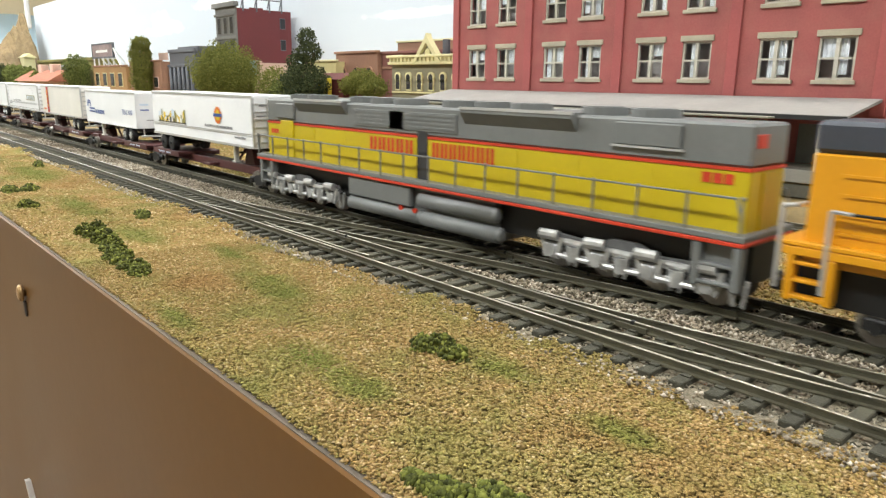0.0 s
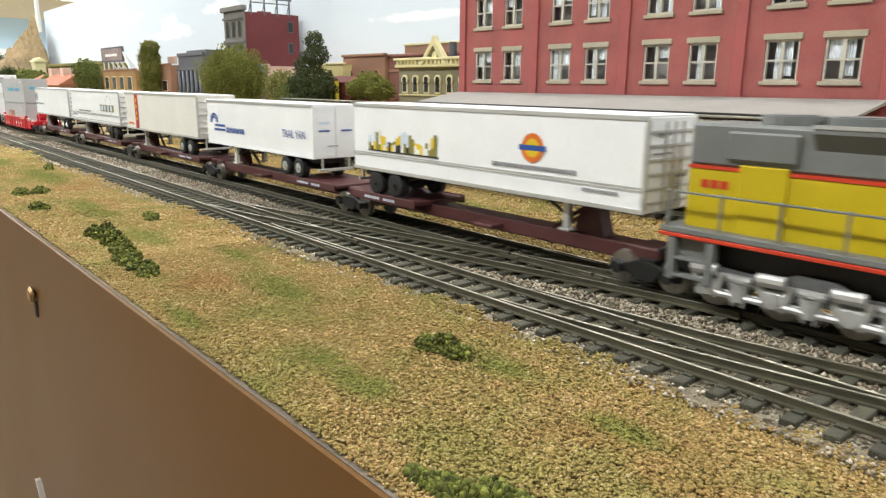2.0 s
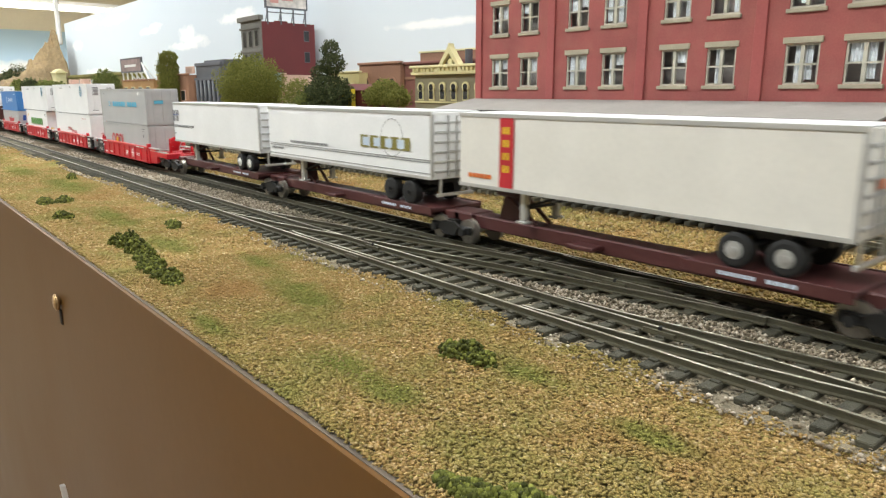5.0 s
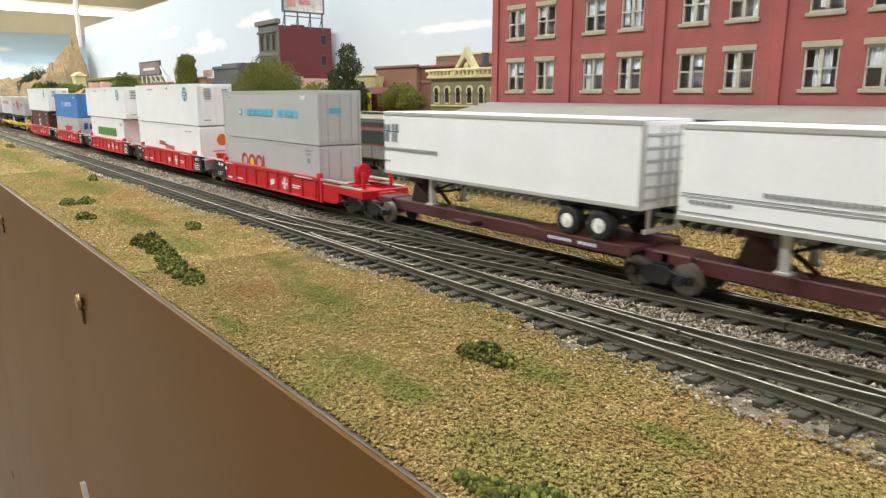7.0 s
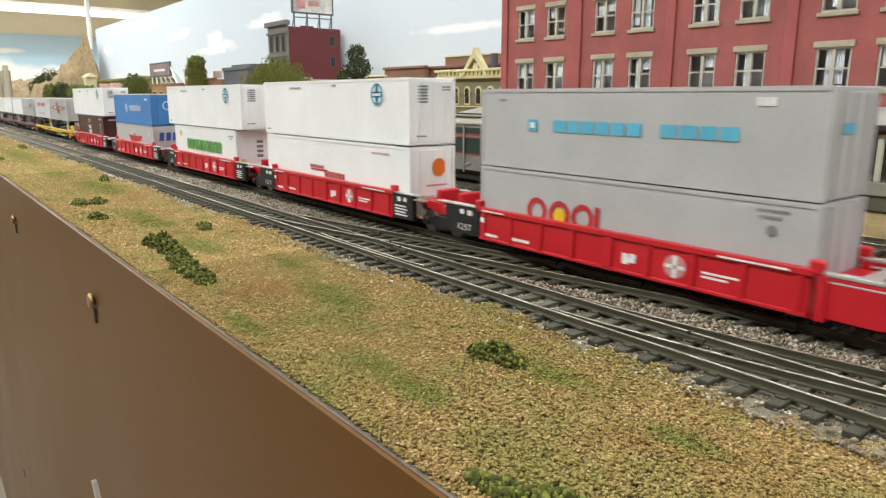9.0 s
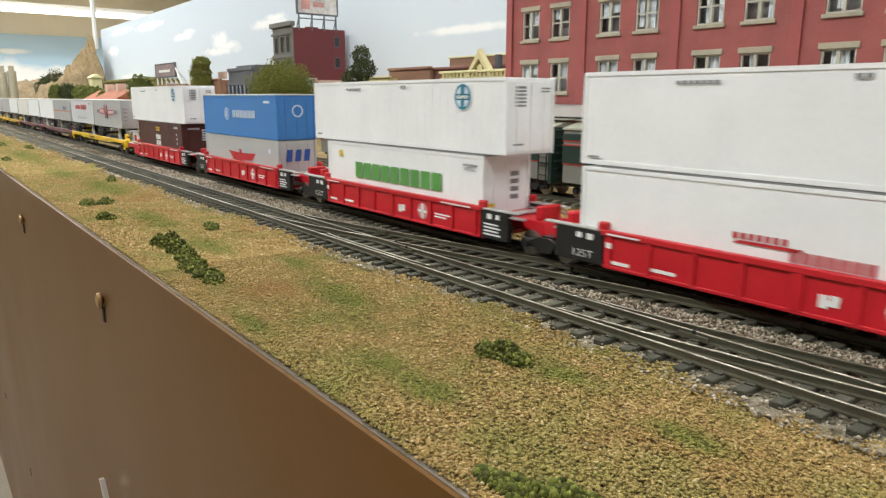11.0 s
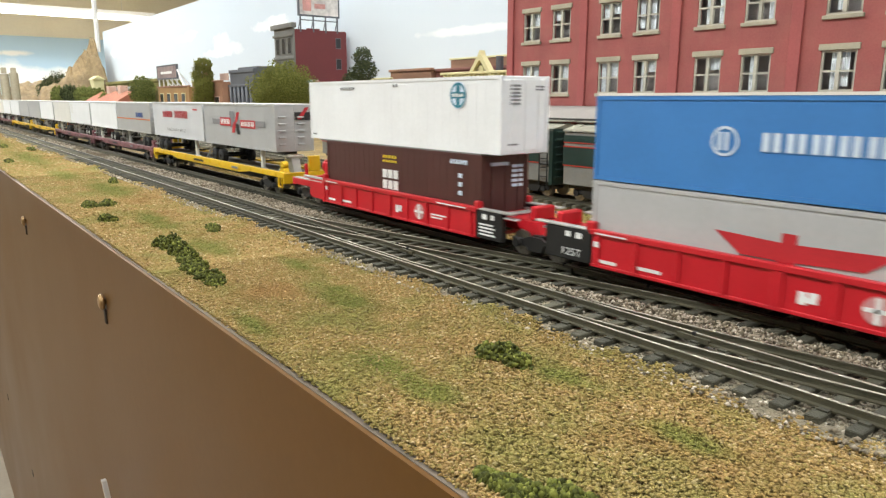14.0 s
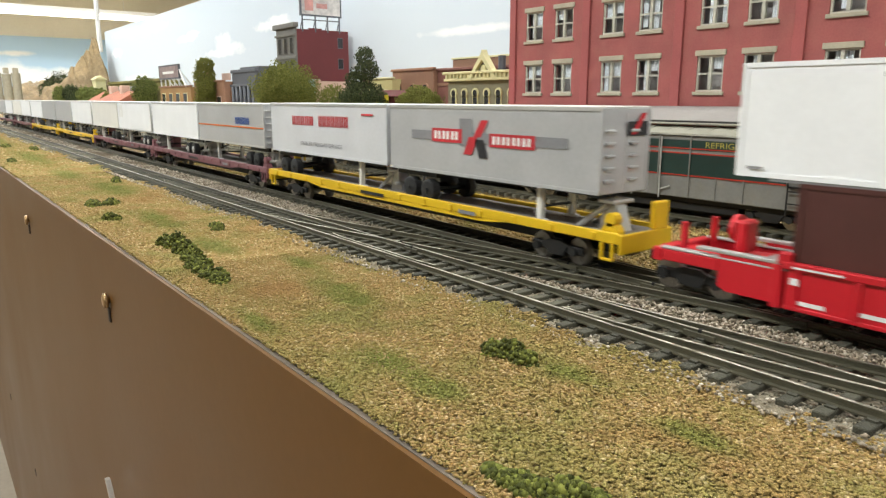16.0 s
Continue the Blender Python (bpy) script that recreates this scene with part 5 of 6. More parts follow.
# road trailers on the articulated car
t = trailer(-553, -388, 25, 56.5, WHITE, "white ribbed-door trailer with a painted scene and round emblem", -1, dark_tyres=True)
rnd = random.Random(12)
for i in range(26):
    a = -69.5 + i * 1.92
    zt = 41.0 + 2.2 * math.sin(i * 0.55) + rnd.uniform(0, 1.4)
    zm = 35.4 + rnd.uniform(1.5, 4.0)
    bars(t, a, a + 1.95, zm, zt, SIDE - 0.12, rnd.choice(("yellow", "olive", "white", "yellow", "olive", "pale")), 1, "painted_scene")
    bars(t, a, a + 1.95, 35.2, zm, SIDE - 0.12, rnd.choice(("white", "olive", "olive", "black", "yellow")), 1, "painted_scene")
bars(t, -70, -18, 34.6, 35.2, SIDE - 0.2, "black", 1, "scene_border")
disc(t, 34.5, 43, 5.4, SIDE - 0.12, "orange")
disc(t, 34.5, 43, 3.4, SIDE - 0.2, "yellow")
bars(t, 28, 41, 42, 44.0, SIDE - 0.26, "blue", 1)
bars(t, 13.7, 55.5, 35.0, 36.6, SIDE - 0.12, GREYTEXT, 22, "fine_print")
bars(t, 58, 73, 30.0, 31.2, SIDE - 0.12, GREYTEXT, 8, "fine_print")
bars(t, -82, 82, 33.2, 33.6, SIDE - 0.1, TRIM, 1, "side_seam")
bars(t, -82, 82, 32.2, 32.6, SIDE - 0.1, TRIM, 1, "side_seam")
end_print(t, 82.5, -10, -2, 50, 52)
end_print(t, 82.5, -12, -1, 44, 45)
end_print(t, 82.5, 2, 9, 36, 37.5)

t = trailer(-731, -592, 25.5, 54.5, WHITE, "plain white trailer with blue lettering and a blue emblem", 1, ribbed=False)
name_blocks(t, -38.9, -12.6, 33.9, 37.2, SIDE - 0.12, "blue", 7)
for r_, q in ((6.2, 5.0), (4.3, 3.2)):
    s = Shape()
    n = 10
    pa = [(-57.5 + r_ * math.cos(math.pi * i / n), SIDE - 0.12, 39.6 + r_ * math.sin(math.pi * i / n)) for i in range(n + 1)]
    pb = [(-57.5 + q * math.cos(math.pi * i / n), SIDE - 0.12, 39.6 + q * math.sin(math.pi * i / n)) for i in range(n + 1)]
    s.add(pa + pb, [(i, i + 1, i + n + 2, i + n + 1) for i in range(n)])
    part("emblem_arc", s, PAINTS["blue"], t)
bars(t, -57, -41, 37.4, 38.7, SIDE - 0.12, "blue", 1, "emblem_bar")
bars(t, -58, -41, 34.8, 36.0, SIDE - 0.12, "blue", 1, "emblem_bar")
writing("TRAIL VAN", 4.2, PAINTS["blue"], t, Matrix.Translation((0.0485, (SIDE - 0.12) * K, 0.0357)) @ pose(0, 0, 0, 90), 0.86)
end_print(t, 69.5, -11, -4, 44, 46, "pale")
end_print(t, 69.5, -11, -4, 40, 41.5, "blue")
end_print(t, 69.5, 3, 10, 40, 41.5, "blue")
end_print(t, 69.5, -6, 1, 32, 32.8)

t = trailer(-904, -748, 26.5, 57, WARMWHITE, "cream trailer with an upright red stripe and aluminium ends", 1)
bars(t, -53.8, -46, 27.9, 55.2, SIDE - 0.12, "red", 1, "upright_stripe")
for i in range(4):
    bars(t, -52.0, -47.8, 34.0 + i * 5.0, 36.8 + i * 5.0, SIDE - 0.2, "yellow", 2, "stripe_block", 0.3)
bars(t, -72, -58, 30.6, 32.4, SIDE - 0.12, "orange", 6, "name_bars", 0.2)
end_print(t, 78, -6, 10, 40, 45, "orange")

t = trailer(-1083, -923, 26.5, 57, WHITE, "white trailer with a small painted scene and grey print", 1, dark_tyres=True)
bars(t, 23, 66, 38.4, 44.4, SIDE - 0.12, "olive", 5, "painted_scene", 0.2)
bars(t, 25, 64, 39.2, 43.4, SIDE - 0.2, "pale", 4, "painted_scene", 0.4)
disc(t, 50, 44, 9, SIDE - 0.1, GREYTEXT, "ring", 28, 8.7)
bars(t, -52, -9, 36.4, 37.8, SIDE - 0.12, GREYTEXT, 20, "fine_print")
bars(t, -76, -61, 32.0, 33.2, SIDE - 0.12, GREYTEXT, 7, "fine_print")
for z in (29.0, 34.0, 35.0):
    bars(t, -79, 79, z, z + 0.35, SIDE - 0.1, GREYTEXT, 1, "side_seam")

t = trailer(-1252, -1097, 27.0, 57.5, WHITE, "white trailer with small black print and white wheel hubs", 1, hub=HOUSING)
for i, (a, b, z0_, z1_) in enumerate(((-77, -71, 48.4, 51.2), (-70, -64, 48.4, 51.6), (-77, -72, 43, 47.2), (-70, -65, 43, 47.2))):
    bars(t, a, b, z0_, z1_, SIDE - 0.12, GREYTEXT, 2, "emblem", 0.3)
bars(t, -77, -64, 47.6, 48.2, SIDE - 0.12, "blue", 1, "emblem")
bars(t, -77, -33, 38.4, 40.2, SIDE - 0.12, GREYTEXT, 20, "fine_print", 0.35)
bars(t, -77, -71, 33.0, 33.8, SIDE - 0.12, GREYTEXT, 3, "fine_print", 0.35)

# ---- articulated spine car ----
SPINE_TRUCKS = [-387, -562, -738, -914, -1091, -1267]


def spine_unit(xa, xb, wheel_right, k):
    xc, h = (xa + xb) / 2, (xb - xa) / 2
    e = rolls(thing("spine_car_unit", xc, 0, 0, "oxide-red spine car unit carrying a road trailer", "railway car", "articulated spine car units"))
    part("spine", Shape().box(-h + 6, h - 6, -5, 5, 6.8, 12.5, 0.5), OXIDE, e)
    sgn = 1 if wheel_right else -1
    px0, px1 = sorted((sgn * (h - 58), sgn * (h - 8)))
    pl = part("wheel_platform", Shape().box(px0, px1, -15.2, 15.2, 12.0, 13.9, 0.3).box(px0, px1, -15.6, -14.8, 10.6, 14.4, 0.2).box(px0, px1, 14.8, 15.6, 10.6, 14.4, 0.2), OXIDE, e)
    for i in range(4):
        x = px0 + 5 + i * (px1 - px0 - 10) / 3
        part("cross_bearer", Shape().prism([(-14.5, 12.0), (-14.5, 11.0), (-5, 8.0), (5, 8.0), (14.5, 11.0), (14.5, 12.0)], "x", x - 1, x + 1), OXIDE, pl)
    bars(e, px0 + 12, px0 + 24, 11.8, 13.0, -15.75, PAINTS["pale"], 6, "stencil")
    bars(e, px0 + 27, px0 + 36, 11.8, 13.0, -15.75, PAINTS["pale"], 4, "stencil")
    part("side_step", Shape().box(-sgn * 12 - 8, -sgn * 12 + 4, -12, -5, 8.5, 10.2, 0.3), OXIDE, e)
    hx = -sgn * (h - 30)
    part("trailer_hitch", Shape().prism([(hx - 7, 12.4), (hx + 7, 12.4), (hx + 3, 24.5), (hx - 3, 24.5)], "y", -3, 3).box(hx - 6, hx + 6, -6, 6, 23, 24.6, 0.3).rod((hx, -5, 23), (hx + sgn * 16, -4, 12.5), 0.9, 6).rod((hx, 5, 23), (hx + sgn * 16, 4, 12.5), 0.9, 6), OXIDE, e)
    part("end_casting", Shape().box(-h - 2, -h + 10, -7, 7, 8.5, 13, 0.6), OXIDE, e)
    part("end_casting", Shape().box(h - 10, h + 2, -7, 7, 8.4, 12.9, 0.6), OXIDE, e)
    simple_truck(e, -h, animated=SPIN, base=19)
    if k == 0:
        simple_truck(e, h - 1, animated=SPIN, base=19)
        part("coupler", Shape().box(h + 8, h + 20, -1.6, 1.6, 7, 10.5, 0.4), BLACK, e)
    return e


for k, (xb, xa) in enumerate(zip(SPINE_TRUCKS, SPINE_TRUCKS[1:])):
    spine_unit(xa, xb, k != 0, k)

# ---- double-stack well cars ----
WELLS = [-1389.6, -1599, -1809.5, -2020, -2228.5]


def well_unit(xc, k):
    e = rolls(thing("well_car_unit", xc, 0, 0, "bright red double-stack well car unit", "railway car", "articulated well car units"))
    h = 70.5
    for s in (-1, 1):
        ya, yb = sorted((s * 14.6, s * 16.0))
        side = part("side_sill", Shape().box(-h, h, ya, yb, 5.0, 17.0, 0.2), REDCAR, e)
        yc, yd = sorted((s * 14.4, s * 16.9))
        part("top_chord", Shape().box(-h - 1, h + 1, yc, yd, 16.2, 18.4, 0.3), REDCAR, side)
        part("bottom_chord", Shape().box(-h, h, *sorted((s * 14.6, s * 16.5)), 4.2, 5.4, 0.2), REDCAR, side)
        for i in range(9):
            x = -h + 3 + i * (2 * h - 6) / 8
            part("side_post", Shape().box(x - (1.8 if i == 4 else 0.9), x + (1.8 if i == 4 else 0.9), *sorted((s * 15.9, s * 16.8)), 5.2, 16.3, 0.2), REDCAR, side)
        part("marking", Shape().box(6.2, 8.6, *sorted((s * 16.3, s * 16.05)), 7.8, 11.6).box(8.6, 11.6, *sorted((s * 16.25, s * 16.05)), 8.6, 10.2).box(9.2, 11.8, *sorted((s * 16.3, s * 16.06)), 10.2, 11.8), PAINTS["white"], side)
        part("marking", Shape().rod((27.3, s * 16.0, 10.6), (27.3, s * 16.3, 10.6), 4.0, 20), PAINTS["pink"], side)
        for x0_, x1_, y0_, z0_, z1_ in ((37, 50, 16.05, 10.4, 11.1), (37, 46, 16.05, 9, 9.7), (-67, -59, 16.05, 6.2, 7.4), (-51, -40, 16.05, 6.8, 8), (-h + 2, -h + 16, 16.92, 16.8, 17.4), (h - 28, h - 6, 16.92, 16.8, 17.4), (-h + 1.5, -h + 4, 16.9, 12, 14)):
            part("stencil", Shape().box(x0_, x1_, *sorted((s * y0_, s * (y0_ + 0.13))), z0_, z1_), PAINTS["white"], side)
        part("cross_mark", Shape().box(23.6, 31, *sorted((s * 16.32, s * 16.45)), 10, 11.2).box(26.6, 28, *sorted((s * 16.32, s * 16.45)), 7, 14.2), PAINTS["white"], side)
    part("well_floor", Shape().box(-h, h, -14.5, 14.5, 3.6, 5.2), REDCAR, e)
    for sg in (-1, 1):
        outer = (k == 0 and sg > 0) or (k == 4 and sg < 0)
        a, b = sorted((sg * h, sg * (h + (51 if outer else 29))))
        part("end_platform", Shape().box(a, b, -5, 5, 9, 14, 0.5).prism([(sg * h, -14.5), (sg * h, 14.5), (sg * (h + 22), 7), (sg * (h + 22), -7)], "z", 13.2, 14.6), REDCAR, e)
        part("walkway", Shape().box(*sorted((sg * (h + 1), sg * (h + (44 if outer else 26)))), -15.5, -12.5, 15, 15.8, 0.2).box(*sorted((sg * (h + 1), sg * (h + (44 if outer else 26)))), 12.5, 15.5, 15, 15.8, 0.2).box(*sorted((sg * (h + 8), sg * (h + 13))), -12.5, 12.5, 15, 15.8, 0.2), TRIM, e, "pale grating walkway")
        for y0 in (-16.6, 13.6):
            part("guide_post", Shape().box(*sorted((sg * (h - 1), sg * (h + 3))), y0, y0 + 3, 17, 21, 0.5), REDCAR, e)
        if outer:
            for y0 in (-15.4, 13.2):
                part("side_sill", Shape().box(*sorted((sg * (h + 22.2), sg * (h + 43))), y0, y0 + 2.2, 11, 15, 0.3), REDCAR, e)
                panel = part("end_panel", Shape().prism([(sg * (h + 1.2), 5), (sg * (h + 19), 5), (sg * (h + 22), 6.5), (sg * (h + 22), 16.8), (sg * (h + 1.2), 16.8)], "y", y0, y0 + 2.2), REDCAR, e)
                part("panel_post", Shape().box(*sorted((sg * (h + 1.4), sg * (h + 4.4))), y0 - 0.8, y0 + 3.0, 3.8, 17.0, 0.2), REDCAR, panel)
                part("panel_cap", Shape().box(*sorted((sg * (h + 1.2), sg * (h + 30))), y0 - 0.3, y0 + 2.5, 16.9, 18.0, 0.2), TRIM, panel, "pale grating strip")
            part("end_sill", Shape().box(*sorted((sg * (h + 43), sg * (h + 47))), -15.4, 15.4, 10.5, 15, 0.3), REDCAR, e)
            part("hand_brake", Shape().box(*sorted((sg * (h + 20), sg * (h + 24))), -4, 4, 15.5, 26, 0.8).rod((sg * (h + 24), 0, 23), (sg * (h + 26), 0, 23), 4.5, 14), REDCAR, e)
            for y0 in (-10, 8):
                part("stanchion", Shape().box(*sorted((sg * (h + 38), sg * (h + 40))), y0, y0 + 2, 15, 24, 0.3), REDCAR, e)
            simple_truck(e, sg * (h + 34), animated=SPIN, base=20)
            part("coupler", Shape().box(*sorted((sg * (h + 46), sg * (h + 58))), -1.6, 1.6, 7, 10.5, 0.4), BLACK, e)
        else:
            ln = 24 if sg < 0 else 18
            for q in (-1, 1):
                bk = part("bearing_block", Shape().box(*sorted((sg * (h + 0.5), sg * (h + ln))), *sorted((q * 16.2, q * 13.4)), 4.6, 17.2, 0.4), BLACK, e, "black end block with white stencils")
                part("grating", Shape().box(*sorted((sg * (h + 1), sg * (h + ln + 6))), *sorted((q * 16.6, q * 13.2)), 17.3, 18.1, 0.2), TRIM, bk, "pale grating strip")
                for a0, a1, z0_, z1_ in ((5, 8, 13.6, 15.8), (10.5, 13, 13.8, 15.8)):
                    part("stencil", Shape().box(*sorted((sg * (h + a0), sg * (h + a1))), *sorted((q * 16.5, q * 16.25)), z0_, z1_), PAINTS["white"], bk)
                if sg > 0:
                    for z0_ in (6.4, 7.9, 9.4, 10.9):
                        part("stencil", Shape().box(h + 3, h + 14 - (z0_ % 3), *sorted((q * 16.5, q * 16.25)), z0_, z0_ + 0.7), PAINTS["white"], bk)
            if sg < 0:
                writing("125T", 2.8, PAINTS["white"], e, Matrix.Translation((-(h + 10) * K, -16.5 * K, 6.6 * K)) @ pose(0, 0, 0, 90), 1.25, "load_stencil")
            part("end_arch", Shape().prism([(sg * (h + 18), 14.5), (sg * (h + 30), 14.5), (sg * (h + 33), 9), (sg * (h + 31), 6), (sg * (h + 26), 10), (sg * (h + 20), 11)], "y", -8, 8), REDCAR, e)
            part("cross_tie", Shape().box(*sorted((sg * (h + 24), sg * (h + 28))), -6, 6, 14.6, 20.5, 0.6), REDCAR, e)
    if k < 4:
        simple_truck(e, -104.9, animated=SPIN, base=20)
    return e


for k, x in enumerate(WELLS):
    well_unit(x, k)

c = container(-1461, -1320, 5.4, 36, GREYBOX, "plain grey forty-foot container with orange-red round marks", 0)
for i, x in enumerate((-37, -25, -13.5)):
    disc(c, x, 20.6, 5.4, SIDE - 0.12, "red", "emblem", 24, 3.3)
disc(c, -25, 20, 3.2, SIDE - 0.14, "yellow", "emblem", 8)
bars(c, -7.6, -5.6, 18, 25.7, SIDE - 0.12, "red", 1, "name_bars")
bars(c, 53, 63, 32.4, 33.2, SIDE - 0.12, GREYTEXT, 10, "fine_print")
bars(c, 54, 61, 30.4, 31.2, SIDE - 0.12, GREYTEXT, 6, "fine_print")
disc(c, 58, 27, 1.6, SIDE - 0.12, GREYTEXT, "emblem", 12)
c = container(-1461, -1320, 36.6, 68, GREYBOX, "grey forty-foot container with pale blue letter blocks", 0)
name_blocks(c, -29.7, 11.5, 51.9, 56.3, SIDE - 0.12, "sky", 6, solid=True)
name_blocks(c, 18, 46.5, 52, 56.2, SIDE - 0.12, "sky", 4, solid=True)
bars(c, -43.3, -38.2, 52, 56.3, SIDE - 0.12, "sky", 1, "emblem")
bars(c, -42, -39.5, 53, 55.2, SIDE - 0.2, "white", 1, "emblem")
bars(c, -60, -56, 63.4, 64, SIDE - 0.12, GREYTEXT, 1, "fine_print")
bars(c, 50, 56, 62.5, 65, SIDE - 0.12, "white", 3, "fine_print")
end_print(c, 70.5, -7, 1, 55, 60, "sky")

c = container(-1682, -1516, 6, 40.4, WHITE, "white container with red script and an orange disc on its end", 0)
bars(c, -22, -2, 21.6, 22.6, SIDE - 0.12, "red", 1, "script_bar", 0.3, slant=2)
name_blocks(c, -4, 20, 18.6, 22.0, SIDE - 0.12, "red", 7)
bars(c, -22, -4, 23, 25, SIDE - 0.12, "red", 7, "script_bar", 0.4)
bars(c, 49, 66, 35.5, 36.5, SIDE - 0.12, "pink", 8, "fine_print")
s = Shape()
s.add([(83.75, 4 + 4.3 * math.cos(6.28318 * i / 24), 30 + 4.6 * math.sin(6.28318 * i / 24)) for i in range(24)], [tuple(range(24))])
part("orange_disc", s, PAINTS["orange"], c)
end_print(c, 83, -4, 9, 20.5, 22, "pink")


def star_emblem(c, x, z):
    disc(c, x, z, 6.0, SIDE - 0.12, PAINTS["pale"], "emblem")
    disc(c, x, z, 5.6, SIDE - 0.16, "teal", "emblem", 24, 4.7)
    bars(c, x - 1.3, x + 1.3, z - 5, z + 5, SIDE - 0.2, "teal", 1, "emblem")
    bars(c, x - 5, x + 5, z - 1.4, z + 1.4, SIDE - 0.2, "teal", 1, "emblem")
    bars(c, x - 4.2, x + 4.2, z - 0.7, z + 0.7, SIDE - 0.24, "white", 6, "emblem")


def white_48(xa, xb, z0, z1):
    c = container(xa, xb, z0, z1, WHITE, "white long container with a round blue-green cross emblem", 28)
    h = (xb - xa) / 2
    star_emblem(c, h - 28, z1 - 8)
    bars(c, -h + 38, -h + 54, z1 - 4.6, z1 - 3.4, SIDE - 0.22, GREYTEXT, 7, "fine_print")
    bars(c, -h + 92, -h + 97, z1 - 3.8, z1 - 2.4, SIDE - 0.22, GREYTEXT, 2, "fine_print")
    bars(c, -h + 3, -h + 8, z0 + 2.4, z0 + 3.2, SIDE - 0.4, GREYTEXT, 1, "fine_print")
    part("grey_seam", Shape().box(-h + 10, h - 12, -14.05, -13.9, z0 - 0.9, z0 - 0.05), GREYTEXT, c)
    end_print(c, h, -9, -3, z1 - 12, z1 - 3, "grey", 6)
    end_print(c, h, 6, 11, z1 - 6, z1 - 3.5, "grey", 2)
    end_print(c, h, -10, -4, z0 + 4, z0 + 5.2)
    return c


white_48(-1683, -1516, 41.4, 74)
c = container(-1880, -1740, 6, 40, WHITE, "white forty-foot container with green letter blocks", 22)
name_blocks(c, -38.8, 42, 21.4, 30, SIDE - 0.3, "green", 9, solid=True)
bars(c, -57, -53, 32, 35.5, SIDE - 0.3, "yellow", 1, "sticker")
bars(c, 57, 67, 35, 36, SIDE - 0.3, GREYTEXT, 8, "fine_print")
bars(c, 58, 65, 33.4, 34.2, SIDE - 0.3, GREYTEXT, 5, "fine_print")
end_print(c, 70, -11, -7, 16, 21, "yellow")
end_print(c, 70, 2, 7, 20, 34, "grey", 4)
white_48(-1895, -1726, 41.2, 73.4)
c = container(-2092, -1952, 5.4, 36, GREYBOX, "grey forty-foot container with a dark red bird shape", 0)
s = Shape()
s.add([(-20.5, SIDE - 0.12, 25.2), (-11.5, SIDE - 0.12, 18.8), (-1, SIDE - 0.12, 18.8), (3, SIDE - 0.12, 17.4), (6, SIDE - 0.12, 19), (24.5, SIDE - 0.12, 19.8), (32, SIDE - 0.12, 25.2), (3, SIDE - 0.12, 24.2)], [tuple(range(8))])
part("bird_shape", s, PAINTS["red"], c)
bars(c, 1, 5.5, 22, 27.2, SIDE - 0.1, "red", 1, "bird_shape")
bars(c, 55, 58, 27, 30, SIDE - 0.12, "pale", 1, "emblem")
for i in range(3):
    a = -9 + 6.6 * i
    part("end_name_block", Shape().add([(71.0, a, 22), (71.0, a + 4.4, 22), (71.0, a + 5.4, 30), (71.0, a + 1.0, 30)], [(0, 1, 2, 3)]), PAINTS["blue"], c)
c = container(-2092, -1952, 36.6, 66.4, BLUEBOX, "bright blue forty-foot container with pale letter blocks", 0)
name_blocks(c, -7.7, 35.6, 50.3, 55.8, SIDE - 0.12, "pale", 6)
disc(c, -19.7, 52.8, 4.6, SIDE - 0.12, "pale", "emblem", 24, 3.8)
bars(c, -22, -17.5, 50, 55.6, SIDE - 0.14, "pale", 2, "emblem", 0.4)
bars(c, 50, 60, 61, 62.6, SIDE - 0.12, "pale", 1, "fine_print")
part("roof_edge", Shape().box(-70.3, 70.3, -14.45, 14.45, 66.5, 67.4), WARMWHITE, c)
s = Shape()
s.add([(71.0, 1 + 4.2 * math.cos(6.28318 * i / 20), 56 + 4.2 * math.sin(6.28318 * i / 20)) for i in range(20)] + [(71.0, 1 + 3.2 * math.cos(6.28318 * i / 20), 56 + 3.2 * math.sin(6.28318 * i / 20)) for i in range(20)], [(i, (i + 1) % 20, (i + 1) % 20 + 20, i + 20) for i in range(20)])
part("emblem", s, PAINTS["pale"], c)
c = container(-2298, -2157, 6, 41, BROWNBOX, "dark oxide-brown forty-foot container with white stencils", 26)
name_blocks(c, -9.4, 6, 24.6, 29, SIDE - 0.22, "white", 3, solid=True)
name_blocks(c, -9.4, 6, 18.8, 23.4, SIDE - 0.22, "white", 3, solid=True)
bars(c, -9, 4.5, 35, 36.5, SIDE - 0.22, "yellow", 5, "fine_print")
bars(c, -9, 4.5, 32.8, 34, SIDE - 0.22, "yellow", 5, "fine_print")
bars(c, 49, 62, 36.2, 38.2, SIDE - 0.22, "pale", 6, "fine_print")
for i in range(3):
    bars(c, 55, 58, 22 + 4 * i, 24 + 4 * i, SIDE - 0.22, "pale", 1, "fine_print")
end_print(c, 70.5, -9, 2, 36, 38.6, "pale")
end_print(c, 70.5, 4, 11, 26, 37, "pale", 5)
white_48(-2318, -2145, 41.8, 75)

# ---- long flat cars with trailers ----


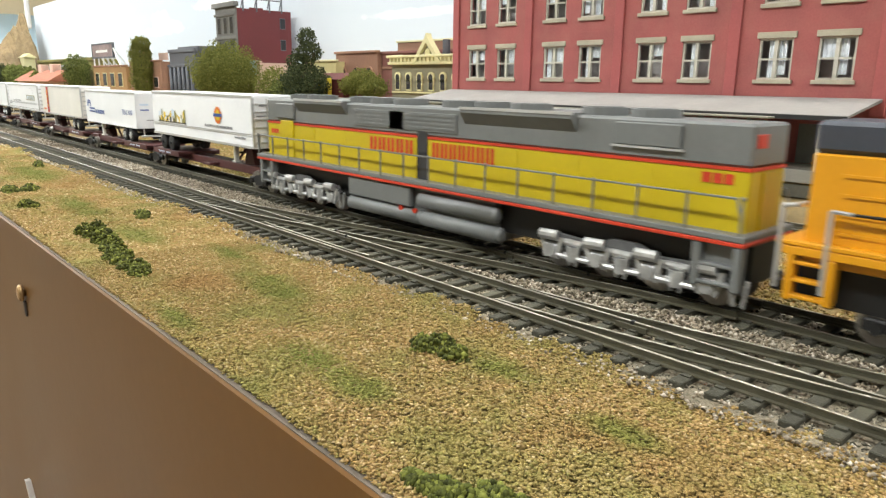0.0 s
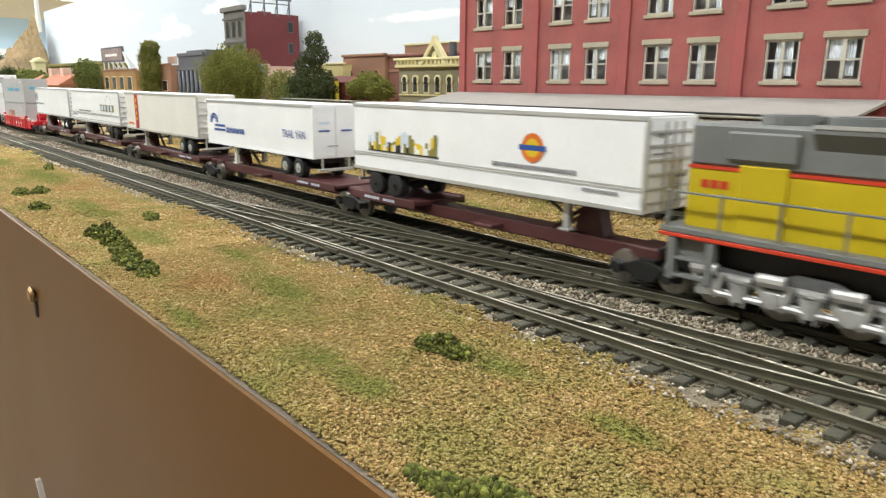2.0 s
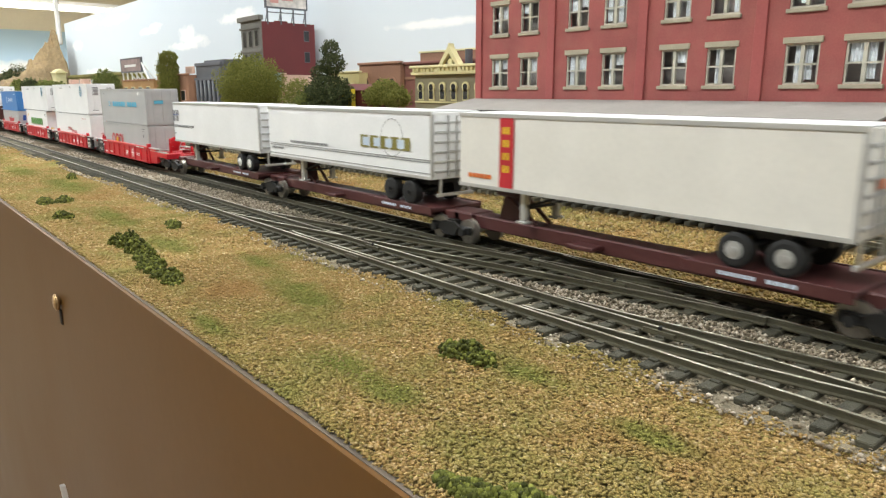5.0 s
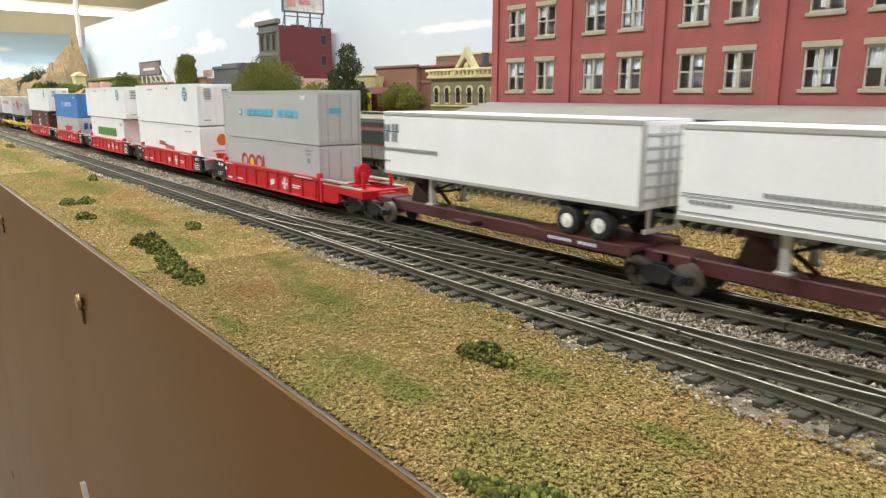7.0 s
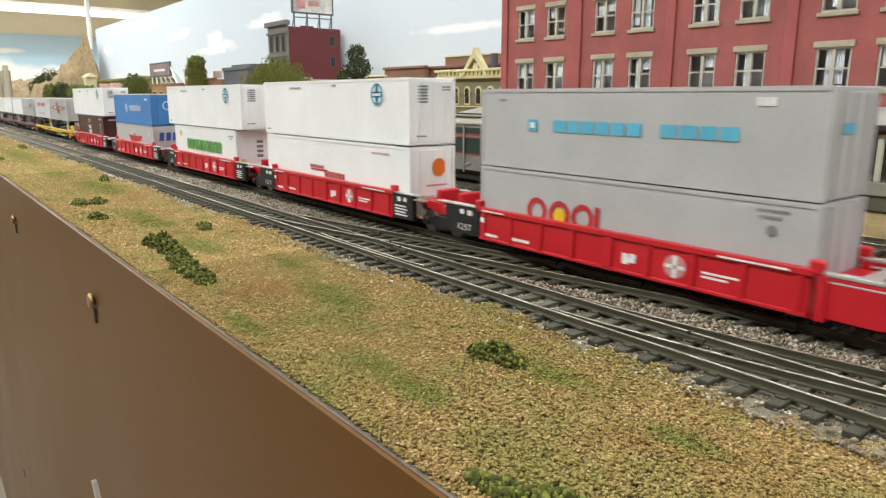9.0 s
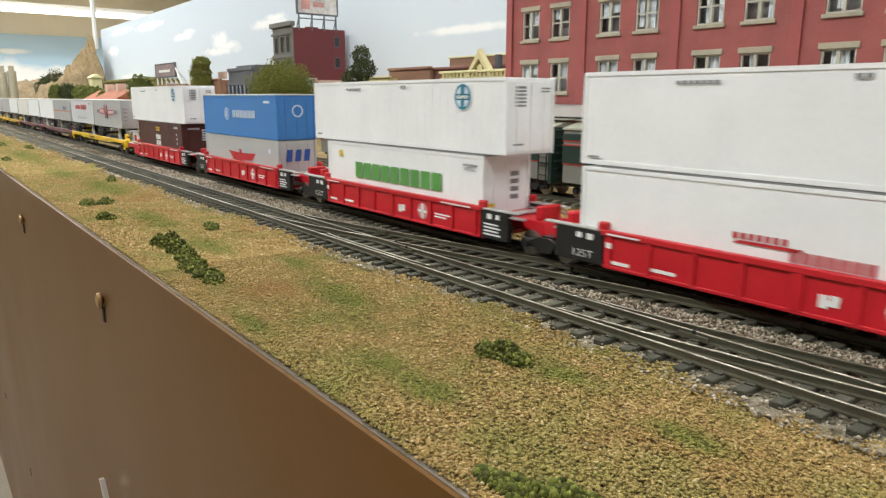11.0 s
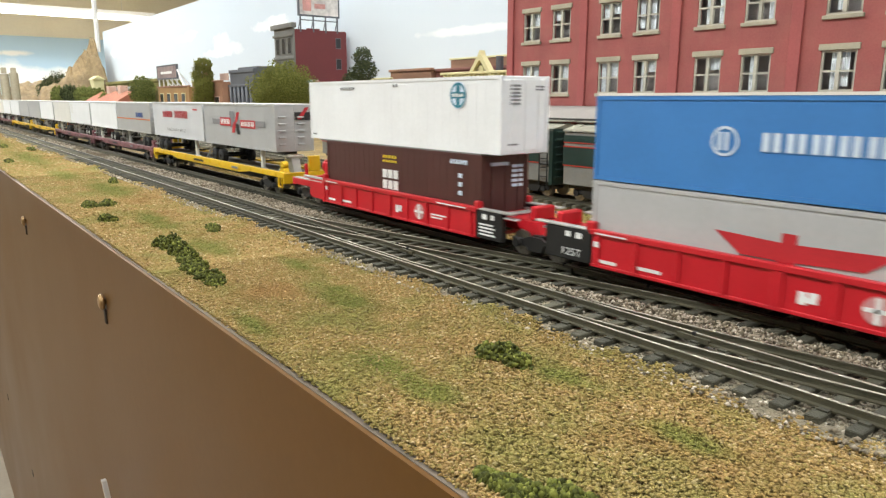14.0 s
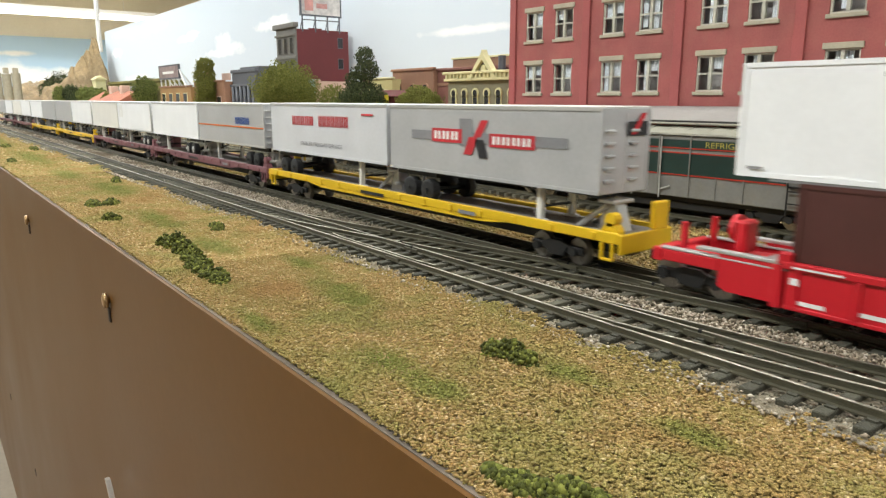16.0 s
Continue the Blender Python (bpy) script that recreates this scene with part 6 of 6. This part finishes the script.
def flat_car(xa, xb, paint, label, hitch=True):
    xc, h = (xa + xb) / 2, (xb - xa) / 2
    e = rolls(thing("flat_car", xc, 0, 0, label, "railway car", "long flat cars with trailers"))
    part("side_sill", Shape().box(-h, h, -15.4, -13.8, 12.8, 16.8, 0.3).prism([(-h * 0.62, 12.9), (h * 0.62, 12.9), (h * 0.5, 11.0), (-h * 0.5, 11.0)], "y", -15.2, -13.9), paint, e)
    part("side_sill", Shape().box(-h, h, 13.8, 15.4, 12.8, 16.8, 0.3).prism([(-h * 0.62, 12.9), (h * 0.62, 12.9), (h * 0.5, 11.0), (-h * 0.5, 11.0)], "y", 13.9, 15.2), paint, e)
    part("deck", Shape().box(-h + 1, h - 1, -13.7, 13.7, 13.5, 15.0), DECK, e)
    part("centre_sill", Shape().box(-h + 4, h - 4, -4, 4, 6.5, 13.4), BLACK, e)
    for x0 in (-h - 1.5, h):
        part("end_sill", Shape().box(x0, x0 + 1.5, -15.4, 15.4, 9, 16.4, 0.3), paint, e)
    for s in (-1, 1):
        part("corner_step", Shape().box(*sorted((s * (h - 2), s * (h - 8))), -15.6, -14.4, 6, 7, 0.2).box(*sorted((s * (h - 2), s * (h - 3))), -15.6, -14.4, 7, 12.6).box(*sorted((s * (h - 7), s * (h - 8))), -15.6, -14.4, 7, 12.6), paint, e)
        simple_truck(e, s * (h - 34), animated=SPIN if paint is YELLOWCAR and xb > -2400 else None, base=20)
        part("bridge_plate", Shape().box(*sorted((s * (h - 1), s * (h + 1.5))), 4, 12.5, 16.5, 27, 0.4), paint, e)
    for i in range(14):
        x = -h + 12 + i * (2 * h - 24) / 13
        part("stake_pocket", Shape().box(x - 1.4, x + 1.4, -16.0, -15.3, 13, 16.0, 0.2), paint, e)
    bars(e, -h * 0.18, -h * 0.02, 12.9, 14.6, -16.05, "black", 1, "name_plate")
    bars(e, h * 0.4, h * 0.48, 12.9, 14.6, -16.05, GREYTEXT, 1, "name_plate")
    for x in ((h - 14), -10):
        part("trailer_hitch", Shape().prism([(x - 6, 15), (x + 6, 15), (x + 2, 26), (x - 2, 26)], "y", -3, 3).rod((x, -5, 25), (x - 14, -5, 15), 1, 6).rod((x, 5, 25), (x - 14, 5, 15), 1, 6).box(x - 4, x + 4, -6, 6, 25.5, 27, 0.3), TRIM, e)
    part("wheel_chock", Shape().rod((h - 6, -13, 15.8), (h - 6, -9, 15.8), 4, 12).rod((h - 6, -13, 21), (h - 6, -9, 21), 2.6, 12), paint, e)
    return e


flat_car(-2667, -2361, YELLOWCAR, "bright yellow long flat car carrying two trailers")
t = trailer(-2513, -2372, 29.5, 62, SILVER, "silver-grey trailer with a red and black emblem", -1, ribbed=False, dark_tyres=True, deck=15.1)
for i in range(5):
    for q in (-12, 2):
        part("front_rib", Shape().box(70.6, 71.9, q, q + 5, 34 + i * 4.6, 35.2 + i * 4.6, 0.3), SILVER, t)
bars(t, -50, 54.5, 45.6, 49.8, SIDE - 0.1, GREYTEXT, 1, "dark_band")
bars(t, -33, -10, 44.8, 51.2, SIDE - 0.16, "red", 1, "red_panel")
bars(t, 9, 37, 44.2, 50.0, SIDE - 0.16, "red", 1, "red_panel")
name_blocks(t, -31, -11.5, 46.2, 50, SIDE - 0.2, "white", 3)
name_blocks(t, 11, 36, 45.4, 48.8, SIDE - 0.2, "white", 4)
bars(t, -12, -3, 44, 56, SIDE - 0.14, GREYTEXT, 1, "emblem")
bars(t, -9, -3, 40, 48, SIDE - 0.18, "red", 1, "emblem", slant=4)
bars(t, -2, 3, 48, 55.5, SIDE - 0.18, "red", 1, "emblem", slant=5)
bars(t, 2, 8, 39, 47, SIDE - 0.18, "black", 1, "emblem", slant=-3)
end_print(t, 70.5, 0, 12, 51, 60, "black")
s = Shape()
s.add([(71.4, 2, 51.5), (71.4, 5, 51.5), (71.4, 11, 59.5), (71.4, 8, 59.5)], [(0, 1, 2, 3)])
part("end_emblem", s, PAINTS["red"], t)
t = trailer(-2663, -2516, 30, 62, PALEGREY, "pale grey trailer with thin red letter blocks", -1, ribbed=False, dark_tyres=True, deck=15.1)
name_blocks(t, -39.5, -9, 48.4, 54, SIDE - 0.12, "red", 5)
name_blocks(t, -3, 34, 48.2, 54.6, SIDE - 0.12, "red", 7)
writing("TRAILER FREIGHT SERVICE", 2.4, GREYTEXT, t, Matrix.Translation((-0.002, (SIDE - 0.12) * K, 0.0358)) @ pose(0, 0, 0, 90), 1.35)
bars(t, 48, 60, 55.5, 56.6, SIDE - 0.12, "red", 1, "fine_print")

flat_x = -2672
FLATS = [("pink", 285), ("pink", 285), ("yellow", 285), ("yellow", 285), ("pink", 285), ("pink", 285)]
rnd = random.Random(8)
for i, (col, ln) in enumerate(FLATS):
    xb, xa = flat_x, flat_x - ln
    flat_car(xa, xb - 2, PINKFLAT if col == "pink" else YELLOWCAR, "faded oxide-red long flat car carrying two trailers" if col == "pink" else "yellow long flat car carrying two trailers far down the train")
    for j in range(2):
        b = xb - 4 - j * 142
        pt = (SILVER, WHITE, WHITE, WARMWHITE, WHITE, SILVER)[(i * 2 + j) % 6]
        t = trailer(b - 139, b, 30, 61.5, pt, {SILVER: "silver-grey trailer", WHITE: "white trailer", WARMWHITE: "pale cream trailer"}[pt] + " on a long flat car", 1, ribbed=(j == 0), deck=15.1, dark_tyres=(i + j) % 2 == 0)
        if i == 0 and j == 0:
            bars(t, -69, 69, 43.4, 44.4, SIDE - 0.1, "orange", 1, "orange_line")
            name_blocks(t, 16, 44, 46, 51, SIDE - 0.12, "blue", 6)
        if i == 1 and j == 0:
            bars(t, -62, -45, 44, 57, SIDE - 0.1, "white", 1, "white_panel")
    flat_x -= ln + 3

# ---- locomotives ----
LGREY = mat("loco_grey_paint", (0.165, 0.17, 0.165), 0.42, var=0.08, scale=60, grain=600)
LYELLOW = mat("loco_yellow_paint", (0.52, 0.395, 0.007), 0.35, var=0.05, scale=60, grain=600)
LRED = mat("loco_red_line", (0.55, 0.042, 0.014), 0.4)
LSILVER = mat("silver_truck_paint", (0.48, 0.48, 0.47), 0.38, metal=0.5, var=0.2, scale=150, grain=900)
# truck silver darkened: shade between the frame parts, painted in
TRUCKSHADE = mat("shaded_truck_recess", (0.10, 0.10, 0.10), 0.5, var=0.3, scale=150)
LORANGE = mat("orange_loco_paint", (0.70, 0.31, 0.008), 0.38, var=0.05, scale=60, grain=600)
LNAVY = mat("dark_loco_roof", (0.045, 0.05, 0.065), 0.45, var=0.12, scale=60)


def big_loco():
    xa, xb = -375.0, -90.0
    xc, h = (xa + xb) / 2, (xb - xa) / 2
    e = rolls(thing("diesel_booster_locomotive", xc, 0, 0, "yellow and grey diesel booster locomotive with red lettering", "locomotive"))
    part("lower_hood", Shape().box(-h, h, -13, 13, 20, 41.6, 0.5), LYELLOW, e)
    part("upper_hood", Shape().box(-h, h, -13.05, 13.05, 42.4, 55, 0.9), LGREY, e)
    part("red_line", Shape().box(-h - 0.1, h + 0.1, -13.25, 13.25, 41.5, 42.5), LRED, e)
    # no opening here: the doorway's inner shade is a near-black plate
    part("notch", Shape().box(-5.6, 1.2, -13.3, -12.2, 21, 46.5), WINDARK, e, "dark plate on the hood in place of a shaded doorway recess")
    part("notch_trim", Shape().box(-7.0, -5.6, -13.7, -12.5, 21, 41.5), LYELLOW, e)
    part("walkway", Shape().box(-h - 5, h + 2.5, -16.3, 16.3, 21.75, 23.7, 0.3), LGREY, e)
    part("sill_stripe", Shape().box(-h - 5.2, h + 2.7, -16.5, 16.5, 20.5, 21.7, 0.2), LRED, e)
    part("frame", Shape().box(-h - 4, h + 2, -9, 9, 8, 20.4), BLACK, e)
    for x0_, x1_, d in ((-h + 36, -h + 82, 1), (h - 118, h - 62, 1)):
        part("flared_radiator", Shape().prism([(-13, 49.0), (-16.8, 53.6), (-16.8, 55.6), (16.8, 55.6), (16.8, 53.6), (13, 49.0)], "x", x0_, x1_), LGREY, e)
        for y0 in (-17.1, 16.3):
            part("radiator_rim", Shape().box(x0_ - 0.4, x1_ + 0.4, y0, y0 + 0.8, 54.9, 55.9), TRIM, e)
    for x0_, x1_ in ((-h + 88, -h + 128), (-26, 20)):
        part("grille", Shape().box(x0_, x1_, -13.6, -12.9, 44.5, 52.5, 0.2), LGREY, e)
        for i in range(4):
            part("slat", Shape().box(x0_ + 1, x1_ - 1, -13.9, -13.5, 45.6 + 1.8 * i, 46.4 + 1.8 * i), LGREY, e)
    part("hatch", Shape().box(h - 46, h - 22, -14.2, -13.0, 46.5, 53.6, 0.3), LGREY, e)
    part("hatch_rim", Shape().box(h - 47, h - 21, -14.4, -13.0, 45.6, 46.3), TRIM, e)
    part("end_box", Shape().box(-h + 12, -h + 32, -14.6, -13, 44.6, 53, 0.6), LGREY, e)
    part("end_box", Shape().box(-h + 16, -h + 30, -13.9, -12.8, 22, 43.6, 0.4), LYELLOW, e)
    for i, x in enumerate((-118, -100, -60, -42, -24, 10, 30, 50, 84, 104)):
        part("roof_fan", Shape().rod((x, 0, 54.8), (x, 0, 57.6), 8.2, 20).rod((x, 0, 57.6), (x, 0, 57.9), 6.5, 18), LGREY, e, smooth=False)
    for i in range(9):
        x = -h + 22 + i * 29
        part("hood_seam", Shape().box(x - 0.15, x + 0.15, -13.18, -12.9, 20.5, 41), LYELLOW, e)
    hr = Shape()
    posts = [-h - 3 + i * (2 * h + 4) / 17 for i in range(18)]
    for x in posts:
        part("stanchion", Shape().rod((x, -16.0, 22), (x, -16.0, 34.4), 0.45, 6).lump(x, -16.0, 34.4, 0.9, 0.9, 0.9, 1, 0, 1), LGREY, e)
    part("handrail", hr.bent([(posts[0], -16, 22.5), (posts[0] + 2, -16, 34.4), (posts[-1] - 2, -16, 34.4), (posts[-1], -16, 29)], 0.4), LGREY, e)
    part("handrail", Shape().bent([(posts[0], 16, 22.5), (posts[0] + 2, 16, 34.4), (posts[-1] - 2, 16, 34.4), (posts[-1], 16, 29)], 0.4), LGREY, e)
    name_blocks(e, -40.8, -7.2, 33.6, 40.2, -13.3, LRED, 5)
    name_blocks(e, 4.6, 42.6, 33.8, 40.3, -13.3, LRED, 7)
    bars(e, 128, 138.5, 37.4, 40.4, -13.3, LRED, 3, "number_bars", 0.2)
    bars(e, -138, -129, 36.0, 38.4, -13.3, LRED, 3, "number_bars", 0.2)
    part("end_door", Shape().box(h, h + 0.5, -4, 4, 21, 41, 0.2), LYELLOW, e)
    part("number_board", Shape().box(h, h + 0.6, -11, -4, 48, 52, 0.2), LRED, e)
    for s in (-1, 1):
        part("steps", Shape().box(*sorted((s * (h - 12), s * (h + 1))), -16, -12.5, 13.5, 14.5, 0.2).box(*sorted((s * (h - 12), s * (h + 1))), -16, -12.5, 8, 9, 0.2).box(*sorted((s * (h - 13), s * (h - 10.4))), -16.2, -12.5, 7, 20.4, 0.3).box(*sorted((s * (h - 0.4), s * (h + 2.2))), -16.2, -12.5, 7, 20.4, 0.3).box(*sorted((s * (h - 12), s * (h + 1))), -13.2, -12.4, 14.5, 20.4), LGREY, e)
        part("coupler", Shape().box(*sorted((s * (h + 5), s * (h + 17))), -1.6, 1.6, 7, 10.5, 0.4).bent([(s * (h + 8), -6, 14), (s * (h + 14), -6, 11), (s * (h + 15), -5, 8)], 0.7), BLACK, e)
    part("fuel_tank", Shape().prism([(-12, 20.4), (-12, 5.5), (-10, 3.6), (10, 3.6), (12, 5.5), (12, 20.4)], "x", -54, 44), LGREY, e)
    part("tank_cover", Shape().box(-54, -6, -15.4, -12.2, 11, 20.2, 0.6), LGREY, e)
    for x0_, x1_, z in ((-54, 0, 7.2), (2, 48, 7.2), (0, 46, 15.2)):
        part("air_tank", Shape().rod((x0_, -13.2, z), (x1_, -13.2, z), 3.3, 14).rod((x1_, -13.2, z), (x1_ + 1.4, -13.2, z), 3.3, 14, 1.8), LGREY, e, smooth=True)
    part("filler", Shape().rod((-12, -15.8, 10), (-12, -14.8, 10), 1.3, 10).rod((-2, -15.8, 10), (-2, -14.8, 10), 1.3, 10), LRED, e)
    for x in (-h + 41, h - 38):
        # backing plate in the darkened colour; the silver parts stand in front
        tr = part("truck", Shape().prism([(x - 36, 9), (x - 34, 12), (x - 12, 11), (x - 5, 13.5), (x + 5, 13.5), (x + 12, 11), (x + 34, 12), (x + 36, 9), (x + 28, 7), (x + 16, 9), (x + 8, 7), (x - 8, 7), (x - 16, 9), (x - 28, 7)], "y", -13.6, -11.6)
                  .prism([(x - 36, 9), (x - 34, 12), (x - 12, 11), (x - 5, 13.5), (x + 5, 13.5), (x + 12, 11), (x + 34, 12), (x + 36, 9), (x + 28, 7), (x + 16, 9), (x + 8, 7), (x - 8, 7), (x - 16, 9), (x - 28, 7)], "y", 11.6, 13.6), TRUCKSHADE, e, "four-axle truck side, its silver paint darkened for recess shade")
        for q in (-1, 1):
            part("side_beam", Shape().box(x - 35, x + 35, *sorted((q * 13.4, q * 12.0)), 7.6, 10.4, 0.5).box(x - 26, x + 26, *sorted((q * 13.2, q * 12.4)), 4.2, 6.0, 0.4), LSILVER, tr)
        for k in range(4):
            wx = x - 30 + 20 * k
            w = new("wheel_set", WHEELS[6.0])
            w.parent, w.matrix_basis = tr, pose(wx * K, 0, 6.0 * K)
            SPIN.append((w, wx, 0, 6.0))
            for q in (-1, 1):
                part("axle_box", Shape().box(wx - 3.2, wx + 3.2, *sorted((q * 14.6, q * 11.8)), 3.8, 8.6, 0.8).rod((wx, q * 15.2, 6.2), (wx, q * 14.4, 6.2), 2.2, 12), LSILVER, tr)
            if k < 3:
                part("spring", Shape().rod((wx + 10, -14.2, 4.0), (wx + 10, -14.2, 8.6), 2.2, 10).rod((wx + 6.3, -14.3, 9.8), (wx + 13.7, -14.3, 9.8), 1.1, 8).rod((wx + 3, -14.6, 5.0), (wx + 17, -14.6, 5.0), 0.8, 6), LSILVER, tr)
            part("brake_cylinder", Shape().rod((wx - 5, -14.4, 11), (wx + 3, -14.4, 11.2), 1.7, 10), LSILVER, tr)
            part("pedestal", Shape().prism([(wx - 5.5, 10.6), (wx - 3.4, 10.6), (wx - 1.6, 3.6), (wx - 3.2, 3.6)], "y", -14.5, -13.4).prism([(wx + 3.4, 10.6), (wx + 5.5, 10.6), (wx + 3.2, 3.6), (wx + 1.6, 3.6)], "y", -14.5, -13.4), LSILVER, tr)
            part("brake_hanger", Shape().rod((wx + 7.4, -14.6, 9.8), (wx + 8.6, -14.6, 2.6), 0.6, 6).rod((wx + 12.4, -14.6, 9.8), (wx + 11.4, -14.6, 2.6), 0.6, 6), LSILVER, tr)
    for ob in e.children:
        if ob.name.split(".")[0] == "truck":
            for q in [ob, *ob.children]:
                if not q.name.startswith("wheel_set"):
                    for v in q.data.vertices:
                        v.co.z *= 1.12
    # the hood is narrower than the walkway
    for ob in e.children:
        if ob.name.split(".")[0] in ("lower_hood", "upper_hood", "red_line", "notch", "notch_trim", "grille", "slat", "hatch", "hatch_rim", "end_box", "hood_seam", "name_block", "number_bars", "end_door", "number_board", "flared_radiator", "radiator_rim"):
            for v in ob.data.vertices:
                v.co.y *= 0.85
    return e


def lead_loco():
    xa, xb = -73.0, 167.0
    xc, h = (xa + xb) / 2, (xb - xa) / 2
    e = rolls(thing("diesel_locomotive", xc, 0, 0, "orange-yellow diesel locomotive with a dark roof", "locomotive"))
    part("hood", Shape().box(-h, h - 50, -13.4, 13.4, 19, 48.6, 0.5), LORANGE, e)
    part("cab", Shape().box(h - 49.8, h - 20, -15.5, 15.5, 19, 50, 0.8), LORANGE, e)
    part("nose", Shape().box(h - 19.8, h, -11, 11, 19, 38, 1), LORANGE, e)
    part("roof", Shape().box(-h - 0.3, h - 50, -13.8, 13.8, 48.7, 57, 1.2), LNAVY, e)
    part("cab_roof", Shape().prism([(-16, 50.1), (-13, 55), (13, 55), (16, 50.1)], "x", h - 50, h - 19), LNAVY, e)
    for i in range(4):
        part("hood_louver", Shape().box(-h + 8, -h + 60, -13.8, -13.3, 28 + 5 * i, 28.8 + 5 * i), LORANGE, e)
    part("walkway", Shape().box(-h - 6, h + 8, -16.2, 16.2, 24.0, 25.4, 0.3), LORANGE, e)
    part("side_sill", Shape().box(-h - 4, h + 8, -16.2, -15, 21.6, 23.9, 0.2).box(-h - 4, h + 8, 15, 16.2, 21.6, 23.9, 0.2), LORANGE, e)
    part("frame", Shape().box(-h - 4, h + 5, -10, 10, 8, 23.8), BLACK, e)
    part("steps", Shape().box(-h - 1.5, -h + 9, -16, -12.5, 19.0, 20.0, 0.2).box(-h - 1.5, -h + 9, -16, -12.5, 14.2, 15.2, 0.2).box(-h - 1.5, -h + 9, -16, -12.5, 9.6, 10.6, 0.2).box(-h - 2.6, -h - 0.6, -16.3, -12.5, 9.0, 23.9, 0.3).box(-h + 7.6, -h + 9.6, -16.3, -12.5, 9.0, 21.5, 0.3), LORANGE, e)
    for x in (-h - 5, -h + 7, -h + 40, -h + 75, -h + 110):
        part("stanchion", Shape().rod((x, -16, 22.5 if x > -h + 10 else 12), (x, -16, 34.4), 0.7, 6), TRIM if x < -h + 10 else BLACK, e)
    part("handrail", Shape().bent([(-h - 5, -16, 34.4), (-h - 2, -15, 34.8), (-h - 1, -8, 34.8)], 0.7).rod((-h + 7, -16, 34.4), (-h + 12, -16, 34.2), 0.6, 6), TRIM, e)
    part("handrail", Shape().rod((-h + 12, -16, 34.2), (h - 50, -16, 34.0), 0.45, 6), BLACK, e)
    part("fuel_tank", Shape().prism([(-13, 21), (-13, 6), (-10, 3.6), (10, 3.6), (13, 6), (13, 21)], "x", -30, 36), BLACK, e)
    for x in (-h + 42, h - 42):
        simple_truck(e, x, wheels=3, base=44, r=6.0)
    return e


big_loco()
lead_loco()


def motions():
    for ob in MOVING:
        x, y, z = ob.matrix_basis.translation
        walk(ob, [(t, Matrix.Translation((x + s, y, z))) for t, s in SPEED_ROWS])
    times = [i / FPS for i in range(16 * FPS + 1)]
    gone = np.interp(times, [t for t, _ in SPEED_ROWS], [s for _, s in SPEED_ROWS])
    for w, x, y, r in SPIN:
        walk(w, [(t, pose(x * K, y * K, r * K, 0, math.degrees(s / (r * K)), 0)) for t, s in zip(times, gone)])


motions()
